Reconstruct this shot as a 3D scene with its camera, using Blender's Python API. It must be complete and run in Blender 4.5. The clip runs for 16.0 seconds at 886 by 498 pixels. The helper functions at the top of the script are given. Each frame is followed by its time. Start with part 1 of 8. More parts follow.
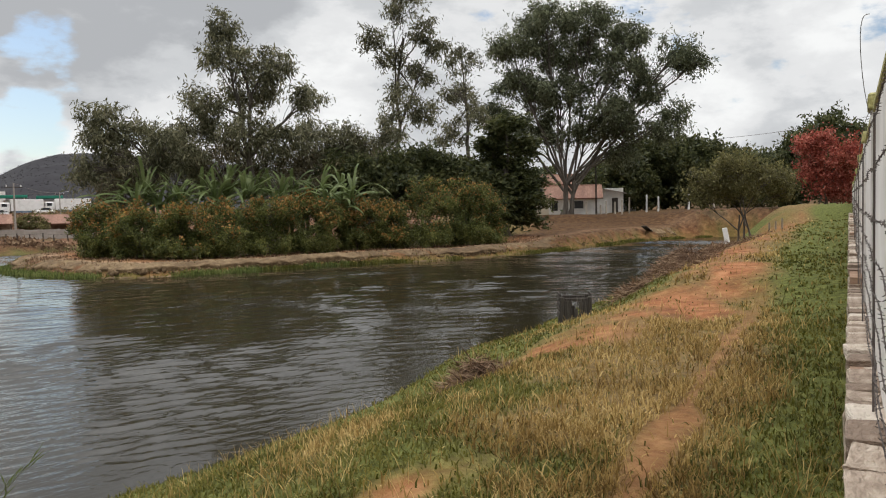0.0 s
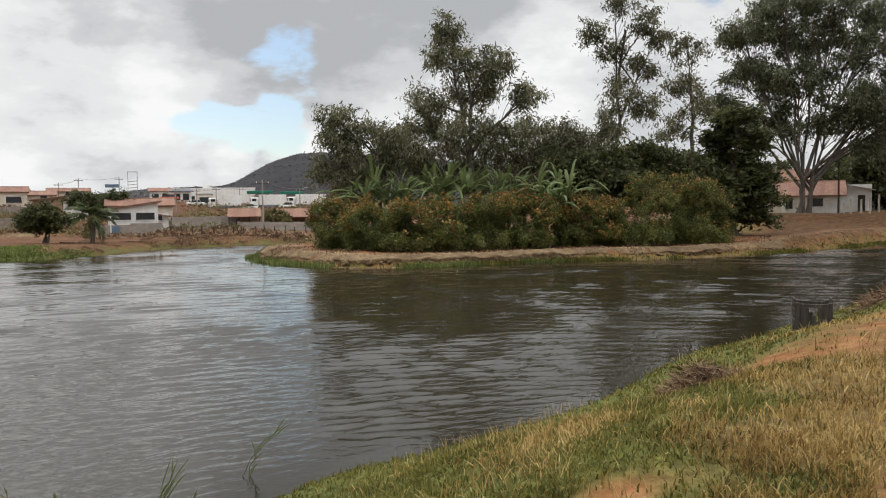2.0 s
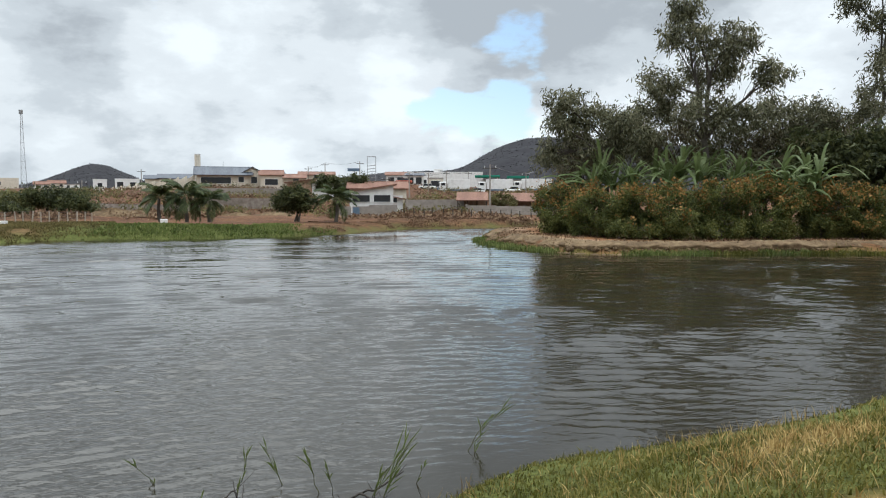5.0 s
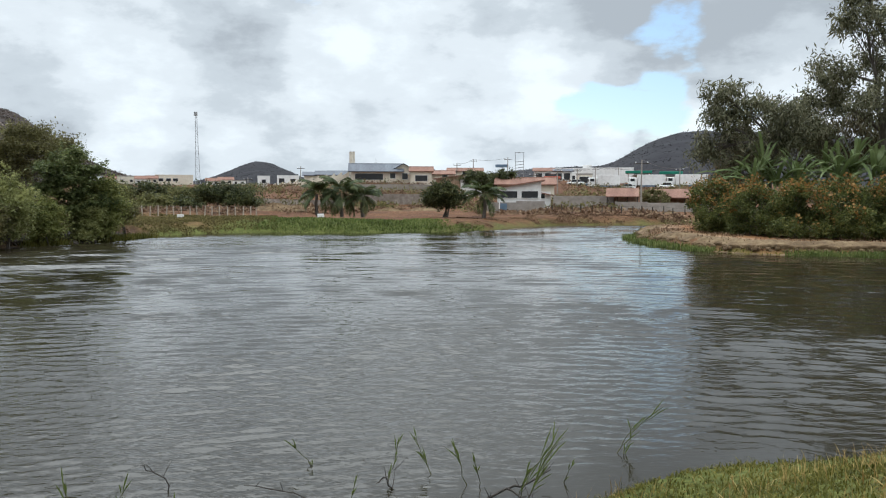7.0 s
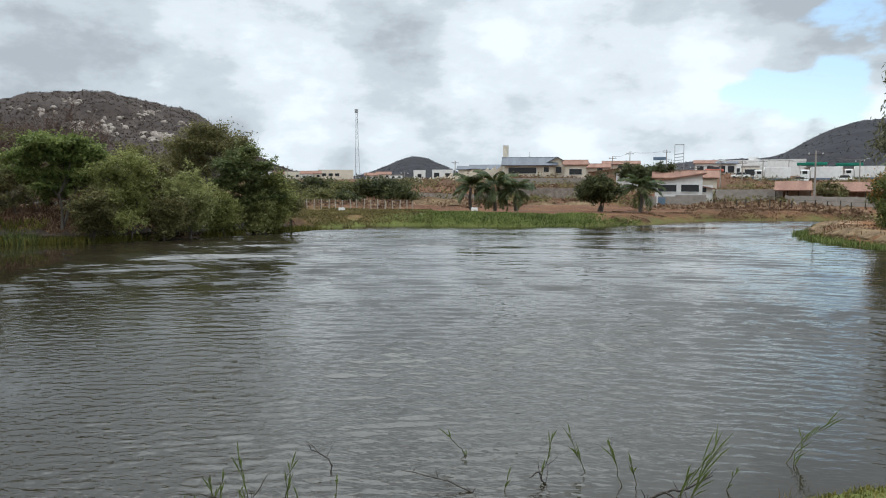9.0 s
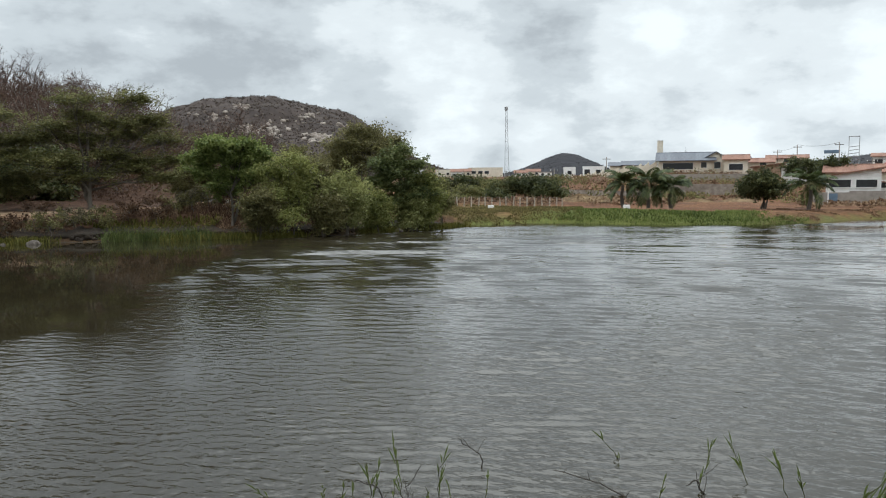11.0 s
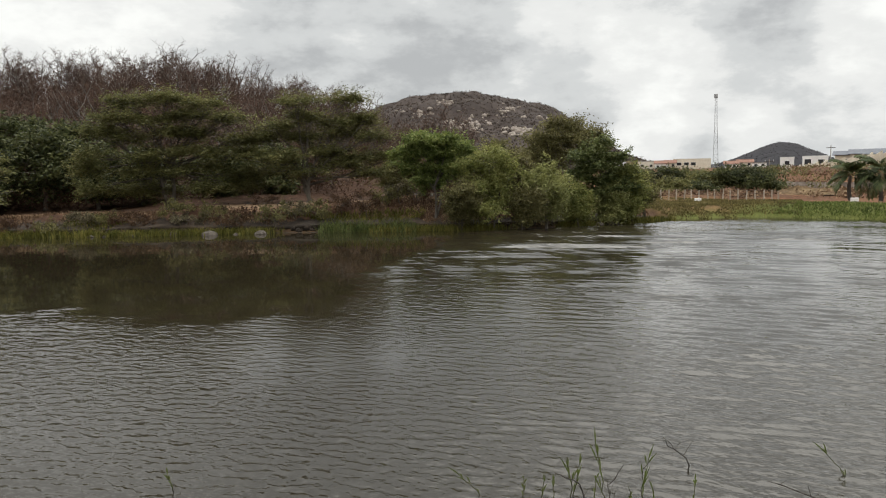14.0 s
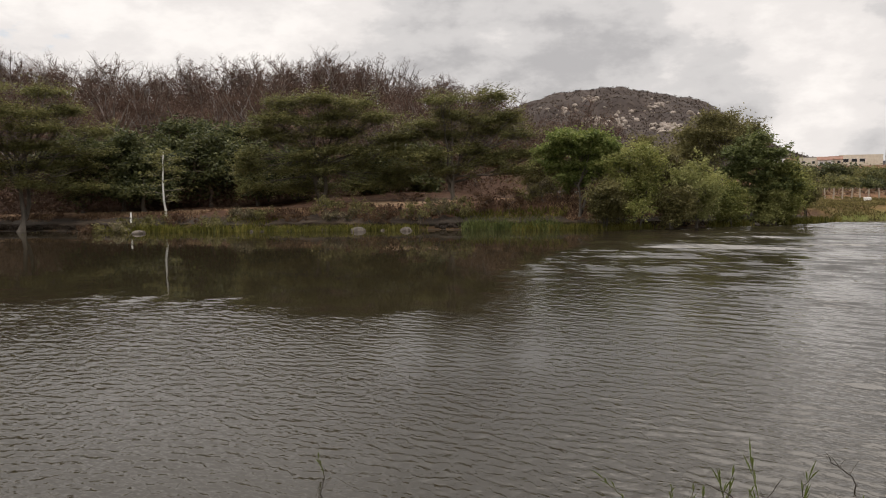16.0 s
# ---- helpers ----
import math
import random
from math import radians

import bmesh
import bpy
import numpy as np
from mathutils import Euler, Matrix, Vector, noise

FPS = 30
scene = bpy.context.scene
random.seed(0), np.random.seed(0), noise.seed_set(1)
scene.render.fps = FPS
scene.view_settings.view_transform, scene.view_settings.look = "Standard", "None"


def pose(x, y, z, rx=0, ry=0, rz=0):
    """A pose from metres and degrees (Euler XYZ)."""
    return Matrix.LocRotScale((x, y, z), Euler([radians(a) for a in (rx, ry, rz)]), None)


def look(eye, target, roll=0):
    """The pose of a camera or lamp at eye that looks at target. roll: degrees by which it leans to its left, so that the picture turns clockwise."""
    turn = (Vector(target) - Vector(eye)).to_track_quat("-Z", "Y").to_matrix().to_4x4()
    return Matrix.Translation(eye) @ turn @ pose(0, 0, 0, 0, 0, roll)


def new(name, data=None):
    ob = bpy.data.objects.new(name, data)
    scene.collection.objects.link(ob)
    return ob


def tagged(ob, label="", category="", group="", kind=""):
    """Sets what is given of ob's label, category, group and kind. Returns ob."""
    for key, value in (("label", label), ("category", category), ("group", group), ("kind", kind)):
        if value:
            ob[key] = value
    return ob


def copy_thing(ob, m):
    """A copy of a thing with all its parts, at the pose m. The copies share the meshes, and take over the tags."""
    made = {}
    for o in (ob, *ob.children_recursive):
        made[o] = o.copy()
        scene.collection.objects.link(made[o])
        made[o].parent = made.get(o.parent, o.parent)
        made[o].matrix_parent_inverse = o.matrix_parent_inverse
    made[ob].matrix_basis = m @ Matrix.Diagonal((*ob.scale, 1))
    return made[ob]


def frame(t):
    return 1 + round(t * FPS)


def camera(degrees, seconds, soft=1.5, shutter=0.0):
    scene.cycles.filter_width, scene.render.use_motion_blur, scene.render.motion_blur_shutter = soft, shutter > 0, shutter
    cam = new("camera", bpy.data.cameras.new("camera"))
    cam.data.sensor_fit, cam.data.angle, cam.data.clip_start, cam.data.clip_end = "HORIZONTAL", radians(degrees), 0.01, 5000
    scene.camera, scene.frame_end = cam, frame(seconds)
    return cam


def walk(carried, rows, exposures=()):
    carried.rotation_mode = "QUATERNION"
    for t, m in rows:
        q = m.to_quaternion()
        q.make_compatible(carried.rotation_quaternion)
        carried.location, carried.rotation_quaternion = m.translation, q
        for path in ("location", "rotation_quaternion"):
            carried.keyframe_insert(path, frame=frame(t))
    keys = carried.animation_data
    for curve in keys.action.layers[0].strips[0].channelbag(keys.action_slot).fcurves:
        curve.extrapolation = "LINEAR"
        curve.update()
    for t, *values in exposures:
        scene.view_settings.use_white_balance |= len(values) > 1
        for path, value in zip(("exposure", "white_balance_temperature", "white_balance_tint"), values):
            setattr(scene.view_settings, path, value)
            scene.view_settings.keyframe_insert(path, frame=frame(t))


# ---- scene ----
EXPO = [(0.0, 0.05, 6450, 9), (1.5, 0.05, 6500, 9), (3.5, 0.1, 6150, 6), (7.0, 0.15, 5850, 4), (12.5, 0.15, 6200, 3), (16.0, 0.1, 6900, 13)]
cam = camera(59.15, 16.0, 1.1)
PATH = [
    (0.0, look((0.144, -0.056, 3.0), (6.9269, 7.2765, 2.5327), -1.28)),
    (0.5, look((0.133, -0.047, 3.0), (6.4204, 7.7160, 2.5488), -1.23)),
    (1.0, look((0.122, -0.039, 3.0), (5.8955, 8.1142, 2.5565), -1.15)),
    (1.5, look((0.112, -0.032, 3.0), (5.3836, 8.4530, 2.5378), -0.92)),
    (2.0, look((0.096, -0.023, 3.0), (4.6439, 8.8708, 2.5343), -0.77)),
    (2.5, look((0.089, -0.020, 3.0), (4.3056, 9.0341, 2.4988), -0.77)),
    (3.0, look((0.081, -0.016, 3.0), (3.8839, 9.2187, 2.4943), -0.57)),
    (3.5, look((0.069, -0.012, 3.0), (3.3386, 9.4246, 2.4815), -0.57)),
    (4.0, look((0.062, -0.009, 3.0), (2.9957, 9.5354, 2.4598), -0.37)),
    (4.5, look((0.049, -0.006, 3.0), (2.3848, 9.7000, 2.4148), -0.53)),
    (4.7, look((0.045, -0.005, 3.0), (2.1823, 9.7448, 2.3857), -0.28)),
    (7.0, look((-0.000, -0.000, 3.0), (-0.0001, 9.9759, 2.3055), 0.16)),
    (7.5, look((-0.011, -0.000, 3.0), (-0.5206, 9.9603, 2.2746), 0.35)),
    (8.0, look((-0.022, -0.001, 3.0), (-1.0517, 9.9167, 2.2416), 0.25)),
    (8.2, look((-0.026, -0.002, 3.0), (-1.2668, 9.8918, 2.2373), 0.19)),
    (10.5, look((-0.067, -0.011, 3.0), (-3.2330, 9.4413, 2.2044), -0.12)),
    (11.0, look((-0.079, -0.015, 3.0), (-3.8242, 9.2218, 2.1946), -0.29)),
    (11.5, look((-0.091, -0.021, 3.0), (-4.3899, 8.9669, 2.1370), -0.37)),
    (12.0, look((-0.099, -0.025, 3.0), (-4.7611, 8.7799, 2.1369), -0.39)),
    (12.5, look((-0.107, -0.029, 3.0), (-5.1606, 8.5574, 2.1431), -0.49)),
    (13.0, look((-0.113, -0.033, 3.0), (-5.4432, 8.3860, 2.1548), -0.51)),
    (13.5, look((-0.120, -0.037, 3.0), (-5.7527, 8.1810, 2.1447), -0.48)),
    (14.0, look((-0.126, -0.042, 3.0), (-6.0653, 7.9562, 2.1285), -0.68)),
    (14.5, look((-0.136, -0.049, 3.0), (-6.5295, 7.5907, 2.1340), -0.18)),
    (15.0, look((-0.142, -0.055, 3.0), (-6.8344, 7.3241, 2.1258), -0.30)),
    (15.5, look((-0.148, -0.061, 3.0), (-7.1272, 7.0469, 2.1181), -0.51)),
    (16.0, look((-0.155, -0.067, 3.0), (-7.4414, 6.7249, 2.1224), -0.69)),
]
walk(cam, PATH, EXPO)

# ---- light ----
world = bpy.data.worlds.new("world")
scene.world = world
world.use_nodes = True
SUN_AZ, SUN_EL = -20.0, 50.0


def build_sky(nt):
    nt.nodes.clear()
    add = nt.nodes.new
    link = nt.links.new
    out = add("ShaderNodeOutputWorld")
    sky = add("ShaderNodeTexSky")
    sky.sky_type, sky.sun_disc = "NISHITA", False
    sky.sun_elevation, sky.sun_rotation = radians(SUN_EL), radians(SUN_AZ)
    bg_sky = add("ShaderNodeBackground")
    bg_sky.inputs["Strength"].default_value = 0.12
    link(sky.outputs["Color"], bg_sky.inputs["Color"])
    co = add("ShaderNodeTexCoord")
    sep = add("ShaderNodeSeparateXYZ")
    link(co.outputs["Generated"], sep.inputs[0])

    def math_node(op, a, b=None, c=None):
        n = add("ShaderNodeMath")
        n.operation = op
        for i, v in enumerate((a, b, c)):
            if v is None:
                continue
            if isinstance(v, (int, float)):
                n.inputs[i].default_value = v
            else:
                link(v, n.inputs[i])
        return n.outputs[0]

    # clouds are wider than high
    comb = add("ShaderNodeCombineXYZ")
    for axis, k in (("X", 2.1), ("Y", 2.1), ("Z", 4.4)):
        link(math_node("MULTIPLY", sep.outputs[axis], k), comb.inputs[axis])

    def noise_node(scale, detail, rough, offset):
        m = add("ShaderNodeMapping")
        m.inputs["Location"].default_value = offset
        link(comb.outputs[0], m.inputs["Vector"])
        n = add("ShaderNodeTexNoise")
        n.inputs["Scale"].default_value = scale
        n.inputs["Detail"].default_value = detail
        n.inputs["Roughness"].default_value = rough
        link(m.outputs[0], n.inputs["Vector"])
        return n.outputs["Fac"]

    cover = noise_node(1.5, 9.0, 0.56, CLOUD_OFFSET)
    shade = noise_node(1.3, 7.0, 0.5, (7.3, 2.1, 0.4))
    fine = noise_node(4.2, 7.0, 0.6, (1.3, 9.1, 3.0))

    def ramp(fac, stops):
        r = add("ShaderNodeValToRGB")
        r.color_ramp.interpolation = "EASE"
        while len(r.color_ramp.elements) < len(stops):
            r.color_ramp.elements.new(0.5)
        for e, (p, c) in zip(r.color_ramp.elements, stops):
            e.position, e.color = p, (*c, 1)
        link(fac, r.inputs[0])
        return r.outputs["Color"]

    def spot(az, high, reach, amount):
        """A soft round region of the sky, by bearing, height and reach in degrees."""
        dot = add("ShaderNodeVectorMath")
        dot.operation = "DOT_PRODUCT"
        c = math.cos(radians(high))
        dot.inputs[1].default_value = (-math.sin(radians(az)) * c, math.cos(radians(az)) * c, math.sin(radians(high)))
        link(co.outputs["Generated"], dot.inputs[0])
        n = add("ShaderNodeMapRange")
        n.interpolation_type = "SMOOTHSTEP"
        n.inputs["From Min"].default_value, n.inputs["From Max"].default_value = math.cos(radians(reach)), 1.0
        n.inputs["To Min"].default_value, n.inputs["To Max"].default_value = 0.0, amount
        link(dot.outputs["Value"], n.inputs["Value"])
        return n.outputs[0]

    cover = math_node("MULTIPLY_ADD", cover, 1.5, -0.15)
    # gaps in the cloud: bearing, height, reach
    for az, high, reach in ((-16, 9.6, 4.0), (-7, 5.6, 3.4), (-11, 5.7, 3.4), (-15, 6.0, 3.4), (-44, 13.5, 5.0), (-63, 9.5, 5.5), (-70, 9, 5.0), (-58, 14, 5.0)):
        cover = math_node("ADD", cover, spot(az, high, reach, -0.14))
    for az, high, reach in ((38, 13, 12), (80, 12, 12), (0, 14, 9)):
        cover = math_node("ADD", cover, spot(az, high, reach, 0.12))
    mask = ramp(cover, [(0.33, (0, 0, 0)), (0.42, (1, 1, 1))])
    mixed = math_node("MULTIPLY_ADD", fine, 0.38, math_node("MULTIPLY_ADD", shade, 0.5, 0.06))
    # the banks of grey and white cloud over the pond: bearing, height, reach, lightness
    for az, high, reach, k in CLOUD_BANKS:
        mixed = math_node("ADD", mixed, spot(az, high, reach, k))
    tone = ramp(mixed, [(0.38, (0.47, 0.48, 0.50)), (0.47, (0.64, 0.65, 0.665)), (0.54, (0.81, 0.81, 0.815)), (0.64, (0.96, 0.96, 0.955))])
    bg_cloud = add("ShaderNodeBackground")
    link(tone, bg_cloud.inputs["Color"])
    # a clouded sky is brighter overhead than at the horizon
    high_up = add("ShaderNodeMapRange")
    high_up.interpolation_type = "SMOOTHSTEP"
    high_up.inputs["From Min"].default_value, high_up.inputs["From Max"].default_value = 0.37, 0.95
    high_up.inputs["To Min"].default_value, high_up.inputs["To Max"].default_value = 0.95, 3.8
    link(sep.outputs["Z"], high_up.inputs["Value"])
    link(high_up.outputs[0], bg_cloud.inputs["Strength"])
    mix = add("ShaderNodeMixShader")
    link(mask, mix.inputs[0])
    link(bg_sky.outputs[0], mix.inputs[1])
    link(bg_cloud.outputs[0], mix.inputs[2])
    link(mix.outputs[0], out.inputs["Surface"])


CLOUD_OFFSET = (5.6, 0.3, 1.7)
CLOUD_BANKS = [(24, 9.5, 9, 0.08), (8.4, 9.7, 4, 0.08), (-9, 9, 5, 0.07), (15, 9, 5, -0.06), (-15, 13, 10, -0.11), (27, 6, 4.5, -0.08), (-17, 4.6, 2.5, 0.12), (-12, 4, 2, 0.1), (2, 3.6, 3, 0.07), (15, 2.6, 3, 0.07), (41, 12, 14, -0.09),
               (26, 9, 5, 0.05), (60, 13, 8, 0.06), (22, 3, 4, 0.1), (-35, 10, 7, 0.08), (-62, 6.5, 4, 0.11), (-71, 12, 6, 0.1), (3, 13, 7, 0.07), (55, 8, 6, 0.04), (-28, 15, 6, -0.08), (-3, 17, 8, -0.05)]
build_sky(world.node_tree)
sun = new("sun", bpy.data.lights.new("sun", "SUN"))
sun.data.energy, sun.data.angle, sun.data.color = 0.5, radians(40), (1.0, 0.95, 0.88)
sun_way = Vector((math.sin(radians(SUN_AZ)) * math.cos(radians(SUN_EL)), math.cos(radians(SUN_AZ)) * math.cos(radians(SUN_EL)), math.sin(radians(SUN_EL))))
sun.matrix_world = look(sun_way * 100, (0, 0, 0))

# ---- materials ----


def material(name, stops, scale=4.0, detail=6.0, rough=0.8, bump=0.3, bump_scale=None, metal=0.0, island=0.0, stretch=(1, 1, 1), big=0.25, through_light=0.0, spec=0.3, by_object=0.0):
    """A surface whose colour runs through stops by noise at two scales, with fine relief. island / by_object: lightness that varies from piece to piece."""
    m = bpy.data.materials.new(name)
    m.use_nodes = True
    nt = m.node_tree
    add, link = nt.nodes.new, nt.links.new
    b = nt.nodes["Principled BSDF"]
    co = add("ShaderNodeTexCoord")
    mp = add("ShaderNodeMapping")
    mp.inputs["Scale"].default_value = stretch
    link(co.outputs["Object"], mp.inputs["Vector"])
    n = add("ShaderNodeTexNoise")
    n.inputs["Scale"].default_value, n.inputs["Detail"].default_value = scale, detail
    n.inputs["Roughness"].default_value = 0.6
    link(mp.outputs[0], n.inputs["Vector"])
    n2 = add("ShaderNodeTexNoise")
    n2.inputs["Scale"].default_value, n2.inputs["Detail"].default_value = scale * 0.13, 3
    link(mp.outputs[0], n2.inputs["Vector"])
    fac = add("ShaderNodeMix")
    fac.data_type = "FLOAT"
    fac.inputs[0].default_value = 0.4
    link(n.outputs["Fac"], fac.inputs[2])
    link(n2.outputs["Fac"], fac.inputs[3])
    value = fac.outputs[0]
    if island or by_object:
        src = add("ShaderNodeNewGeometry").outputs["Random Per Island"] if island else add("ShaderNodeObjectInfo").outputs["Random"]
        k = island or by_object
        s = add("ShaderNodeMath")
        s.operation = "MULTIPLY_ADD"
        s.inputs[1].default_value, s.inputs[2].default_value = k, -k / 2
        link(src, s.inputs[0])
        a = add("ShaderNodeMath")
        a.operation = "ADD"
        link(value, a.inputs[0])
        link(s.outputs[0], a.inputs[1])
        value = a.outputs[0]
    r = add("ShaderNodeValToRGB")
    while len(r.color_ramp.elements) < len(stops):
        r.color_ramp.elements.new(0.5)
    for i, (e, c) in enumerate(zip(r.color_ramp.elements, stops)):
        e.position, e.color = 0.3 + 0.4 * i / max(1, len(stops) - 1), (*c, 1)
    link(value, r.inputs[0])
    link(r.outputs[0], b.inputs["Base Color"])
    b.inputs["Roughness"].default_value, b.inputs["Metallic"].default_value = rough, metal
    b.inputs["Specular IOR Level"].default_value = spec
    if bump:
        n3 = add("ShaderNodeTexNoise")
        n3.inputs["Scale"].default_value, n3.inputs["Detail"].default_value = bump_scale or scale * 3, 4
        link(mp.outputs[0], n3.inputs["Vector"])
        bp = add("ShaderNodeBump")
        bp.inputs["Strength"].default_value, bp.inputs["Distance"].default_value = bump, 0.05
        link(n3.outputs["Fac"], bp.inputs["Height"])
        link(bp.outputs[0], b.inputs["Normal"])
    if through_light:
        tr = add("ShaderNodeBsdfTranslucent")
        link(r.outputs[0], tr.inputs["Color"])
        mx = add("ShaderNodeMixShader")
        mx.inputs[0].default_value = through_light
        link(b.outputs[0], mx.inputs[1])
        link(tr.outputs[0], mx.inputs[2])
        link(mx.outputs[0], nt.nodes["Material Output"].inputs["Surface"])
    return m


def leaf(name, stops, rough=0.55, through_light=0.38):
    return material(name, stops, scale=0.7, detail=2, rough=rough, bump=0, island=0.34, through_light=through_light, spec=0.25)


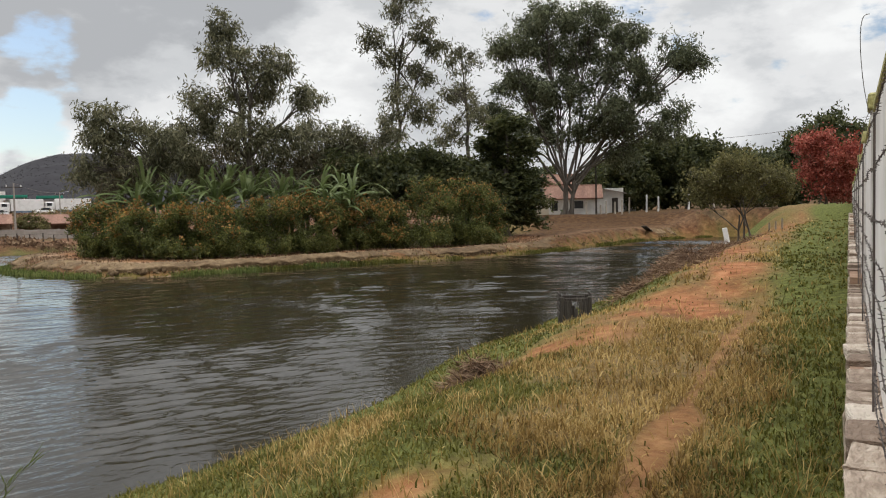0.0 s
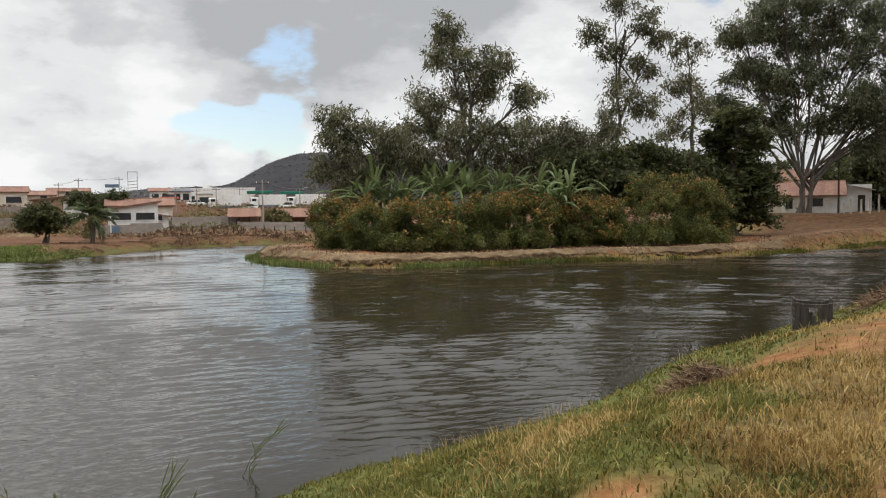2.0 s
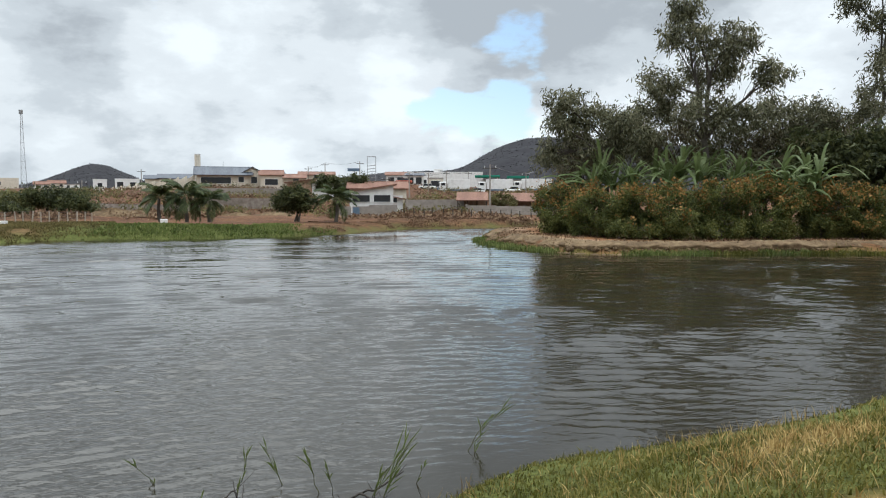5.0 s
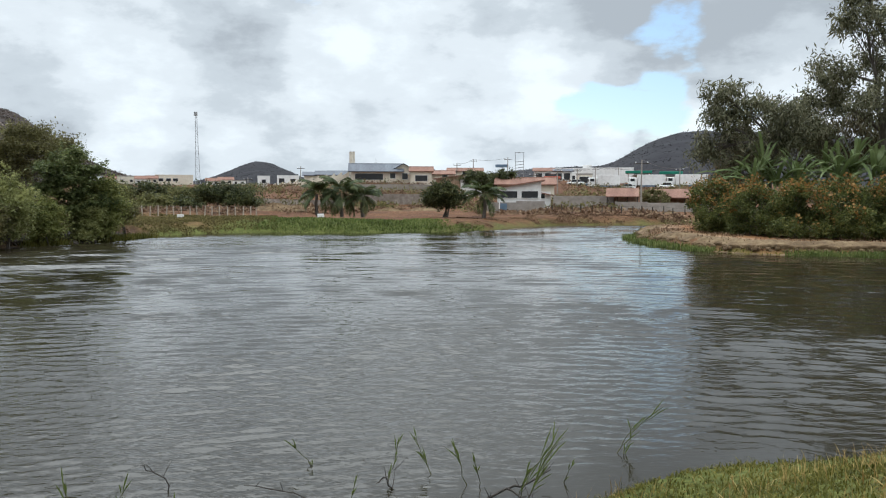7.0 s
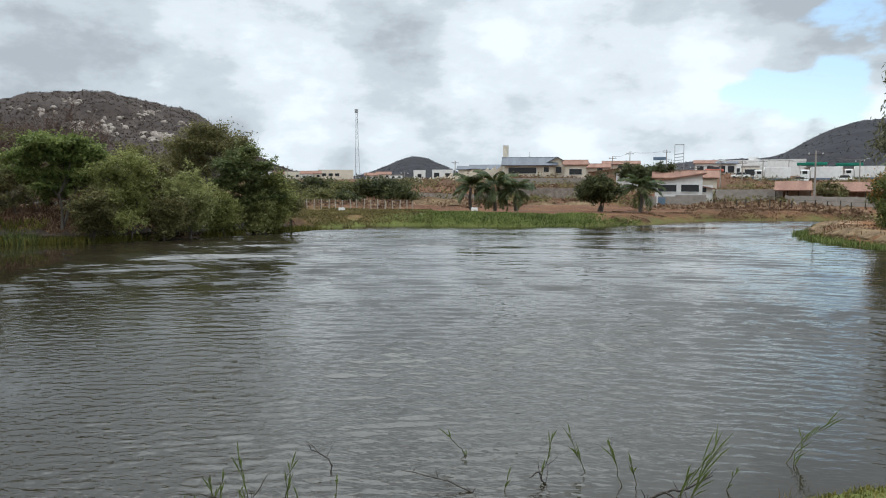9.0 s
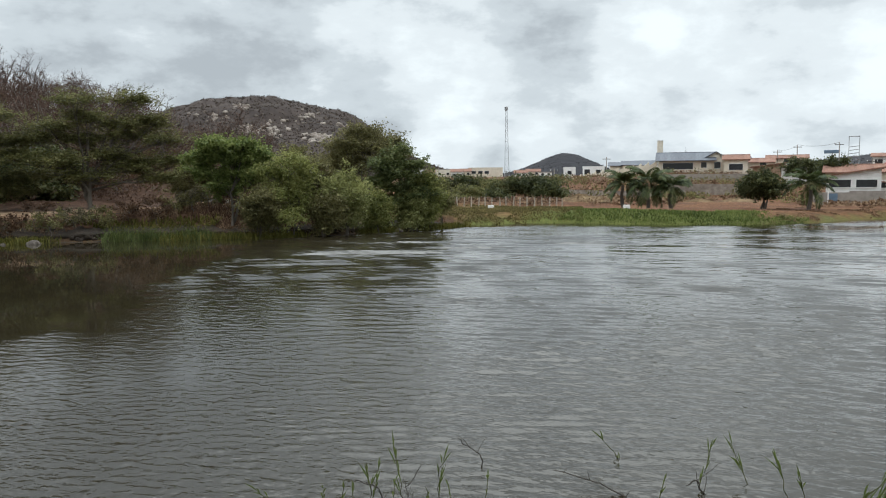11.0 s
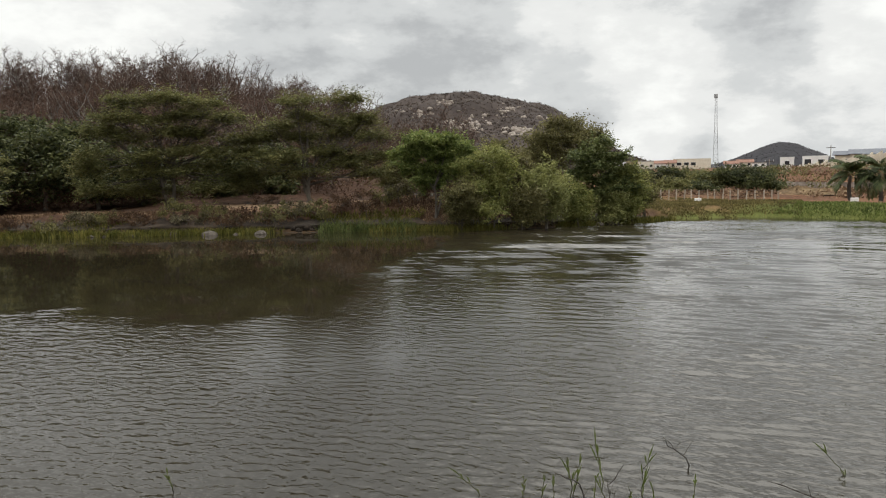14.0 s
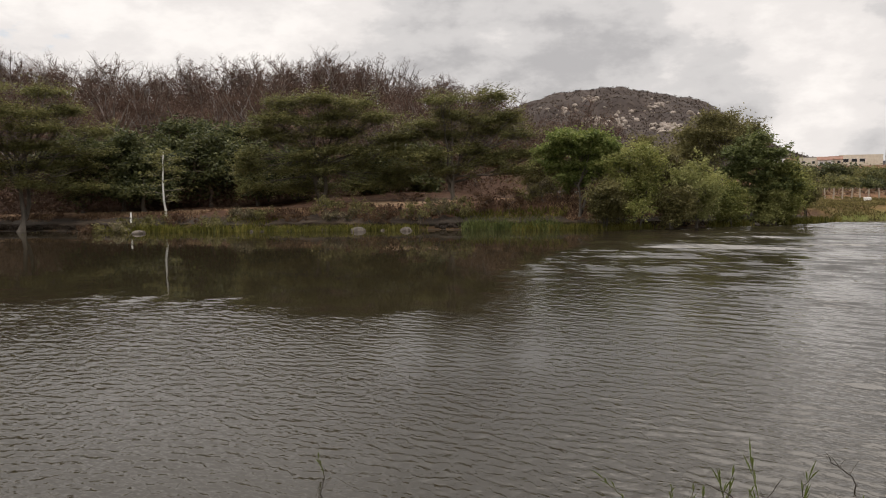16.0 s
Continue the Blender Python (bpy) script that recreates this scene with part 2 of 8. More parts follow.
M = {
    "euc_leaf": leaf("eucalyptus_leaf", [(0.05, 0.05, 0.027), (0.135, 0.13, 0.07), (0.29, 0.27, 0.165)]),
    "gum_leaf": leaf("gum_leaf", [(0.045, 0.052, 0.028), (0.11, 0.122, 0.066), (0.225, 0.235, 0.14)]),
    "dark_leaf": leaf("dark_leaf", [(0.028, 0.034, 0.014), (0.066, 0.075, 0.027), (0.148, 0.148, 0.058)]),
    "acacia_leaf": leaf("acacia_leaf", [(0.085, 0.085, 0.032), (0.15, 0.146, 0.052), (0.235, 0.215, 0.085)], through_light=0.45),
    "fresh_leaf": leaf("fresh_leaf", [(0.075, 0.1, 0.026), (0.15, 0.185, 0.048), (0.28, 0.3, 0.1)], through_light=0.45),
    "olive_leaf": leaf("olive_leaf", [(0.075, 0.066, 0.026), (0.14, 0.126, 0.048), (0.235, 0.21, 0.085)], through_light=0.42),
    "shore_leaf": leaf("shore_leaf", [(0.11, 0.12, 0.035), (0.2, 0.21, 0.06), (0.34, 0.33, 0.115)], through_light=0.45),
    "pale_leaf": leaf("pale_leaf", [(0.14, 0.145, 0.05), (0.24, 0.245, 0.085), (0.38, 0.37, 0.15)], through_light=0.45),
    "shade_leaf": leaf("shade_leaf", [(0.06, 0.075, 0.028), (0.115, 0.135, 0.046), (0.21, 0.22, 0.085)], through_light=0.45),
    "hedge_leaf": leaf("hedge_leaf", [(0.040, 0.052, 0.014), (0.100, 0.115, 0.030), (0.210, 0.205, 0.060)]),
    "yellow_flower": leaf("yellow_flower", [(0.200, 0.100, 0.030), (0.300, 0.155, 0.045), (0.420, 0.250, 0.080)]),
    "red_flower": leaf("red_flower", [(0.16, 0.03, 0.022), (0.32, 0.075, 0.05), (0.48, 0.18, 0.13)]),
    "banana_leaf": leaf("banana_leaf", [(0.06, 0.082, 0.026), (0.125, 0.16, 0.055), (0.23, 0.265, 0.115)], rough=0.45),
    "palm_leaf": leaf("palm_leaf", [(0.036, 0.048, 0.019), (0.072, 0.096, 0.036), (0.144, 0.156, 0.060)]),
    "brown_twig": leaf("brown_twig", [(0.048, 0.027, 0.018), (0.084, 0.049, 0.034), (0.13, 0.082, 0.06)], rough=0.9, through_light=0.0),
    "rust_leaf": leaf("rust_leaf", [(0.050, 0.028, 0.018), (0.090, 0.050, 0.028), (0.140, 0.085, 0.045)]),
    "bark": material("grey_bark", [(0.050, 0.040, 0.033), (0.100, 0.085, 0.070), (0.180, 0.155, 0.130)], scale=3, stretch=(1, 1, 0.25), bump=0.6, rough=0.9),
    "pale_bark": material("pale_bark", [(0.090, 0.075, 0.065), (0.150, 0.125, 0.110), (0.240, 0.210, 0.185)], scale=3, stretch=(1, 1, 0.3), bump=0.5, rough=0.9),
    "dry_grass": leaf("dry_grass_blade", [(0.12, 0.072, 0.02), (0.33, 0.215, 0.07), (0.62, 0.46, 0.2)], rough=0.8),
    "green_grass": leaf("green_grass_blade", [(0.045, 0.047, 0.008), (0.105, 0.104, 0.017), (0.21, 0.178, 0.043)], rough=0.7),
    "reed": leaf("reed_blade", [(0.055, 0.075, 0.018), (0.115, 0.145, 0.034), (0.21, 0.23, 0.075)], rough=0.7),
    "white_paint": material("white_paint", [(0.55, 0.53, 0.50), (0.74, 0.72, 0.69), (0.82, 0.80, 0.77)], scale=1.2, rough=0.75, bump=0.15),
    "cream_paint": material("cream_paint", [(0.500, 0.430, 0.340), (0.640, 0.570, 0.460), (0.740, 0.680, 0.580)], scale=1.0, rough=0.8, bump=0.15),
    "concrete": material("concrete", [(0.20, 0.17, 0.145), (0.30, 0.265, 0.23), (0.40, 0.36, 0.32)], scale=1.4, rough=0.9, bump=0.4),
    "stone": material("stone_wall", [(0.240, 0.175, 0.130), (0.450, 0.360, 0.280), (0.640, 0.560, 0.470)], scale=2.5, rough=0.9, bump=0.9, by_object=0.5),
    "boulder": material("boulder", [(0.110, 0.085, 0.070), (0.240, 0.200, 0.165), (0.440, 0.390, 0.340)], scale=1.5, rough=0.9, bump=0.8),
    "tile": material("clay_tile", [(0.12, 0.062, 0.044), (0.21, 0.108, 0.074), (0.31, 0.19, 0.135)], scale=2.5, rough=0.85, bump=0.6, stretch=(3, 0.6, 1)),
    "grey_roof": material("grey_roof", [(0.045, 0.05, 0.062), (0.085, 0.092, 0.108), (0.14, 0.15, 0.17)], scale=1.5, rough=0.6, bump=0.3, stretch=(4, 0.4, 1)),
    # window glass; its panes also stand for shade in veranda and porch
    "dark_glass": material("dark_opening", [(0.012, 0.012, 0.014), (0.02, 0.02, 0.022), (0.035, 0.035, 0.038)], scale=2, rough=0.25, bump=0.0, spec=0.5),
    "steel": material("galvanised_steel", [(0.22, 0.22, 0.22), (0.34, 0.34, 0.34), (0.45, 0.45, 0.44)], scale=5, rough=0.55, bump=0.1, metal=0.6),
    "dark_steel": material("dark_steel", [(0.06, 0.05, 0.045), (0.11, 0.09, 0.08), (0.17, 0.13, 0.11)], scale=8, rough=0.7, bump=0.2, metal=0.4),
    "wood": material("weathered_wood", [(0.022, 0.018, 0.014), (0.052, 0.043, 0.035), (0.1, 0.086, 0.072)], scale=4, rough=0.9, bump=0.8, stretch=(3, 3, 0.4)),
    "post_wood": material("fence_post_wood", [(0.22, 0.18, 0.14), (0.36, 0.31, 0.25), (0.5, 0.45, 0.38)], scale=4, rough=0.9, bump=0.5, stretch=(3, 3, 0.4)),
    "green_sheet": material("green_sheet", [(0.01, 0.10, 0.065), (0.015, 0.17, 0.11), (0.03, 0.24, 0.17)], scale=1, rough=0.5, bump=0.1),
    "blue_paint": material("blue_paint", [(0.08, 0.12, 0.17), (0.12, 0.17, 0.23), (0.18, 0.23, 0.30)], scale=2, rough=0.6, bump=0.1),
    "red_paint": material("red_paint", [(0.3, 0.05, 0.03), (0.4, 0.09, 0.05), (0.5, 0.14, 0.09)], scale=2, rough=0.6, bump=0.1),
    "rubber": material("black_rubber", [(0.015, 0.015, 0.015), (0.025, 0.025, 0.025), (0.04, 0.04, 0.04)], scale=5, rough=0.8, bump=0.2),
    "straw": leaf("dead_straw", [(0.08, 0.044, 0.026), (0.17, 0.103, 0.06), (0.29, 0.2, 0.12)], rough=0.9, through_light=0.1),
    "hill_scrub": material("hill_scrub", [(0.016, 0.011, 0.009), (0.036, 0.025, 0.020), (0.068, 0.050, 0.041)], scale=0.2, detail=10, rough=1.0, bump=1.0, bump_scale=0.2),
    "far_hill": material("far_hill", [(0.014, 0.013, 0.016), (0.022, 0.020, 0.023), (0.036, 0.033, 0.034)], scale=0.02, detail=10, rough=1.0, bump=0.8, bump_scale=0.05),
}

# ---- helpers for meshes ----


def at(az, dist):
    """A place on the plan by its bearing (degrees, left positive) and its distance."""
    return -dist * math.sin(radians(az)), dist * math.cos(radians(az))


def fast_mesh(name, verts, faces, mat, smooth=False):
    """A mesh from numpy arrays: verts n x 3, faces m x k."""
    me = bpy.data.meshes.new(name)
    verts, faces = np.asarray(verts, np.float32), np.asarray(faces, np.int32)
    k = faces.shape[1]
    me.vertices.add(len(verts))
    me.vertices.foreach_set("co", verts.ravel())
    me.loops.add(faces.size)
    me.loops.foreach_set("vertex_index", faces.ravel())
    me.polygons.add(len(faces))
    me.polygons.foreach_set("loop_start", np.arange(0, faces.size, k, dtype=np.int32))
    me.polygons.foreach_set("loop_total", np.full(len(faces), k, np.int32))
    if smooth:
        me.polygons.foreach_set("use_smooth", np.ones(len(faces), bool))
    me.update(calc_edges=True)
    me.materials.append(mat)
    return me


def part(name, bm, mat, parent, label="", smooth=False):
    """Links a bmesh (or a ready mesh) as one mesh object under a thing or a part."""
    if isinstance(bm, bmesh.types.BMesh):
        me = bpy.data.meshes.new(name)
        bm.to_mesh(me)
        bm.free()
        me.materials.append(mat)
        if smooth:
            for p in me.polygons:
                p.use_smooth = True
    else:
        me = bm
    ob = new(name, me)
    ob.parent = parent
    return tagged(ob, label)


def thing(name, m, label, category, group="", kind=""):
    ob = new(name)
    ob.empty_display_size = 0.2
    ob.matrix_world = m
    return tagged(ob, label, category, group, kind)


def box(bm, c, s, rz=0.0, bevel=0.0):
    """A box of size s round c, turned by rz degrees."""
    r = bmesh.ops.create_cube(bm, size=1, matrix=pose(*c, 0, 0, rz) @ Matrix.Diagonal((*s, 1)))
    if bevel:
        es = {e for v in r["verts"] for e in v.link_edges}
        bmesh.ops.bevel(bm, geom=list(es), offset=bevel, segments=1, affect="EDGES")
    return r["verts"]


def rod(bm, a, b, r0, r1=None, n=8):
    a, b = Vector(a), Vector(b)
    m = Matrix.Translation((a + b) / 2) @ (b - a).to_track_quat("Z", "Y").to_matrix().to_4x4()
    bmesh.ops.create_cone(bm, cap_ends=True, segments=n, radius1=r0, radius2=r0 if r1 is None else r1, depth=(b - a).length, matrix=m)


def one(fn, *args, **kw):
    bm = bmesh.new()
    fn(bm, *args, **kw)
    return bm


def tubes(paths, sides=6):
    """Tapered tubes along paths; each path is a list of (point, radius). Returns verts and quads."""
    vs, fs, base = [], [], 0
    ring = np.arange(sides) * 2 * math.pi / sides
    for path in paths:
        pts = np.array([p for p, _ in path], float)
        rad = np.array([r for _, r in path], float)
        tan = np.gradient(pts, axis=0)
        tan /= np.linalg.norm(tan, axis=1)[:, None] + 1e-9
        ref = np.where(np.abs(tan[:, 2:3]) > 0.9, np.array([[1.0, 0, 0]]), np.array([[0, 0, 1.0]]))
        u = np.cross(tan, ref)
        u /= np.linalg.norm(u, axis=1)[:, None] + 1e-9
        w = np.cross(tan, u)
        v = pts[:, None] + rad[:, None, None] * (np.cos(ring)[None, :, None] * u[:, None] + np.sin(ring)[None, :, None] * w[:, None])
        n = len(pts)
        i = np.arange(n - 1)[:, None] * sides + np.arange(sides)[None]
        j = np.arange(n - 1)[:, None] * sides + (np.arange(sides)[None] + 1) % sides
        fs.append((np.stack([i, j, j + sides, i + sides], -1).reshape(-1, 4)) + base)
        vs.append(v.reshape(-1, 3))
        base += n * sides
    return np.concatenate(vs), np.concatenate(fs)


def leaves(rng, pts, size, droop=0.3, slim=0.45, flat=0.0):
    """A small folded leaf blade (a quad) at each point. droop: how much they hang; flat: how level they lie."""
    n = len(pts)
    d = rng.normal(size=(n, 3))
    d[:, 2] = d[:, 2] * (1 - flat) - droop * 2
    d /= np.linalg.norm(d, axis=1)[:, None]
    s = rng.normal(size=(n, 3))
    s[:, 2] *= 1 - flat
    s -= (s * d).sum(1)[:, None] * d
    s /= np.linalg.norm(s, axis=1)[:, None] + 1e-9
    ln = size * rng.uniform(0.6, 1.35, n)[:, None]
    wd = ln * slim
    a, b = pts, pts + d * ln
    mid = pts + d * ln * 0.45
    v = np.stack([a, mid + s * wd / 2, b, mid - s * wd / 2], 1).reshape(-1, 3)
    f = np.arange(4 * n).reshape(n, 4)
    return v, f


def smooth01(x):
    x = np.clip(x, 0, 1)
    return x * x * (3 - 2 * x)


def wavy(x, y, s, seed):
    """Smooth value noise in numpy, about -1 to 1."""
    rng = np.random.default_rng(seed)
    g = rng.uniform(-1, 1, (64, 64))
    fx, fy = np.asarray(x) / s, np.asarray(y) / s
    i, j = np.floor(fx).astype(int), np.floor(fy).astype(int)
    u, v = smooth01(fx - i), smooth01(fy - j)
    i0, i1, j0, j1 = i % 64, (i + 1) % 64, j % 64, (j + 1) % 64
    return (g[i0, j0] * (1 - u) + g[i1, j0] * u) * (1 - v) + (g[i0, j1] * (1 - u) + g[i1, j1] * u) * v


# ---- the pond's outline ----
NEAR_BANK = [(74, 35), (68, 32.5), (52.6, 26.8), (41.1, 21.9), (30.4, 17.8), (23.4, 15.8), (17.5, 13.7), (13.9, 12.4), (11.5, 11.7), (8.7, 10.25), (7.0, 9.45), (5.3, 8.8), (3.9, 8.5),
             (2.4, 8.1), (1.3, 7.3), (0.2, 6.3), (-0.9, 5.6), (-2.5, 4.2), (-4.5, 2.2), (-7, -0.5), (-12, -5), (-25, -10), (-45, -8)]
LEFT_SHORE = [(-60, 2), (-62, 8), (-57.4, 13.6), (-52.4, 17.2), (-47.6, 20.8), (-43.4, 24.2), (-39.6, 27.8), (-35.0, 32.2), (-30.2, 36.4), (-25.6, 40.2), (-23.2, 45.2), (-21.4, 50.2)]
FAR_SHORE = [(-20.3, 54.6), (-18.6, 58.4), (-15, 61.2), (-8, 60.7), (-1.5, 62.7), (2.2, 66), (4.3, 67.5), (6.6, 72.5), (11, 76.8), (15.9, 77.8), (19.5, 79.2), (28, 81), (34, 77)]
ISLAND_SHORE = [(30, 68), (20, 64), (14.5, 59), (12.8, 51), (13.4, 45), (14.2, 42), (17, 39.5), (21, 39), (27.7, 38.2), (34, 36.4), (41.5, 36), (51, 38), (64, 40.4), (71.5, 38.5)]
ctrl = np.array(NEAR_BANK + LEFT_SHORE + FAR_SHORE + ISLAND_SHORE, float)
group_of = np.repeat([0, 1, 2, 3], [len(NEAR_BANK), len(LEFT_SHORE), len(FAR_SHORE), len(ISLAND_SHORE)])
SUB = 8
shore, shore_group = [], []
for i in range(len(ctrl)):
    p0, p1, p2, p3 = ctrl[i - 1], ctrl[i], ctrl[(i + 1) % len(ctrl)], ctrl[(i + 2) % len(ctrl)]
    for k in range(SUB):
        t = k / SUB
        q = 0.5 * (2 * p1 + (p2 - p0) * t + (2 * p0 - 5 * p1 + 4 * p2 - p3) * t * t + (3 * p1 - p0 - 3 * p2 + p3) * t ** 3)
        shore.append(q)
        shore_group.append(group_of[i])
shore = np.array(shore)
# the water's edge is ragged
edge_n = np.roll(shore, -1, 0) - np.roll(shore, 1, 0)
edge_n = np.stack([-edge_n[:, 1], edge_n[:, 0]], 1) / (np.linalg.norm(edge_n, axis=1)[:, None] + 1e-9)
rag = wavy(shore[:, 0], shore[:, 1], 1.3, 3) * 0.18
shore = shore + edge_n * (rag * np.clip(np.hypot(shore[:, 0], shore[:, 1]) / 20, 0.5, 1.6))[:, None]
shore_group = np.array(shore_group)


def shore_distance(x, y):
    """Signed distance to the water's edge (positive on land) and the stretch of shore that is nearest."""
    x, y = np.atleast_1d(x).astype(float), np.atleast_1d(y).astype(float)
    dist, grp, inside = np.full(len(x), 1e9), np.zeros(len(x), int), np.zeros(len(x), bool)
    for i in range(len(shore)):
        a, b = shore[i], shore[(i + 1) % len(shore)]
        e = b - a
        t = np.clip(((x - a[0]) * e[0] + (y - a[1]) * e[1]) / (e @ e + 1e-12), 0, 1)
        d = np.hypot(x - a[0] - t * e[0], y - a[1] - t * e[1])
        near = d < dist
        dist[near], grp[near] = d[near], shore_group[i]
        if a[1] != b[1]:
            cross = ((a[1] > y) != (b[1] > y)) & (x < (b[0] - a[0]) * (y - a[1]) / (b[1] - a[1]) + a[0])
            inside ^= cross
    return np.where(inside, -dist, dist), grp


# a table of that distance, for quick reading
GX, GY, GS = -80.0, -30.0, 0.3
gx, gy = np.meshgrid(GX + GS * np.arange(600), GY + GS * np.arange(430), indexing="ij")
table_d, table_g = (a.reshape(gx.shape) for a in shore_distance(gx.ravel(), gy.ravel()))


def shore_distance(x, y):
    """Signed distance to the water's edge and the nearest stretch of shore, read from the table."""
    x, y = np.atleast_1d(x).astype(float), np.atleast_1d(y).astype(float)
    cx, cy = np.clip((x - GX) / GS, 0, 598.999), np.clip((y - GY) / GS, 0, 428.999)
    i, j = cx.astype(int), cy.astype(int)
    u, v = cx - i, cy - j
    d = (table_d[i, j] * (1 - u) + table_d[i + 1, j] * u) * (1 - v) + (table_d[i, j + 1] * (1 - u) + table_d[i + 1, j + 1] * u) * v
    d = d + np.hypot(x - (GX + GS * cx), y - (GY + GS * cy))
    return d, table_g[np.round(cx).astype(int), np.round(cy).astype(int)]


# ---- the lie of the land: bearing, distance, height ----
LAND_NEAR = [(-70, 3, 1.4), (-40, 3, 1.4), (0, 3, 1.25), (60, 3, 1.1), (180, 5, 1.5), (120, 6, 1.4), (-120, 8, 1.5), (-70, 10, 1.4), (-60, 15, 1.2), (-70, 20, 1.6), (-70, 40, 2.3),
             (-66, 42, 1.5), (-70, 60, 3.0), (-75, 60, 3.1), (-67, 75, 3.1), (-90, 30, 2.0), (-120, 60, 3.0), (180, 60, 3.0), (120, 60, 3.0)]
LAND_RIGHT = [(-62, 85, 2.6), (-57, 110, 2.8), (-52, 98, 2.5), (-52, 106, 2.5), (-50, 80, 1.5), (-55, 75, 1.2), (-48, 70, 1.0), (-60, 79, 1.0), (-20, 52, 0.65), (-27, 46, 0.65),
              (-35, 46, 0.7), (-42, 48, 0.7), (-46, 55, 0.7), (-30, 70, 0.8), (-40, 80, 1.2), (-22, 75, 0.7), (-40, 200, 5), (-60, 250, 6), (-75, 250, 6)]
LAND_FAR = [(-17, 92, 1.0), (-14, 84, 0.95), (-9, 82, 0.95), (-5, 77, 0.8), (-5, 100, 0.82), (-10, 112, 1.2), (-16, 112, 1.1), (-12, 140, 2.8), (-12, 180, 4.6), (-12, 250, 6.2), (-5, 130, 2.2),
            (-5, 200, 6.5), (3, 75, 0.85), (3, 100, 1.2), (3, 114, 1.5), (3, 126, 2.9), (3, 140, 3.2), (4, 170, 5.2)]
LAND_TOWN = [(9, 170, 4.3), (12, 190, 3.4), (8, 78, 0.8), (14, 78, 0.8), (18, 75, 0.7), (14, 100, 1.5), (20, 90, 1.2), (20, 150, 2.5), (18, 400, 7), (22, 400, 7), (10, 300, 6),
             (24, 55, 0.8), (27, 54, 1.2), (32, 56, 1.6), (38, 54, 1.9), (38, 70, 3.0), (44, 55, 1.6), (50, 52, 1.5), (50, 60, 2.0), (60, 54, 1.2), (67, 54, 1.0), (73, 57, 1.0), (80, 62, 1.1)]
LAND_HILL = [(90, 70, 1.2), (41, 120, 5.5), (44, 120, 9.5), (48, 120, 12.5), (55, 120, 15), (61, 120, 13), (70, 120, 12), (80, 120, 13), (95, 120, 13), (60, 80, 4.5), (70, 80, 4.5), (50, 80, 5.0),
             (34, 110, 3.2), (28, 110, 2.5), (60, 200, 17), (80, 200, 17), (44, 200, 9), (130, 200, 12)]
land = np.array(LAND_NEAR + LAND_RIGHT + LAND_FAR + LAND_TOWN + LAND_HILL + [(a, 1500, 8) for a in range(-180, 180, 15)], float)
land_u = np.stack([-np.sin(np.radians(land[:, 0])), np.cos(np.radians(land[:, 0])), np.log(land[:, 1]) * 0.9], 1)


def ground_height(x, y, shore_info=None):
    x, y = np.atleast_1d(x).astype(float), np.atleast_1d(y).astype(float)
    d, grp = shore_info or shore_distance(x, y)
    r = np.hypot(x, y) + 1e-6
    q = np.stack([x / r, y / r, np.log(np.maximum(r, 2.0)) * 0.9], 1)
    num, den = np.zeros(len(x)), np.zeros(len(x))
    for p, h in zip(land_u, land[:, 2]):
        w = 1 / (((q - p) ** 2).sum(1) + 0.0008) ** 2.6
        num += w * h
        den += w
    zl = num / den
    zl = zl + wavy(x, y, 2.6, 1) * 0.05 + wavy(x, y, 0.7, 2) * 0.025 + wavy(x, y, 14, 5) * np.clip(r / 300, 0.02, 0.5)
    width = np.array([4.2, 4.0, 2.6, 1.5])[grp]
    lip = np.array([0.12, 0.1, 0.28, 0.12])[grp]
    s = lip * smooth01(d / 0.35) + (1 - lip) * smooth01(d / width)
    return np.where(d > 0, zl * s - 0.02, np.maximum(-1.2, 0.4 * d) - 0.02)


def ground_z(x, y):
    return float(ground_height([x], [y])[0])


# ---- the boundary wall's line ----
WALL_U = np.array([math.sin(radians(70.3)), math.cos(radians(70.3))])
WALL_N = np.array([-WALL_U[1], WALL_U[0]])
WALL_O = np.array([0.144, -0.056])


def wall_uv(x, y):
    dx, dy = np.asarray(x) - WALL_O[0], np.asarray(y) - WALL_O[1]
    return dx * WALL_U[0] + dy * WALL_U[1], dx * WALL_N[0] + dy * WALL_N[1]


def blob(x, y, cx, cy, rx, ry, rz=0):
    c, s = math.cos(radians(rz)), math.sin(radians(rz))
    dx, dy = x - cx, y - cy
    return smooth01(1.35 - np.hypot((dx * c + dy * s) / rx, (-dx * s + dy * c) / ry) + 0.35 * wavy(x, y, 0.8, 9) + 0.2 * wavy(x, y, 0.25, 10))


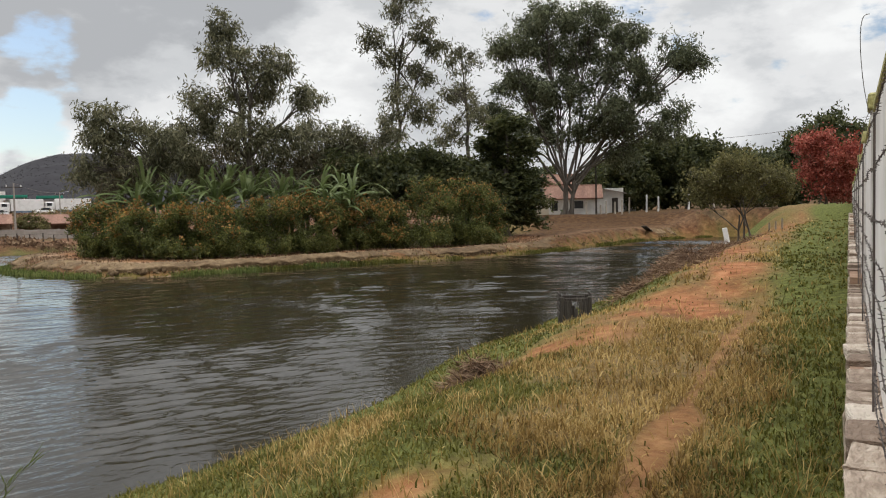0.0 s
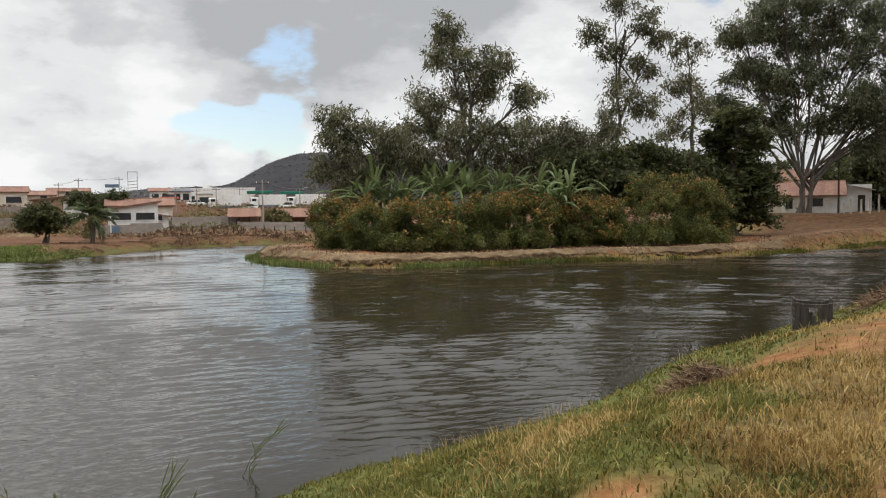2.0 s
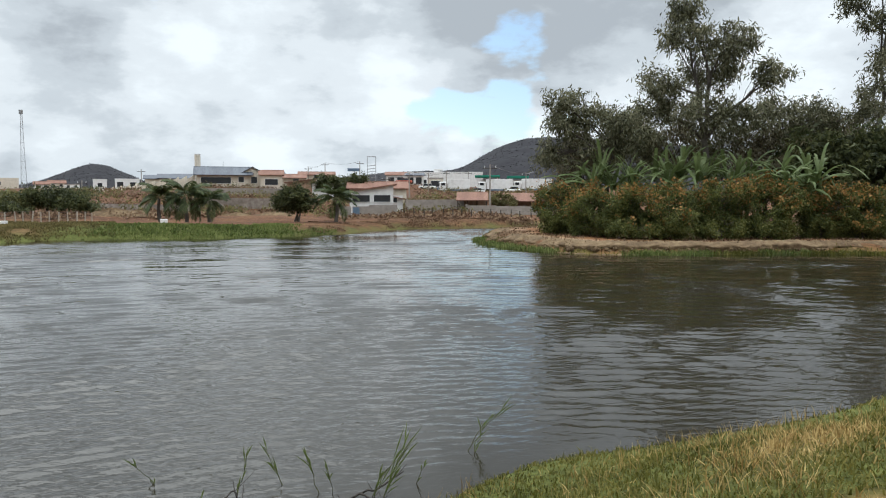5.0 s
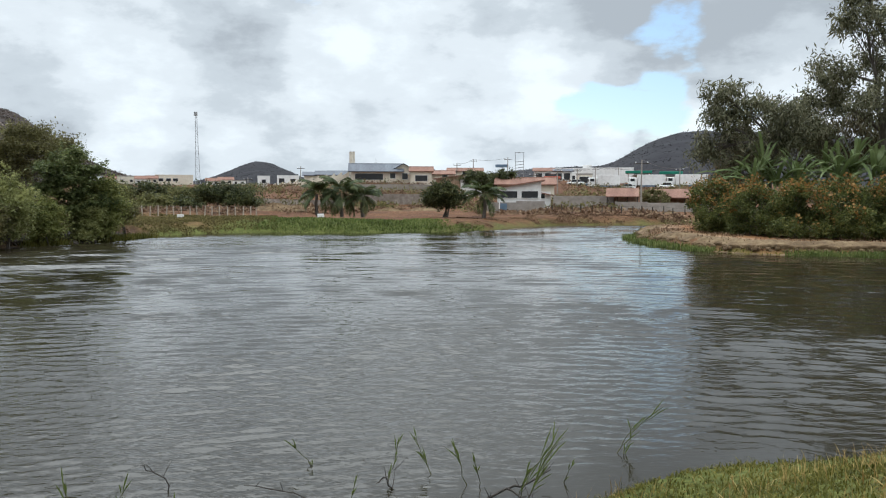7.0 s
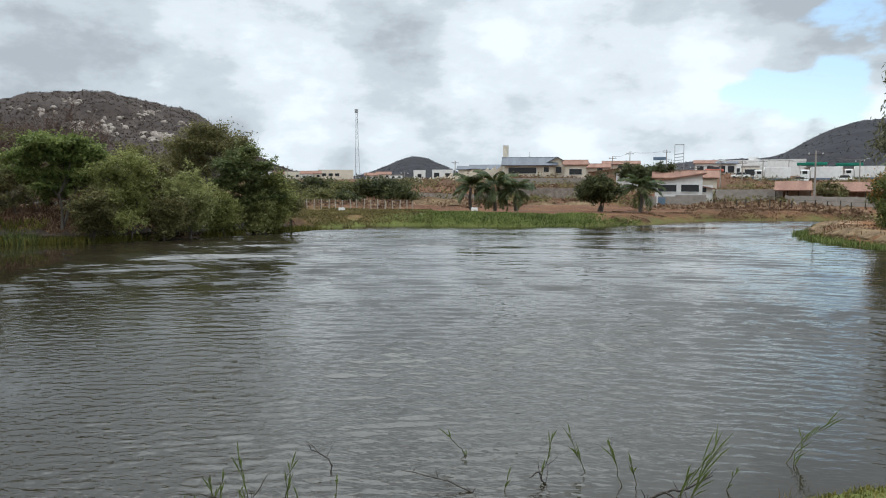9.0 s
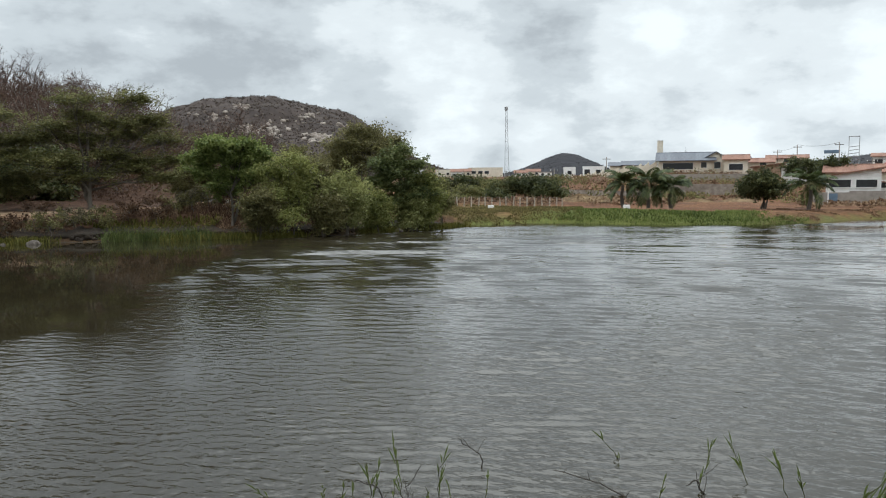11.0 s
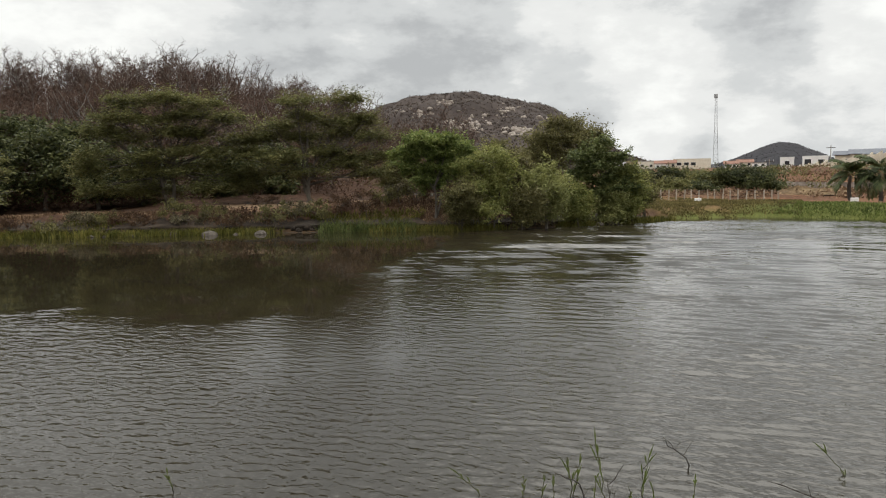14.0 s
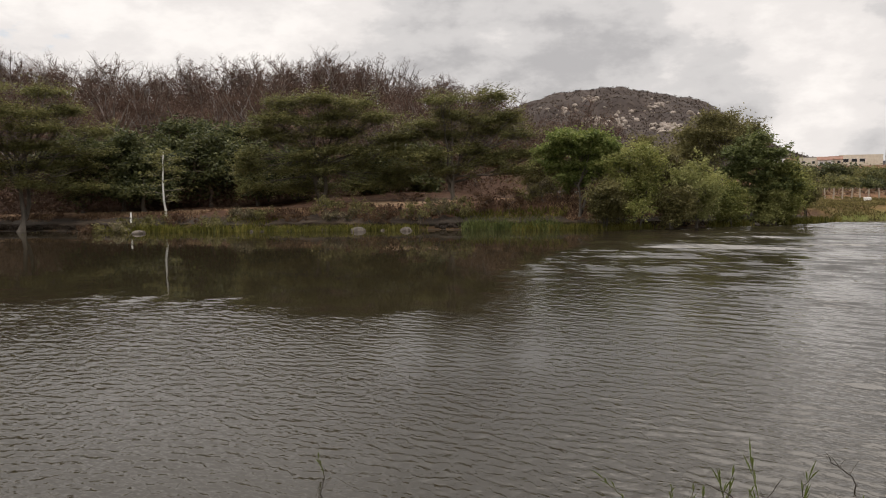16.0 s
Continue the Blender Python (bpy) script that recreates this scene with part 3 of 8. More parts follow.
def cover(x, y, d, grp):
    """How far bare soil, green growth and a worn pale path cover the ground."""
    u, v = wall_uv(x, y)
    r = np.hypot(x, y)
    az = np.degrees(np.arctan2(-x, y))
    n1, n2 = wavy(x, y, 1.7, 11), wavy(x, y, 0.5, 12)
    soil, green, path = np.zeros(len(x)), np.zeros(len(x)), np.zeros(len(x))
    near = (grp == 0) & (r < 80)
    g = smooth01((4.2 + 1.1 * smooth01((8 - u) / 4) - d) / 2.0 + 0.6 * n1 + 0.35 * n2) + smooth01((1.0 + 0.02 * u - v) / 0.8 + 0.3 * n1) + smooth01((u - 10) / 10) * smooth01((2.5 - v) / 1.2 + 0.3 * n1)
    s = np.maximum.reduce([blob(x, y, 3.1, 3.55, 0.6, 0.42, 20), blob(x, y, 9.9, 7.4, 2.2, 1.1, 25), blob(x, y, 13.2, 7.5, 2.2, 1.0, 25), blob(x, y, 14.5, 8.5, 1.5, 1.4),
                           blob(x, y, 22, 12.0, 5.5, 1.5, 22), blob(x, y, 33, 15.9, 8, 1.8, 22), blob(x, y, 42, 19.5, 6, 2.0, 22), blob(x, y, 16.5, 8.2, 3.0, 0.8, 22)])
    track = smooth01(1.25 - np.abs(v - 0.95 - 0.035 * u) / 0.16 + 0.6 * n2 + 0.5 * n1) * smooth01((26 - u) / 6)
    s = np.maximum(s * (1.0 + 0.5 * n2), 0.52 * track)
    soil[near], green[near] = s[near], (np.clip(g, 0, 1) * (1 - 0.7 * s))[near]
    isl = (grp == 3) & (r < 95)
    red = smooth01((-az - 47.5) / 3)
    soil[isl] = np.clip(0.55 + 0.45 * smooth01((1.6 - d) / 0.5) * smooth01(d / 0.3) + 0.3 * n1 + red, 0, 1)[isl]
    path[isl] = 0.65 * (smooth01(1.4 - np.abs(d - 2.4) / 0.9 + 0.3 * n1) * (1 - 0.7 * red))[isl]
    green[isl] = np.clip(0.6 * smooth01((0.7 - d) / 0.5 + 0.6 * n1) + smooth01((d - 6) / 2) * (1 - red) * 0.5, 0, 1)[isl]
    far = (grp == 2)
    soil[far] = np.clip(0.8 + 0.4 * n1, 0, 1)[far]
    reedy = smooth01((az + 1) / 3) * smooth01((17.5 - az) / 4)
    green[far] = np.clip(reedy * smooth01((5.5 - d) / 2.5 + 0.3 * n1) + (1 - reedy) * smooth01((1.3 - d) / 0.8 + 0.5 * n1) * 0.7 + 0.3 * smooth01((az - 13) / 3) * smooth01((22 - d) / 4), 0, 1)[far]
    left = (grp == 1)
    soil[left] = np.clip(0.8 + 0.4 * n1, 0, 1)[left]
    green[left] = np.clip(smooth01((1.2 - d) / 1.0 + 0.5 * n1) * 0.15, 0, 1)[left]
    pd = np.interp(az, [25, 38, 50, 60, 75, 90], [58, 54, 51.5, 54.5, 63, 71])
    path[left] = (smooth01(1.3 - np.abs(r - pd) / 1.1 + 0.3 * n1) * smooth01((az - 36) / 2))[left]
    # dark soil far off; on the west it puts tree shade into the colour
    soil_and_shade = np.where(left, 0.95, 0.0) + np.where(far, 0.65 + 0.3 * n1, 0) + np.where(isl & (d > 5), 0.5, 0)
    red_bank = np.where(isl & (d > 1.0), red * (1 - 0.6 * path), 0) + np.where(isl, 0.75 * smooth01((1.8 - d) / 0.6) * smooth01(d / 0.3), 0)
    red_bank = red_bank + np.where((az < -52) & (r > 85), 0.8, 0) + np.where(far & (d < 5) & (az < 13), 0.45 + 0.4 * n1, 0)
    return np.clip(soil, 0, 1), np.clip(green, 0, 1), np.clip(path, 0, 1), np.clip(soil_and_shade * (1 - 0.8 * path), 0, 1), np.clip(red_bank, 0, 1)


def ground_material():
    m = bpy.data.materials.new("ground")
    m.use_nodes = True
    nt = m.node_tree
    add, link = nt.nodes.new, nt.links.new
    b = nt.nodes["Principled BSDF"]
    co = add("ShaderNodeTexCoord").outputs["Object"]

    def noise_fac(scale, detail=6):
        n = add("ShaderNodeTexNoise")
        n.inputs["Scale"].default_value, n.inputs["Detail"].default_value, n.inputs["Roughness"].default_value = scale, detail, 0.62
        link(co, n.inputs["Vector"])
        return n.outputs["Fac"]

    def ramp(fac, stops):
        r = add("ShaderNodeValToRGB")
        while len(r.color_ramp.elements) < len(stops):
            r.color_ramp.elements.new(0.5)
        for i, (e, c) in enumerate(zip(r.color_ramp.elements, stops)):
            e.position, e.color = 0.32 + 0.36 * i / (len(stops) - 1), (*c, 1)
        link(fac, r.inputs[0])
        return r.outputs["Color"]

    def blend(fac, a, b2):
        n = add("ShaderNodeMix")
        n.data_type = "RGBA"
        link(fac, n.inputs["Factor"])
        link(a, n.inputs["A"])
        link(b2, n.inputs["B"])
        return n.outputs["Result"]

    fine, mid, broad = noise_fac(9), noise_fac(2.2), noise_fac(0.35, 4)
    dry = ramp(fine, [(0.08, 0.050, 0.02), (0.15, 0.098, 0.039), (0.24, 0.168, 0.072)])
    soil = ramp(mid, [(0.12, 0.042, 0.016), (0.24, 0.092, 0.037), (0.37, 0.175, 0.083)])
    red_earth = ramp(mid, [(0.035, 0.017, 0.0075), (0.075, 0.038, 0.016), (0.135, 0.075, 0.034)])
    green = ramp(fine, [(0.045, 0.052, 0.012), (0.085, 0.095, 0.022), (0.15, 0.15, 0.042)])
    pale = ramp(mid, [(0.21, 0.135, 0.085), (0.30, 0.205, 0.13), (0.39, 0.28, 0.19)])
    # dark brown soil, darkened further for shade under the western trees
    dark_shaded_soil = ramp(mid, [(0.026, 0.014, 0.009), (0.054, 0.029, 0.018), (0.095, 0.055, 0.035)])
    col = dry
    for key, other in (("soil", soil), ("soil_and_shade", dark_shaded_soil), ("red", red_earth), ("green", green), ("path", pale)):
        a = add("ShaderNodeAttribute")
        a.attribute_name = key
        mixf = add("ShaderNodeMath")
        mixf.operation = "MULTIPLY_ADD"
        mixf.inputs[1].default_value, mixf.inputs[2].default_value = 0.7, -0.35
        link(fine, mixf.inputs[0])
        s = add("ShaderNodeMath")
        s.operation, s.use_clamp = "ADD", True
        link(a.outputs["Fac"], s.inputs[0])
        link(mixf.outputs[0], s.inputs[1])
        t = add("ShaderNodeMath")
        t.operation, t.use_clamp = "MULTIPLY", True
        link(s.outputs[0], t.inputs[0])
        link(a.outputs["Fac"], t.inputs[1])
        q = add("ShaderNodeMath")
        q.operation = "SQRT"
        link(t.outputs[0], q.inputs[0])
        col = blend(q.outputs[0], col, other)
    link(col, b.inputs["Base Color"])
    b.inputs["Roughness"].default_value = 0.95
    b.inputs["Specular IOR Level"].default_value = 0.15
    bp = add("ShaderNodeBump")
    bp.inputs["Strength"].default_value, bp.inputs["Distance"].default_value = 0.8, 0.06
    link(fine, bp.inputs["Height"])
    link(bp.outputs[0], b.inputs["Normal"])
    return m


def build_ground():
    azs = np.radians(np.concatenate([np.arange(-90, 95, 0.4), np.arange(95, 270, 5)]))
    rs = [0.01, 0.3, 0.8, 1.4, 2.0]
    while rs[-1] < 4500:
        rs.append(rs[-1] * (1.02 if rs[-1] < 130 else 1.06) + 0.04)
    rs = np.array(rs)
    A, R = np.meshgrid(azs, rs, indexing="ij")
    x, y = (-R * np.sin(A)).ravel(), (R * np.cos(A)).ravel()
    info = shore_distance(x, y)
    z = ground_height(x, y, info)
    na, nr = A.shape
    i = np.arange(na)[:, None] * nr + np.arange(nr - 1)[None]
    j = ((np.arange(na)[:, None] + 1) % na) * nr + np.arange(nr - 1)[None]
    faces = np.stack([i, i + 1, j + 1, j], -1).reshape(-1, 4)
    me = fast_mesh("ground", np.stack([x, y, z], 1), faces, ground_material(), smooth=True)
    for key, val in zip(("soil", "green", "path", "soil_and_shade", "red"), cover(x, y, *info)):
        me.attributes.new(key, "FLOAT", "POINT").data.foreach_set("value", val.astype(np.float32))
    return tagged(new("ground", me), "dry grass, orange soil and green banks round the pond", "ground", kind="structure")


build_ground()


def build_bank(group, name, label, mat, cut_at, face, top, seed, clods):
    """An eroded earth bank along a stretch of shore: a low shelf at the water, a ragged cut face, and a lip that runs back into the ground over top metres."""
    rng = np.random.default_rng(seed)
    line = shore[shore_group == group]
    step = np.hypot(*np.diff(line, axis=0).T)
    run = np.concatenate([[0], np.cumsum(step)])
    t = np.arange(0, run[-1], 0.16)
    px, py = np.interp(t, run, line[:, 0]), np.interp(t, run, line[:, 1])
    tx, ty = np.gradient(px), np.gradient(py)
    ln = np.hypot(tx, ty) + 1e-9
    nx, ny = ty / ln, -tx / ln
    if np.median(shore_distance(px + nx, py + ny)[0]) < 0:
        nx, ny = -nx, -ny
    even = np.ones(25) / 25
    nx, ny = np.convolve(np.pad(nx, 12, "edge"), even, "valid"), np.convolve(np.pad(ny, 12, "edge"), even, "valid")
    cut = cut_at * (1 + 0.45 * wavy(t, t * 0, 2.3, seed + 14) + 0.25 * wavy(t, t * 0, 0.7, seed + 15))
    high = face * (1 + 0.24 * wavy(t, t * 0, 3.1, seed + 16) + 0.15 * wavy(t, t * 0, 0.8, seed + 17))
    high = high * (0.15 + 0.85 * smooth01((run[-1] - t) / 5))
    offs = [(-0.5, 0, -0.12), (0.05, 0, 0.02), (0.0, 0.75, 0.10), (0.0, 0.97, 0.16), (0.02, 1.0, 0.45), (-0.03, 1.03, 0.78), (-0.05, 1.06, 0.97), (0.1, 1.06, 1.05)]
    rows = []
    for j, (o, c, k) in enumerate(offs):
        dd = o + c * cut + rng.normal(size=len(t)) * (0.05 if 2 < j < 8 else 0.015)
        z = (k if j < 2 else k * high) + rng.normal(size=len(t)) * 0.018
        rows.append(np.stack([px + nx * dd, py + ny * dd, z], 1))
    lip = rows[-1][:, 2]
    for f in (0.25, 0.5, 0.75, 1.0):
        dd = cut * 1.06 + 0.1 + f * top
        x, y = px + nx * dd, py + ny * dd
        land_z = ground_height(x, y)
        rows.append(np.stack([x, y, lip * (1 - f) + f * land_z + 0.1 * (1 - f) + 0.1 * math.sin(math.pi * f) + rng.normal(size=len(t)) * 0.02 - 0.05 * (f == 1)], 1))
    v = np.stack(rows, 1)
    n, m = v.shape[:2]
    i = np.arange(n - 1)[:, None] * m + np.arange(m - 1)[None]
    faces = np.stack([i, i + 1, i + m + 1, i + m], -1).reshape(-1, 4)
    tagged(new(name, fast_mesh(name, v.reshape(-1, 3), faces, mat)), label, "bank", kind="structure")
    # clods broken off the face
    pick = rng.integers(len(t), size=clods)
    dd = cut[pick] * rng.uniform(0.55, 1.1, clods)
    pts = np.stack([px[pick] + nx[pick] * dd, py[pick] + ny[pick] * dd, 0.06 + high[pick] * rng.uniform(0, 0.5, clods)], 1)
    corner = np.array([(sx, sy, sz) for sx in (-1, 1) for sy in (-1, 1) for sz in (-1, 1)]) * 0.5
    size = rng.uniform(0.05, 0.2, clods)[:, None, None]
    cv = pts[:, None] + (corner[None] + rng.normal(size=(clods, 8, 3)) * 0.16) * size
    quad = np.array([(0, 1, 3, 2), (4, 6, 7, 5), (0, 4, 5, 1), (2, 3, 7, 6), (0, 2, 6, 4), (1, 5, 7, 3)])
    cf = (np.arange(clods)[:, None, None] * 8 + quad[None]).reshape(-1, 4)
    tagged(new("earth_clods", fast_mesh("earth_clods", cv.reshape(-1, 3), cf, mat)), "clods of earth fallen from the bank", "clods", kind="stuff")


M["bank_earth"] = material("bank_earth", [(0.05, 0.03, 0.015), (0.125, 0.08, 0.04), (0.25, 0.175, 0.095)], scale=2.6, rough=0.95, bump=1.0, bump_scale=9)
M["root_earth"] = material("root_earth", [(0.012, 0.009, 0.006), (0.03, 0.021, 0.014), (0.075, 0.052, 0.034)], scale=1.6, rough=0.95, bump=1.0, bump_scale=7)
build_bank(3, "bank_island", "low eroded brown earth bank round the island", M["bank_earth"], 0.62, 0.42, 1.4, 17, 900)
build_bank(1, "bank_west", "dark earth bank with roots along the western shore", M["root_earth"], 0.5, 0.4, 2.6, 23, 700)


def water_material():
    m = bpy.data.materials.new("pond_water")
    m.use_nodes = True
    nt = m.node_tree
    add, link = nt.nodes.new, nt.links.new
    b = nt.nodes["Principled BSDF"]
    b.inputs["Base Color"].default_value = (0.020, 0.016, 0.009, 1)
    b.inputs["Roughness"].default_value, b.inputs["IOR"].default_value = 0.03, 1.42
    co = add("ShaderNodeTexCoord").outputs["Object"]

    def ripples(scale, detail, turn, stretch):
        mp = add("ShaderNodeMapping")
        mp.inputs["Rotation"].default_value, mp.inputs["Scale"].default_value = (0, 0, radians(turn)), stretch
        link(co, mp.inputs["Vector"])
        n = add("ShaderNodeTexNoise")
        n.inputs["Scale"].default_value, n.inputs["Detail"].default_value, n.inputs["Roughness"].default_value = scale, detail, 0.45
        n.inputs["Distortion"].default_value = 0.2
        link(mp.outputs[0], n.inputs["Vector"])
        return n.outputs["Fac"]

    # gusts and the lee of the western trees, as laid on the surface
    ruffle = add("ShaderNodeAttribute")
    ruffle.attribute_name = "ruffle"
    # far from the bank the ripples are too fine for relief: there they turn into roughness
    away = add("ShaderNodeVectorMath")
    away.operation = "LENGTH"
    link(co, away.inputs[0])

    def by_distance(near, far, a, b2):
        n = add("ShaderNodeMapRange")
        n.interpolation_type = "SMOOTHSTEP"
        n.inputs["From Min"].default_value, n.inputs["From Max"].default_value = near, far
        n.inputs["To Min"].default_value, n.inputs["To Max"].default_value = a, b2
        link(away.outputs["Value"], n.inputs["Value"])
        return n.outputs[0]

    def times(u, v, plus=None):
        n = add("ShaderNodeMath")
        n.operation = "MULTIPLY_ADD" if plus else "MULTIPLY"
        link(u, n.inputs[0])
        link(v, n.inputs[1])
        if plus:
            link(plus, n.inputs[2])
        return n.outputs[0]

    # chop at three sizes, each where the eye can tell it
    chop = times(ripples(12.0, 2.0, 6, (0.7, 1.2, 1)), by_distance(8, 22, 0.2 / 12.0, 0.0))
    chop = times(ripples(5.5, 2.0, -12, (0.7, 1.2, 1)), by_distance(16, 32, 0.15 / 5.5, 0.02 / 5.5), chop)
    chop = times(ripples(1.7, 2.0, 9, (0.7, 1.2, 1)), by_distance(13, 30, 0.0, 0.06 / 1.7), chop)
    chop = times(chop, ruffle.outputs["Fac"])
    dr = add("ShaderNodeMath")
    dr.operation = "MULTIPLY_ADD"
    dr.inputs[2].default_value = 0.03
    link(ruffle.outputs["Fac"], dr.inputs[0])
    link(by_distance(8, 45, 0.02, 0.05), dr.inputs[1])
    link(dr.outputs[0], b.inputs["Roughness"])
    bp = add("ShaderNodeBump")
    bp.inputs["Strength"].default_value, bp.inputs["Distance"].default_value = 1.0, WAVE
    link(chop, bp.inputs["Height"])
    link(bp.outputs[0], b.inputs["Normal"])
    return m


WAVE = 1.0


def build_water():
    """The pond's surface: wind waves as relief over the open water, flat in the lee of the western trees and along the shores."""
    azs = np.radians(np.arange(-76, 84, 0.2))
    rs = [4.2]
    while rs[-1] < 100:
        rs.append(rs[-1] + min(0.26, max(0.021, 0.00042 * rs[-1] ** 2)))
    A, R = np.meshgrid(azs, np.array(rs), indexing="ij")
    x, y = (-R * np.sin(A)).ravel(), (R * np.cos(A)).ravel()
    r = R.ravel()
    d = shore_distance(x, y)[0]
    rng = np.random.default_rng(44)
    # wave lengths grow with the fetch; each train runs out from a far point behind the near bank
    count = 44
    lengths = 0.19 * 10.0 ** (np.arange(count) / (count - 1))
    peak = np.log(np.clip(0.22 + 0.026 * (np.array(rs) - 7) + 0.012 * np.maximum(np.array(rs) - 20, 0), 0.2, 1.8))
    weight = np.exp(-((np.log(lengths)[:, None] - peak[None]) / 0.42) ** 2)
    weight /= np.sqrt((weight ** 2).sum(0))[None]
    # the western reach has finer ripples
    fine = np.exp(-((np.log(lengths)[:, None] - peak[None] + 0.4 * np.clip((30 - np.array(rs)) / 12, 0, 1)[None]) / 0.42) ** 2)
    fine *= np.interp(rs, [12, 30], [0.32, 0.9])[None] / np.sqrt((fine ** 2).sum(0))[None]
    west = smooth01((azs / radians(1) - 12) / 30)[:, None]
    h = np.zeros(A.shape)
    X, Y = x.reshape(A.shape), y.reshape(A.shape)
    for k, length in enumerate(lengths):
        way = radians(rng.normal() * 38 - 3)
        back = rng.uniform(3, 16)
        run = np.hypot(X + back * math.sin(way), Y + back * math.cos(way))
        crest = np.sin(6.283 / length * run + rng.uniform(0, 6.28) + 1.2 * wavy(X, Y, length * 9, 90 + k))
        h += (weight[k][None] * (1 - west) + fine[k][None] * west) * (WAVE_SLOPE * math.sqrt(2) * length / 6.283) * crest
    h = h.ravel() * np.interp(r, [20, 40, 60], [1.0, 0.6, 0.4])
    gust = np.clip(0.9 + 0.45 * wavy(x, y, 9, 81) + 0.45 * wavy(x, y, 3.1, 82), 0.3, 1.7)
    az = np.degrees(A.ravel())
    edge = np.interp(az, [30, 34, 37, 41, 45, 57.6, 62.6, 77.5, 85], [90, 50, 38, 27, 19, 17.5, 20, 25, 29])
    lee = smooth01((edge - r) / 4.5 + 0.5 + 0.35 * wavy(x, y, 3, 83) + 0.45 * wavy(x, y, 0.9, 84))
    ruffle = gust * (0.02 + 0.98 * lee) * (1 + 0.4 * smooth01((-az - 10) / 12) + 0.8 * np.exp(-((az - 29) / 9) ** 2) * smooth01((r - 20) / 8)) * (0.3 + 0.7 * smooth01(-d / 2.4))
    h *= ruffle * smooth01(-d / 1.2)
    na, nr = A.shape
    i = np.arange(na - 1)[:, None] * nr + np.arange(nr - 1)[None]
    faces = np.stack([i, i + 1, i + nr + 1, i + nr], -1).reshape(-1, 4)
    keep = (d[faces] < 0.5).any(1)
    used, faces = np.unique(faces[keep], return_inverse=True)
    me = fast_mesh("water", np.stack([x, y, h], 1)[used], faces.reshape(-1, 4), water_material(), smooth=True)
    me.attributes.new("ruffle", "FLOAT", "POINT").data.foreach_set("value", ruffle[used].astype(np.float32))
    tagged(new("water", me), "murky brown pond water with wind ripples", "water", kind="structure")


WAVE_SLOPE = 0.15
build_water()

# ---- hills ----
M["hill_bush"] = leaf("hill_bush_leaf", [(0.04, 0.029, 0.023), (0.066, 0.049, 0.038), (0.10, 0.075, 0.056)], rough=0.9, through_light=0.1)
M["far_bush"] = leaf("far_bush_leaf", [(0.026, 0.024, 0.027), (0.034, 0.031, 0.033), (0.044, 0.04, 0.04)], rough=1.0, through_light=0.0)


def hill(name, az0, az1, dist, depth, crest, mat, label, rough=1.0, seed=1):
    """A hill across the bearings az0 to az1: crest(bearing) is its height in metres at that distance, sloping off over depth before and behind."""
    azs = np.linspace(az0, az1, 150)
    ts = np.linspace(-1.15, 1, 70)
    A, T = np.meshgrid(azs, ts, indexing="ij")
    R = dist + T * depth
    x, y = -R * np.sin(np.radians(A)), R * np.cos(np.radians(A))
    front = np.clip(1 - np.abs(T) / 1.15, 0, 1)
    prof = smooth01(front) * 0.55 + front * 0.45
    prof = prof * 0.965
    c = np.vectorize(crest)(A)
    rug = wavy(x, y, depth * 0.22, seed) * 0.05 + wavy(x, y, depth * 0.07, seed + 1) * 0.028 + wavy(x, y, depth * 0.02, seed + 2) * 0.014
    z = 4 + c * np.clip(prof + rug * rough * np.minimum(1, front * 4 + 0.15), 0, 2)
    i = np.arange(149)[:, None] * 70 + np.arange(69)[None]
    faces = np.stack([i, i + 1, i + 71, i + 70], -1).reshape(-1, 4)
    me = fast_mesh(name, np.stack([x, y, z], -1).reshape(-1, 3), faces, mat, smooth=True)
    return tagged(new(name, me), label, "hill", kind="structure")


def profile(az, knots):
    a, h = zip(*sorted(knots))
    return float(np.interp(az, a, h))


def soft_profile(knots):
    return lambda az: sum(profile(az + o, knots) for o in (-0.8, -0.4, 0, 0.4, 0.8)) / 5


ROCKY = [(16, 0), (19.5, 5), (21.2, 10), (23.2, 17), (24.8, 28), (26.9, 46), (28.9, 60), (32.2, 66), (35.9, 71), (39.5, 67), (41.9, 57), (45, 45), (50, 25), (56, 0)]
SMALL = [(6, 0), (8, 18), (9.7, 36), (10.6, 52), (11.9, 79), (13.0, 92), (14.2, 81), (15.7, 52), (17.2, 35), (20, 20), (24, 8), (28, 0)]
LONG = [(-60, 0), (-50, 60), (-40, 110), (-30, 150), (-24, 190), (-21, 186), (-18.4, 202), (-16.1, 198), (-14.6, 170), (-13.1, 128), (-11.9, 95), (-9, 90), (-6, 82), (-2, 60), (4, 30), (10, 0)]
hill("hill_rocky", 14, 58, 640, 300, soft_profile(ROCKY), M["hill_scrub"], "scrub-covered hill with pale rock outcrops", 1.6, 21)
hill("hill_small", 4, 30, 2100, 500, soft_profile(SMALL), M["far_hill"], "small dark pointed hill far off", 1.0, 31)
hill("hill_long", -62, 12, 2500, 800, soft_profile(LONG), M["far_hill"], "long dark mountain far behind the town", 0.5, 41)


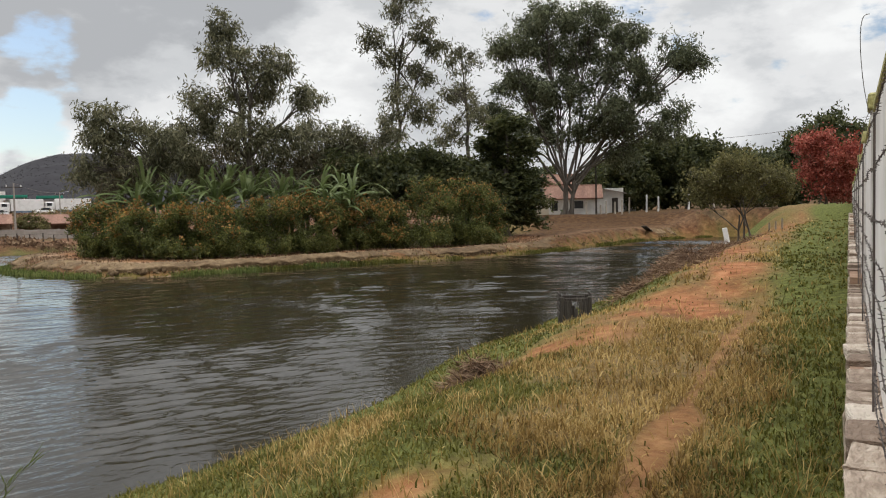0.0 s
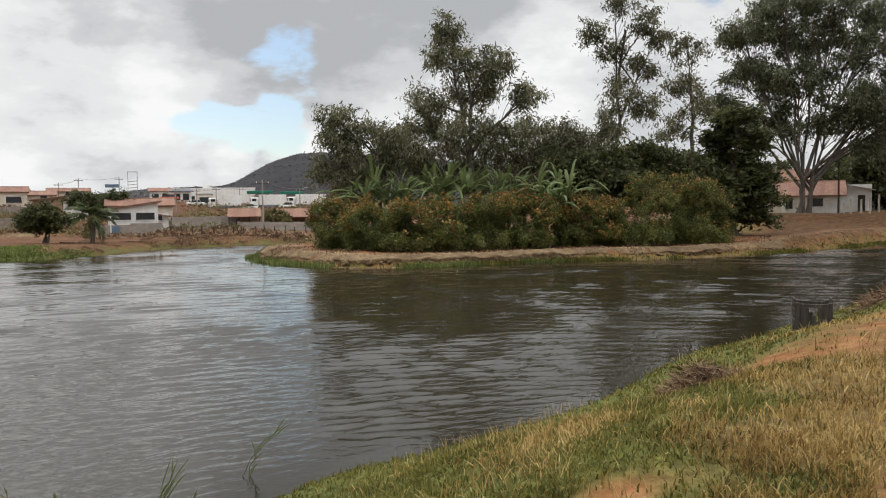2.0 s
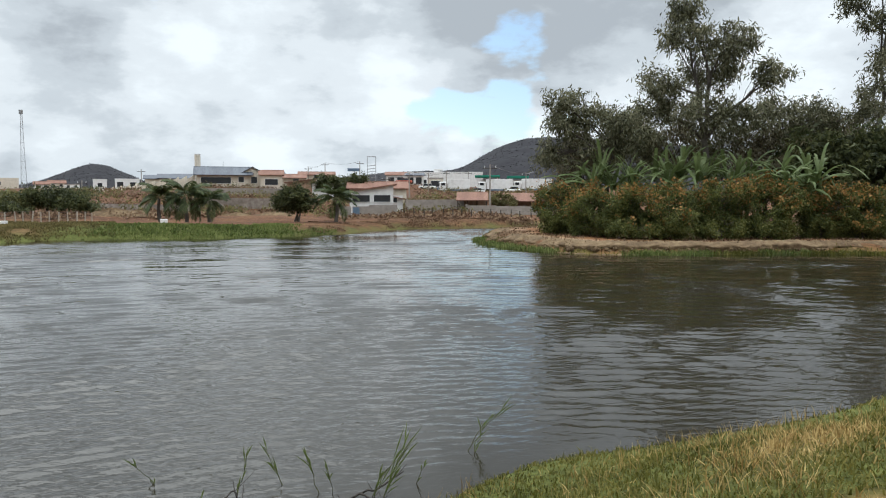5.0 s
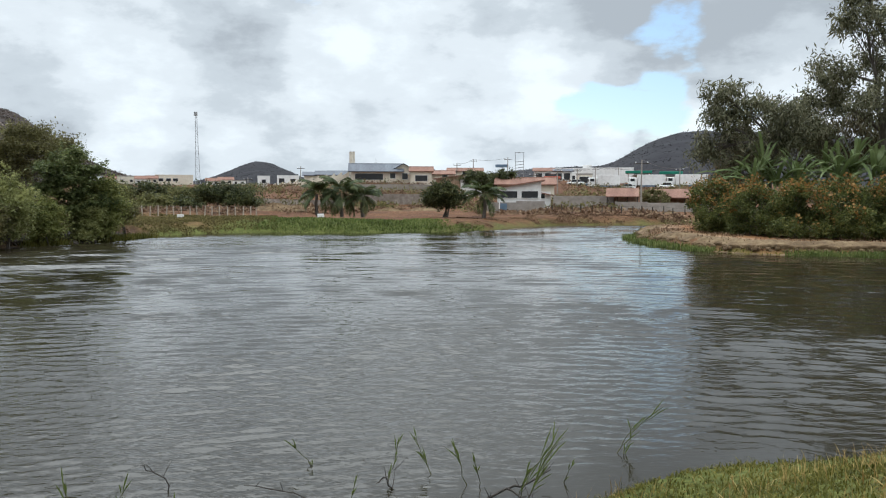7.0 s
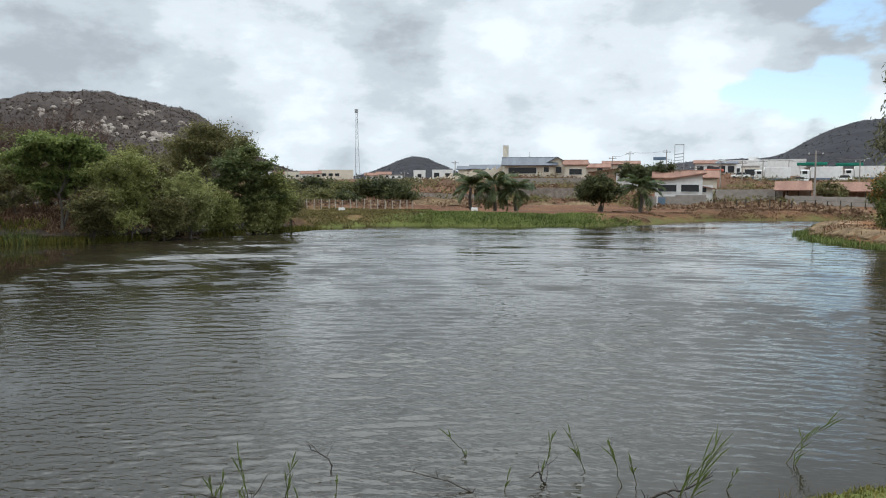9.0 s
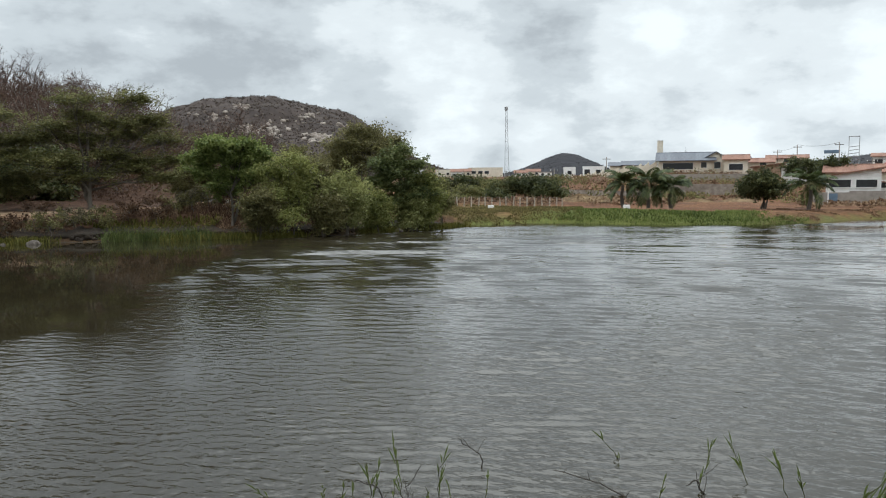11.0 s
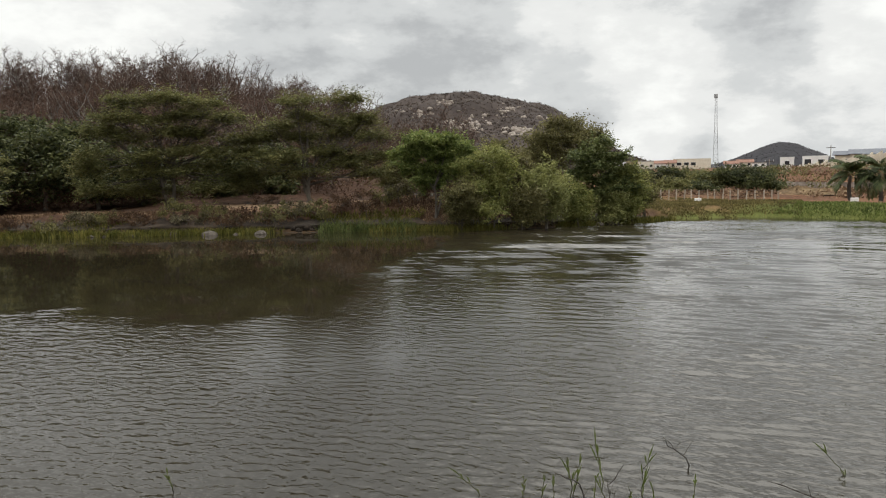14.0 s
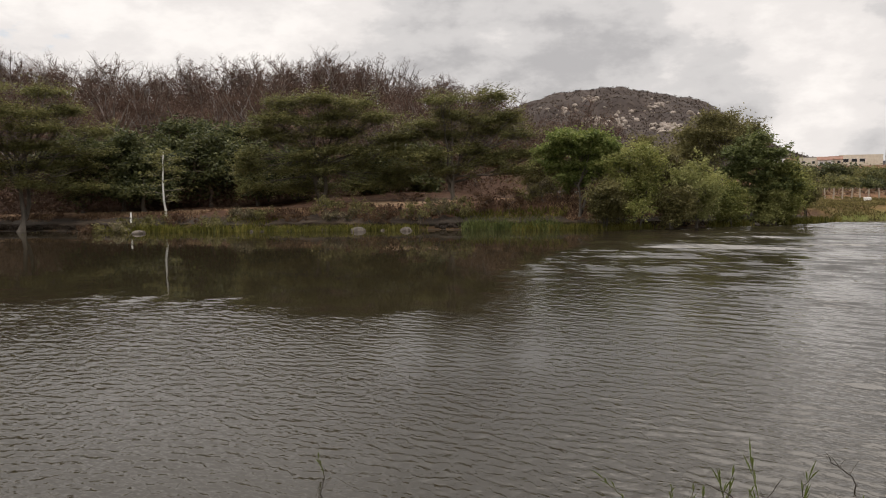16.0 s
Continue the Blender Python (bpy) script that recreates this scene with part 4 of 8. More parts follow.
def rock_mesh(seed, size, squash=0.6, mat=None, flats=(0.62, 0.95)):
    rng = np.random.default_rng(seed)
    bm = bmesh.new()
    bmesh.ops.create_icosphere(bm, subdivisions=2, radius=1)
    ax = rng.normal(size=(7, 3))
    ax /= np.linalg.norm(ax, axis=1)[:, None]
    cut = rng.uniform(*flats, 7)
    for v in bm.verts:
        p = np.array(v.co)
        for a, c in zip(ax, cut):
            over = p @ a - c
            if over > 0:
                p = p - a * over * 0.85
        p += rng.normal(size=3) * 0.025
        v.co = Vector(p * size)
        v.co.z *= squash
    me = bpy.data.meshes.new("rock")
    bm.to_mesh(me)
    bm.free()
    me.materials.append(mat or M["boulder"])
    return me


# pale outcrops on the rocky hill, one scattered mass of stone
def build_outcrops():
    rng = np.random.default_rng(5)
    dg = bpy.context.evaluated_depsgraph_get()
    target = bpy.data.objects["hill_rocky"]
    spots = [(36.3, 5.6, 0.5, 12), (35.7, 4.0, 0.9, 26), (34.3, 3.8, 0.5, 14), (31.8, 5.0, 0.7, 14), (31.0, 3.4, 1.2, 26), (39.7, 5.0, 0.35, 6), (38.0, 4.9, 0.8, 8), (33.0, 4.5, 2.4, 14), (29.3, 4.3, 0.5, 8), (27.0, 3.2, 0.6, 8), (25.3, 2.2, 0.6, 7)]
    rocks = [rock_mesh(60 + i, 1.25, 0.8, None, (0.3, 0.7)) for i in range(4)]
    data = []
    for me in rocks:
        v = np.zeros(len(me.vertices) * 3, np.float32)
        me.vertices.foreach_get("co", v)
        f = np.zeros(len(me.polygons) * 3, np.int32)
        me.polygons.foreach_get("vertices", f)
        data.append((v.reshape(-1, 3), f.reshape(-1, 3)))
    vs, fs, base = [], [], 0
    for az, el, spread, n in spots:
        for _ in range(int(n * 1.9)):
            a, e = radians(az + rng.normal() * spread * 0.55), radians(el + rng.normal() * spread * 0.22)
            way = Vector((-math.sin(a) * math.cos(e), math.cos(a) * math.cos(e), math.sin(e)))
            hit, place, *_ = target.ray_cast((0, 0, 3), way)
            if not hit:
                continue
            v, f = data[rng.integers(4)]
            s = rng.uniform(0.35, 1.0) ** 2 * 2.0 * np.array([1.3, 1.2, rng.uniform(0.7, 1.6)])
            r = np.array(Euler((rng.normal() * 0.4, rng.normal() * 0.4, rng.uniform(0, 6))).to_matrix())
            vs.append((v * s) @ r.T + np.array(place) + np.array([0, 0, -0.1]))
            fs.append(f + base)
            base += len(v)
    tagged(new("rock_outcrop", fast_mesh("rock_outcrop", np.concatenate(vs), np.concatenate(fs), M["boulder"])), "pale boulders and rock faces on the scrub hill", "rocks", kind="stuff")


bpy.context.view_layer.update()
build_outcrops()


def build_hill_scrub(name, source, n, size, mat, seed, label):
    """Low bushes all over a hill, so that its slope and skyline are rough."""
    rng = np.random.default_rng(seed)
    me = bpy.data.objects[source].data
    v = np.zeros(len(me.vertices) * 3, np.float32)
    me.vertices.foreach_get("co", v)
    v = v.reshape(-1, 3)
    f = np.zeros(len(me.polygons) * 4, np.int32)
    me.polygons.foreach_get("vertices", f)
    f = f.reshape(-1, 4)[rng.integers(len(me.polygons), size=n)]
    w = rng.dirichlet((1, 1, 1, 1), n)
    pts = (v[f] * w[:, :, None]).sum(1)
    pts = np.repeat(pts, 7, 0) + rng.normal(size=(n * 7, 3)) * size * np.array([0.7, 0.7, 0.35])
    a, b = leaves(rng, pts, size, -0.05, 0.7)
    tagged(new(name, fast_mesh(name, a, b, mat)), label, "scrub", kind="stuff")


build_hill_scrub("hillside_scrub", "hill_rocky", 26000, 0.95, M["hill_bush"], 71, "dry grey-brown scrub on the rocky hill")
build_hill_scrub("ridge_scrub", "hill_small", 6000, 1.8, M["far_bush"], 72, "dark scrub on the small far hill")
build_hill_scrub("ridge_scrub", "hill_long", 14000, 2.4, M["far_bush"], 73, "dark scrub on the long far mountain")

# ---- trees ----
M["grove_leaf"] = leaf("grove_leaf", [(0.055, 0.047, 0.027), (0.125, 0.105, 0.06), (0.23, 0.195, 0.115)])


def limb(rng, a, b, r0, r1, sag=0.15, n=6):
    """A bent limb from a to b as a path for tubes()."""
    a, b = np.array(a, float), np.array(b, float)
    ln = np.linalg.norm(b - a)
    ctrl_p = a * 0.45 + b * 0.55 + np.array([0, 0, ln * sag]) + rng.normal(size=3) * ln * 0.07
    path = []
    for t in np.linspace(0, 1, n):
        p = (1 - t) ** 2 * a + 2 * t * (1 - t) * ctrl_p + t * t * b
        path.append((p + rng.normal(size=3) * ln * 0.012 * (0 < t < 1), r0 + (r1 - r0) * t ** 0.8))
    return path


def tree(name, x, y, label, lobes, trunk_h, trunk_r, leaf_mat, bark, seed, leaf_size=0.3, per_clump=150, clump_r=0.9, droop=0.3, slim=0.42, flat=0.0, lean=(0, 0), stems=1, category="tree", group="", flowers=None, sag=0.12, z=None, blossom="yellow-orange blossom"):
    """A tree from lobes of foliage (dx, dy, height, radius, half height, clumps): a tapered trunk, limbs that reach each clump, and leaves round them."""
    rng = np.random.default_rng(seed)
    z = ground_z(x, y) if z is None else z
    root = thing(name, pose(x, y, z), label, category, group)
    top = np.array([lean[0], lean[1], trunk_h])
    trunks, forks = [], []
    for s in range(stems):
        off = np.array([rng.normal() * 0.25, rng.normal() * 0.25, 0]) * (stems > 1)
        end = top + rng.normal(size=3) * np.array([1, 1, 0.3]) * 0.12 * trunk_h * (stems > 1)
        path = limb(rng, np.array([0, 0, -0.25]) + off, end, trunk_r / math.sqrt(stems), trunk_r * 0.45 / math.sqrt(stems), 0.0, 8)
        path[0] = (path[0][0], path[0][1] * 1.5)
        trunks.append(path)
        forks.append(path)
    limbs, twig_paths, leaf_pts = [], [], []
    for dx, dy, h, rad, half, n in lobes:
        c = np.array([dx, dy, h], float)
        stem = forks[rng.integers(len(forks))]
        k = min(len(stem) - 1, max(2, int(len(stem) * rng.uniform(0.55, 1.0))))
        main = limb(rng, stem[k][0], c - np.array([0, 0, half * 0.5]), stem[k][1] * 0.8, trunk_r * 0.12, sag, 7)
        limbs.append(main)
        for _ in range(n):
            d = rng.normal(size=3)
            d /= np.linalg.norm(d)
            p = c + d * np.array([rad, rad, half]) * rng.uniform(0.25, 1.0) ** 0.4
            j = rng.integers(3, 7)
            twig_paths.append(limb(rng, main[j][0], p, trunk_r * 0.10, 0.012, 0.05, 4))
            m = int(per_clump * rng.uniform(0.5, 1.4))
            # sprays: leaves sit along short twigs that fan out from the clump
            sprays = rng.normal(size=(7, 3)) * np.array([1.0, 1.0, 0.75 - 0.5 * flat])
            sprays += np.array([0, 0, -0.55 if droop > 0.3 else 0.1])
            sprays *= clump_r * rng.uniform(0.45, 1.2, 7)[:, None] / (np.linalg.norm(sprays, axis=1)[:, None] + 1e-6)
            q = p + sprays[rng.integers(7, size=m)] * rng.uniform(0.1, 1.0, m)[:, None] + rng.normal(size=(m, 3)) * clump_r * np.array([0.13, 0.13, 0.13 - 0.07 * flat])
            leaf_pts.append(q)
    v, f = tubes(trunks + limbs, 8)
    part("trunk", fast_mesh("trunk", v, f, bark, True), None, root)
    pts = np.concatenate(leaf_pts)
    v1, f1 = leaves(rng, pts, leaf_size, droop, slim, flat)
    crown = part("crown", fast_mesh("crown", v1, f1, leaf_mat), None, root)
    v2, f2 = tubes(twig_paths, 4)
    tagged(part("branchwork", fast_mesh("branchwork", v2, f2, bark, True), None, crown), kind="stuff")
    if flowers:
        mat, share, size = flowers
        zmin = np.quantile(pts[:, 2], 0.55)
        patch = wavy(pts[:, 0] * 1.0 + pts[:, 2] * 0.7, pts[:, 1] + pts[:, 2] * 0.3, 0.7, seed) + 0.5 * (pts[:, 2] - zmin)
        pick = pts[(rng.random(len(pts)) < share * 3) & (patch > 0.35)]
        v3, f3 = leaves(rng, pick + rng.normal(size=pick.shape) * 0.05 + np.array([0, 0, 0.12]), size, -0.2, 0.8)
        tagged(part("blossom", fast_mesh("blossom", v3, f3, mat), None, crown, blossom), kind="stuff")
    return root


def el(dist, deg):
    """Height above the water at that distance for an angle of sight."""
    return 3 + dist * math.tan(radians(deg))


def crown_lobes(rng, az, dist, z0, spots):
    """Lobes from bearings and sight angles: (bearing, angle, width in degrees, half height in degrees, clumps) to places about the trunk at az."""
    x0, y0 = at(az, dist)
    out = []
    for a, e, w, h, n in spots:
        dd = dist + rng.uniform(-1, 1) * dist * radians(w) * 0.8
        x, y = at(a, dd)
        out.append((x - x0, y - y0, el(dd, e) - z0, dist * radians(w), dist * radians(h), n))
    return out


def seen_tree(name, az, dist, label, spots, trunk_el, trunk_r, leaf_mat, bark, seed, **kw):
    x, y = at(az, dist)
    z0 = ground_z(x, y)
    lobes = crown_lobes(np.random.default_rng(seed + 900), az, dist, z0, spots)
    return tree(name, x, y, label, lobes, el(dist, trunk_el) - z0, trunk_r, leaf_mat, bark, seed, z=z0, **kw)


# eucalyptus group behind the hedge
EUC = dict(leaf_size=0.34, per_clump=115, clump_r=1.2, droop=0.55, slim=0.26)
seen_tree("eucalyptus_tree", -29.4, 58, "tall eucalyptus with drooping grey-green foliage", [
    (-27.6, 13.2, 0.9, 0.9, 14), (-28.0, 11.2, 1.5, 1.0, 22), (-31.0, 11.0, 1.5, 0.9, 20), (-29.6, 9.2, 2.4, 1.2, 34), (-33.2, 8.4, 1.0, 0.8, 14), (-26.3, 8.2, 1.4, 0.9, 18),
    (-25.6, 6.4, 1.4, 1.0, 18), (-28.8, 6.2, 2.2, 1.2, 26), (-32.2, 6.0, 1.6, 1.0, 16)], 8.0, 0.32, M["euc_leaf"], M["bark"], 101, **EUC)
seen_tree("eucalyptus_tree", -22.5, 57, "leaning eucalyptus with dark hanging foliage", [
    (-19.6, 7.0, 0.9, 0.7, 14), (-19.4, 5.4, 1.2, 0.9, 16), (-21.4, 6.0, 1.3, 0.9, 16), (-23.6, 5.6, 1.4, 1.0, 18), (-19.2, 3.6, 0.8, 0.9, 9), (-22.2, 4.0, 1.6, 0.9, 16), (-25.0, 4.4, 1.3, 1.0, 14), (-18.3, 3.2, 0.5, 0.6, 5)],
    4.2, 0.24, M["euc_leaf"], M["bark"], 102, **EUC)
seen_tree("eucalyptus_tree", -34.6, 62, "young eucalyptus with thin brownish foliage", [
    (-33.8, 6.2, 1.2, 0.8, 13), (-35.6, 5.6, 1.3, 0.9, 14), (-34.4, 4.4, 1.6, 0.9, 16), (-37.4, 5.3, 1.2, 0.7, 12), (-36.8, 4.2, 1.6, 0.8, 14), (-39.0, 5.2, 0.9, 0.7, 9)], 4.6, 0.2, M["euc_leaf"], M["bark"], 103, **EUC)
seen_tree("eucalyptus_tree", -40.4, 64, "slender open eucalyptus with sparse tufts of leaves", [
    (-40.2, 14.9, 1.3, 0.9, 13), (-38.3, 12.6, 0.8, 0.7, 9), (-41.8, 13.2, 0.9, 0.9, 10), (-42.6, 12.2, 0.6, 0.7, 7), (-39.6, 11.2, 1.0, 0.8, 8), (-41.6, 10.2, 0.9, 0.9, 10), (-40.0, 8.6, 1.0, 0.9, 9), (-41.8, 7.8, 1.1, 1.0, 12), (-39.4, 6.6, 1.2, 0.8, 12)],
    12.5, 0.2, M["euc_leaf"], M["bark"], 104, **{**EUC, "per_clump": 130})
seen_tree("eucalyptus_tree", -44.6, 70, "eucalyptus with trailing dark foliage", [
    (-44.6, 11.0, 1.0, 0.9, 14), (-44.2, 9.0, 1.2, 1.0, 16), (-45.2, 7.2, 1.4, 1.0, 16), (-43.6, 5.8, 1.2, 0.9, 12)], 9.0, 0.24, M["euc_leaf"], M["bark"], 105, **EUC)
seen_tree("eucalyptus_tree", -51.9, 96, "large spreading eucalyptus with several heavy limbs", [
    (-50.4, 13.6, 2.0, 1.1, 34), (-53.6, 13.2, 2.0, 1.1, 34), (-56.4, 12.2, 1.5, 1.0, 24), (-48.2, 11.8, 1.7, 1.1, 28), (-52.0, 11.2, 2.8, 1.2, 46), (-55.8, 10.0, 2.0, 1.1, 30), (-48.6, 9.2, 1.7, 1.2, 26), (-51.6, 8.6, 2.4, 1.1, 34),
    (-59.4, 10.6, 1.5, 0.9, 22), (-60.8, 10.2, 0.7, 0.7, 9), (-57.8, 8.4, 1.5, 1.0, 20), (-59.6, 6.8, 0.8, 0.9, 10), (-54.6, 7.2, 2.0, 0.9, 24), (-47.4, 7.0, 1.3, 1.0, 16), (-50.0, 6.6, 1.4, 0.9, 14), (-48.8, 5.0, 1.1, 0.8, 12), (-53.6, 5.8, 1.4, 0.8, 16), (-56.4, 6.0, 1.5, 0.9, 18), (-58.6, 5.6, 0.9, 0.8, 10), (-56.0, 4.2, 1.2, 0.8, 14), (-51.2, 5.2, 1.0, 0.6, 8)],
    2.2, 0.62, M["gum_leaf"], M["bark"], 106, leaf_size=0.42, per_clump=190, clump_r=1.9, droop=0.4, slim=0.32, stems=3)
for k, (a, dd, top) in enumerate([(-20.8, 60, 4.6), (-24.2, 61, 5.8), (-27.2, 62, 5.6), (-30.4, 62, 5.6), (-33.0, 60, 5.0), (-36.4, 63, 5.4), (-39.0, 62, 5.0)]):
    seen_tree("eucalyptus_sapling", a, dd, "young brownish eucalyptus filling the grove", [(a, top - 0.6, 1.2, 0.7, 14), (a - 1.0, top - 1.6, 1.3, 0.8, 15), (a + 1.0, top - 1.7, 1.3, 0.8, 15), (a, top - 3.0, 1.9, 0.9, 20)],
              1.6, 0.12, M["euc_leaf"] if k % 2 else M["grove_leaf"], M["bark"], 115 + k * 31, **{**EUC, "per_clump": 85}, group="grove saplings")
# dark broadleaved trees
seen_tree("mango_tree", -47.6, 66, "dark broadleaved tree with layered branches", [
    (-47.6, 6.2, 1.0, 0.6, 14), (-46.4, 5.0, 1.2, 0.6, 14), (-48.6, 4.6, 1.2, 0.6, 14), (-47.2, 3.4, 1.8, 0.6, 20), (-45.2, 3.0, 1.3, 0.7, 14), (-48.9, 2.2, 1.5, 0.7, 18), (-46.8, 1.6, 1.8, 0.8, 20), (-49.0, 0.6, 1.2, 0.7, 12), (-46.9, 0.2, 1.4, 0.7, 18), (-48.6, -0.4, 1.2, 0.6, 16)],
    3.0, 0.3, M["dark_leaf"], M["bark"], 110, leaf_size=0.42, per_clump=170, clump_r=1.3, droop=0.1, flat=0.6)
for k, (a, dd, top) in enumerate([(-36.2, 60, 4.2), (-39.2, 60, 4.0), (-42.0, 62, 4.6), (-44.4, 64, 3.6)]):
    seen_tree("broadleaf_tree", a, dd, "dense dark green broadleaved tree behind the hedge", [(a, top - 0.8, 1.3, 0.8, 18), (a - 1.2, top - 1.6, 1.3, 0.8, 16), (a + 1.2, top - 1.8, 1.3, 0.8, 16), (a, top - 3, 2.0, 0.9, 22)],
              1.5, 0.2, M["dark_leaf"], M["bark"], 120 + k, leaf_size=0.4, per_clump=150, clump_r=1.3, droop=0.1, group="trees behind the hedge")
for k, (a, dd, top) in enumerate([(-56.2, 112, 3.6), (-57.4, 114, 4.7), (-58.8, 118, 4.6), (-60.2, 113, 4.5), (-61.6, 112, 4.5), (-63.2, 116, 3.8), (-64.8, 114, 3.4), (-66.4, 112, 3.4), (-54.2, 132, 3.2), (-50.0, 135, 3.0), (-47.5, 120, 3.2)]):
    seen_tree("shade_tree", a, dd, "dark rounded shade tree in the house yard", [(a, top - 0.7, 1.1, 0.7, 18), (a - 0.9, top - 1.5, 1.0, 0.7, 16), (a + 0.9, top - 1.5, 1.0, 0.7, 16), (a, top - 2.6, 1.3, 0.8, 20), (a, 0.9, 1.1, 0.6, 14)],
              0.9, 0.3, M["dark_leaf"], M["bark"], 130 + k, leaf_size=0.6, per_clump=150, clump_r=2.0, droop=0.1, group="yard shade trees")
seen_tree("shade_tree", -69.4, 84, "large dark tree behind the red bougainvillea", [(-69.4, 4.7, 1.3, 0.7, 22), (-67.6, 3.6, 1.2, 0.8, 20), (-71.2, 3.9, 1.2, 0.8, 20), (-66.2, 2.6, 1.0, 0.8, 14), (-69.2, 2.8, 2.0, 0.9, 24), (-72.8, 3.0, 1.4, 0.9, 18), (-66.6, 1.2, 1.4, 0.9, 16), (-69.4, 1.4, 2.0, 0.9, 18)],
          2.0, 0.4, M["dark_leaf"], M["bark"], 140, leaf_size=0.45, per_clump=160, clump_r=1.7, droop=0.1)
seen_tree("bougainvillea", -69.0, 60, "red flowering bougainvillea against the boundary wall", [(-68.3, 3.7, 0.7, 0.6, 16), (-69.8, 2.9, 0.9, 0.8, 20), (-68.4, 2.2, 0.9, 0.8, 18), (-69.6, 1.3, 1.1, 0.8, 18), (-70.4, 2.2, 0.5, 1.2, 12), (-67.8, 3.9, 0.4, 0.3, 6), (-70.2, 0.8, 0.7, 0.7, 14), (-69.0, 4.3, 0.5, 0.3, 8), (-70.6, 3.4, 0.5, 0.5, 10)],
          1.2, 0.12, M["red_flower"], M["bark"], 141, leaf_size=0.16, per_clump=130, clump_r=1.1, droop=0.15, slim=0.75, stems=4, category="shrub")
seen_tree("bank_tree", -64.1, 45, "low spreading olive-green tree on the bank", [(-63.6, 2.9, 1.2, 0.7, 18), (-61.9, 1.9, 1.2, 0.8, 18), (-65.4, 1.9, 1.3, 0.8, 18), (-63.8, 1.2, 2.2, 0.8, 24), (-61.3, 0.8, 0.8, 0.6, 10), (-66.4, 1.0, 0.8, 0.6, 10)],
          -0.6, 0.14, M["olive_leaf"], M["bark"], 142, leaf_size=0.15, per_clump=190, clump_r=0.85, droop=0.15, stems=3)
# flowering hedge on the island's edge
for k, (a, dd, top, w) in enumerate([(-19.2, 53, 0.9, 1.4), (-21.8, 50.5, 0.75, 1.7), (-24.6, 49.5, 0.7, 1.7), (-27.4, 50, 0.8, 1.8), (-30.4, 51, 1.1, 1.8), (-33.4, 52.5, 1.35, 1.8), (-36.6, 53.5, 0.9, 1.7), (-39.0, 54.5, 0.6, 1.3)]):
    seen_tree("cassia_bush", a, dd, "flowering bush with yellow-orange blossom along the island path", [(a, top - 0.7, w * 0.8, 0.8, 18), (a - w * 0.6, top - 1.2, w * 0.6, 0.8, 12), (a + w * 0.6, top - 1.2, w * 0.6, 0.8, 12), (a, top - 2.1, w, 0.7, 16), (a, -1.6, w * 0.9, 0.45, 20), (a, -2.15, w * 1.05, 0.3, 26)],
              -1.2, 0.07, M["hedge_leaf"], M["bark"], 150 + k, leaf_size=0.15, per_clump=190, clump_r=0.75, droop=0.1, stems=4, category="shrub", group="flowering hedge", flowers=(M["yellow_flower"], 0.07, 0.16))
for k, (a, dd, top, w) in enumerate([(-42.0, 55.5, 2.3, 1.7), (-44.6, 57, 2.4, 1.6), (-46.2, 59, 1.6, 1.1)]):
    seen_tree("cassia_bush", a, dd, "tall rounded olive bush with sparse orange blossom", [(a, top - 0.8, w * 0.7, 0.8, 18), (a - w * 0.5, top - 1.6, w * 0.6, 0.9, 16), (a + w * 0.5, top - 1.6, w * 0.6, 0.9, 16), (a, top - 3.2, w * 0.95, 1.1, 26), (a, -1.3, w * 0.9, 0.6, 20), (a, -1.95, w * 1.0, 0.3, 26)],
              -0.6, 0.08, M["hedge_leaf"], M["bark"], 160 + k, leaf_size=0.15, per_clump=190, clump_r=0.8, droop=0.1, stems=4, category="shrub", group="flowering hedge", flowers=(M["yellow_flower"], 0.035, 0.14))


def banana(name, x, y, h, seed):
    rng = np.random.default_rng(seed)
    root = thing(name, pose(x, y, ground_z(x, y)), "banana plant with torn arching green leaves", "banana plant", "banana clump")
    v, f = tubes([limb(rng, (0, 0, -0.1), (rng.normal() * 0.2, rng.normal() * 0.2, h * 0.55), 0.16, 0.08, 0, 5)], 8)
    part("stem", fast_mesh("stem", v, f, M["banana_leaf"], True), None, root)
    for k in range(10):
        a = k * 2.4 + rng.normal() * 0.6
        up = rng.uniform(0.45, 1.5)
        ln = h * rng.uniform(0.35, 0.7)
        n = 9
        t = np.linspace(0, 1, n)
        out = ln * (t * math.cos(up) + 0.15 * t * t)
        ht = h * 0.55 + ln * (t * math.sin(up) - 0.75 * t ** 2.4 * (1.25 - up * 0.5))
        p = np.stack([out * math.cos(a), out * math.sin(a), ht], 1)
        side = np.array([-math.sin(a), math.cos(a), 0])
        w = 0.115 * np.sin(np.pi * np.clip(t * 0.93 + 0.07, 0, 1)) ** 0.6 * rng.uniform(0.8, 1.15)
        lift = np.array([0, 0, 1.0]) * 0.10
        vs = np.stack([p - side * w[:, None] - lift * (w[:, None] > 0.1), p, p + side * w[:, None] - lift * (w[:, None] > 0.1)], 1).reshape(-1, 3)
        fs = []
        for i in range(n - 1):
            for s in (0, 1):
                fs.append([3 * i + s, 3 * i + s + 1, 3 * i + s + 4, 3 * i + s + 3])
        part("leaf", fast_mesh("leaf", vs, fs, M["banana_leaf"]), None, root)


rng_b = np.random.default_rng(77)
for k in range(40):
    a = -20.6 - k * 0.41 + rng_b.normal() * 0.4
    dd = 54.2 + rng_b.uniform(-0.8, 3.0)
    x, y = at(a, dd)
    banana("banana_plant", x, y, el(dd, rng_b.uniform(2.7, 5.0)) - ground_z(x, y), 300 + k)


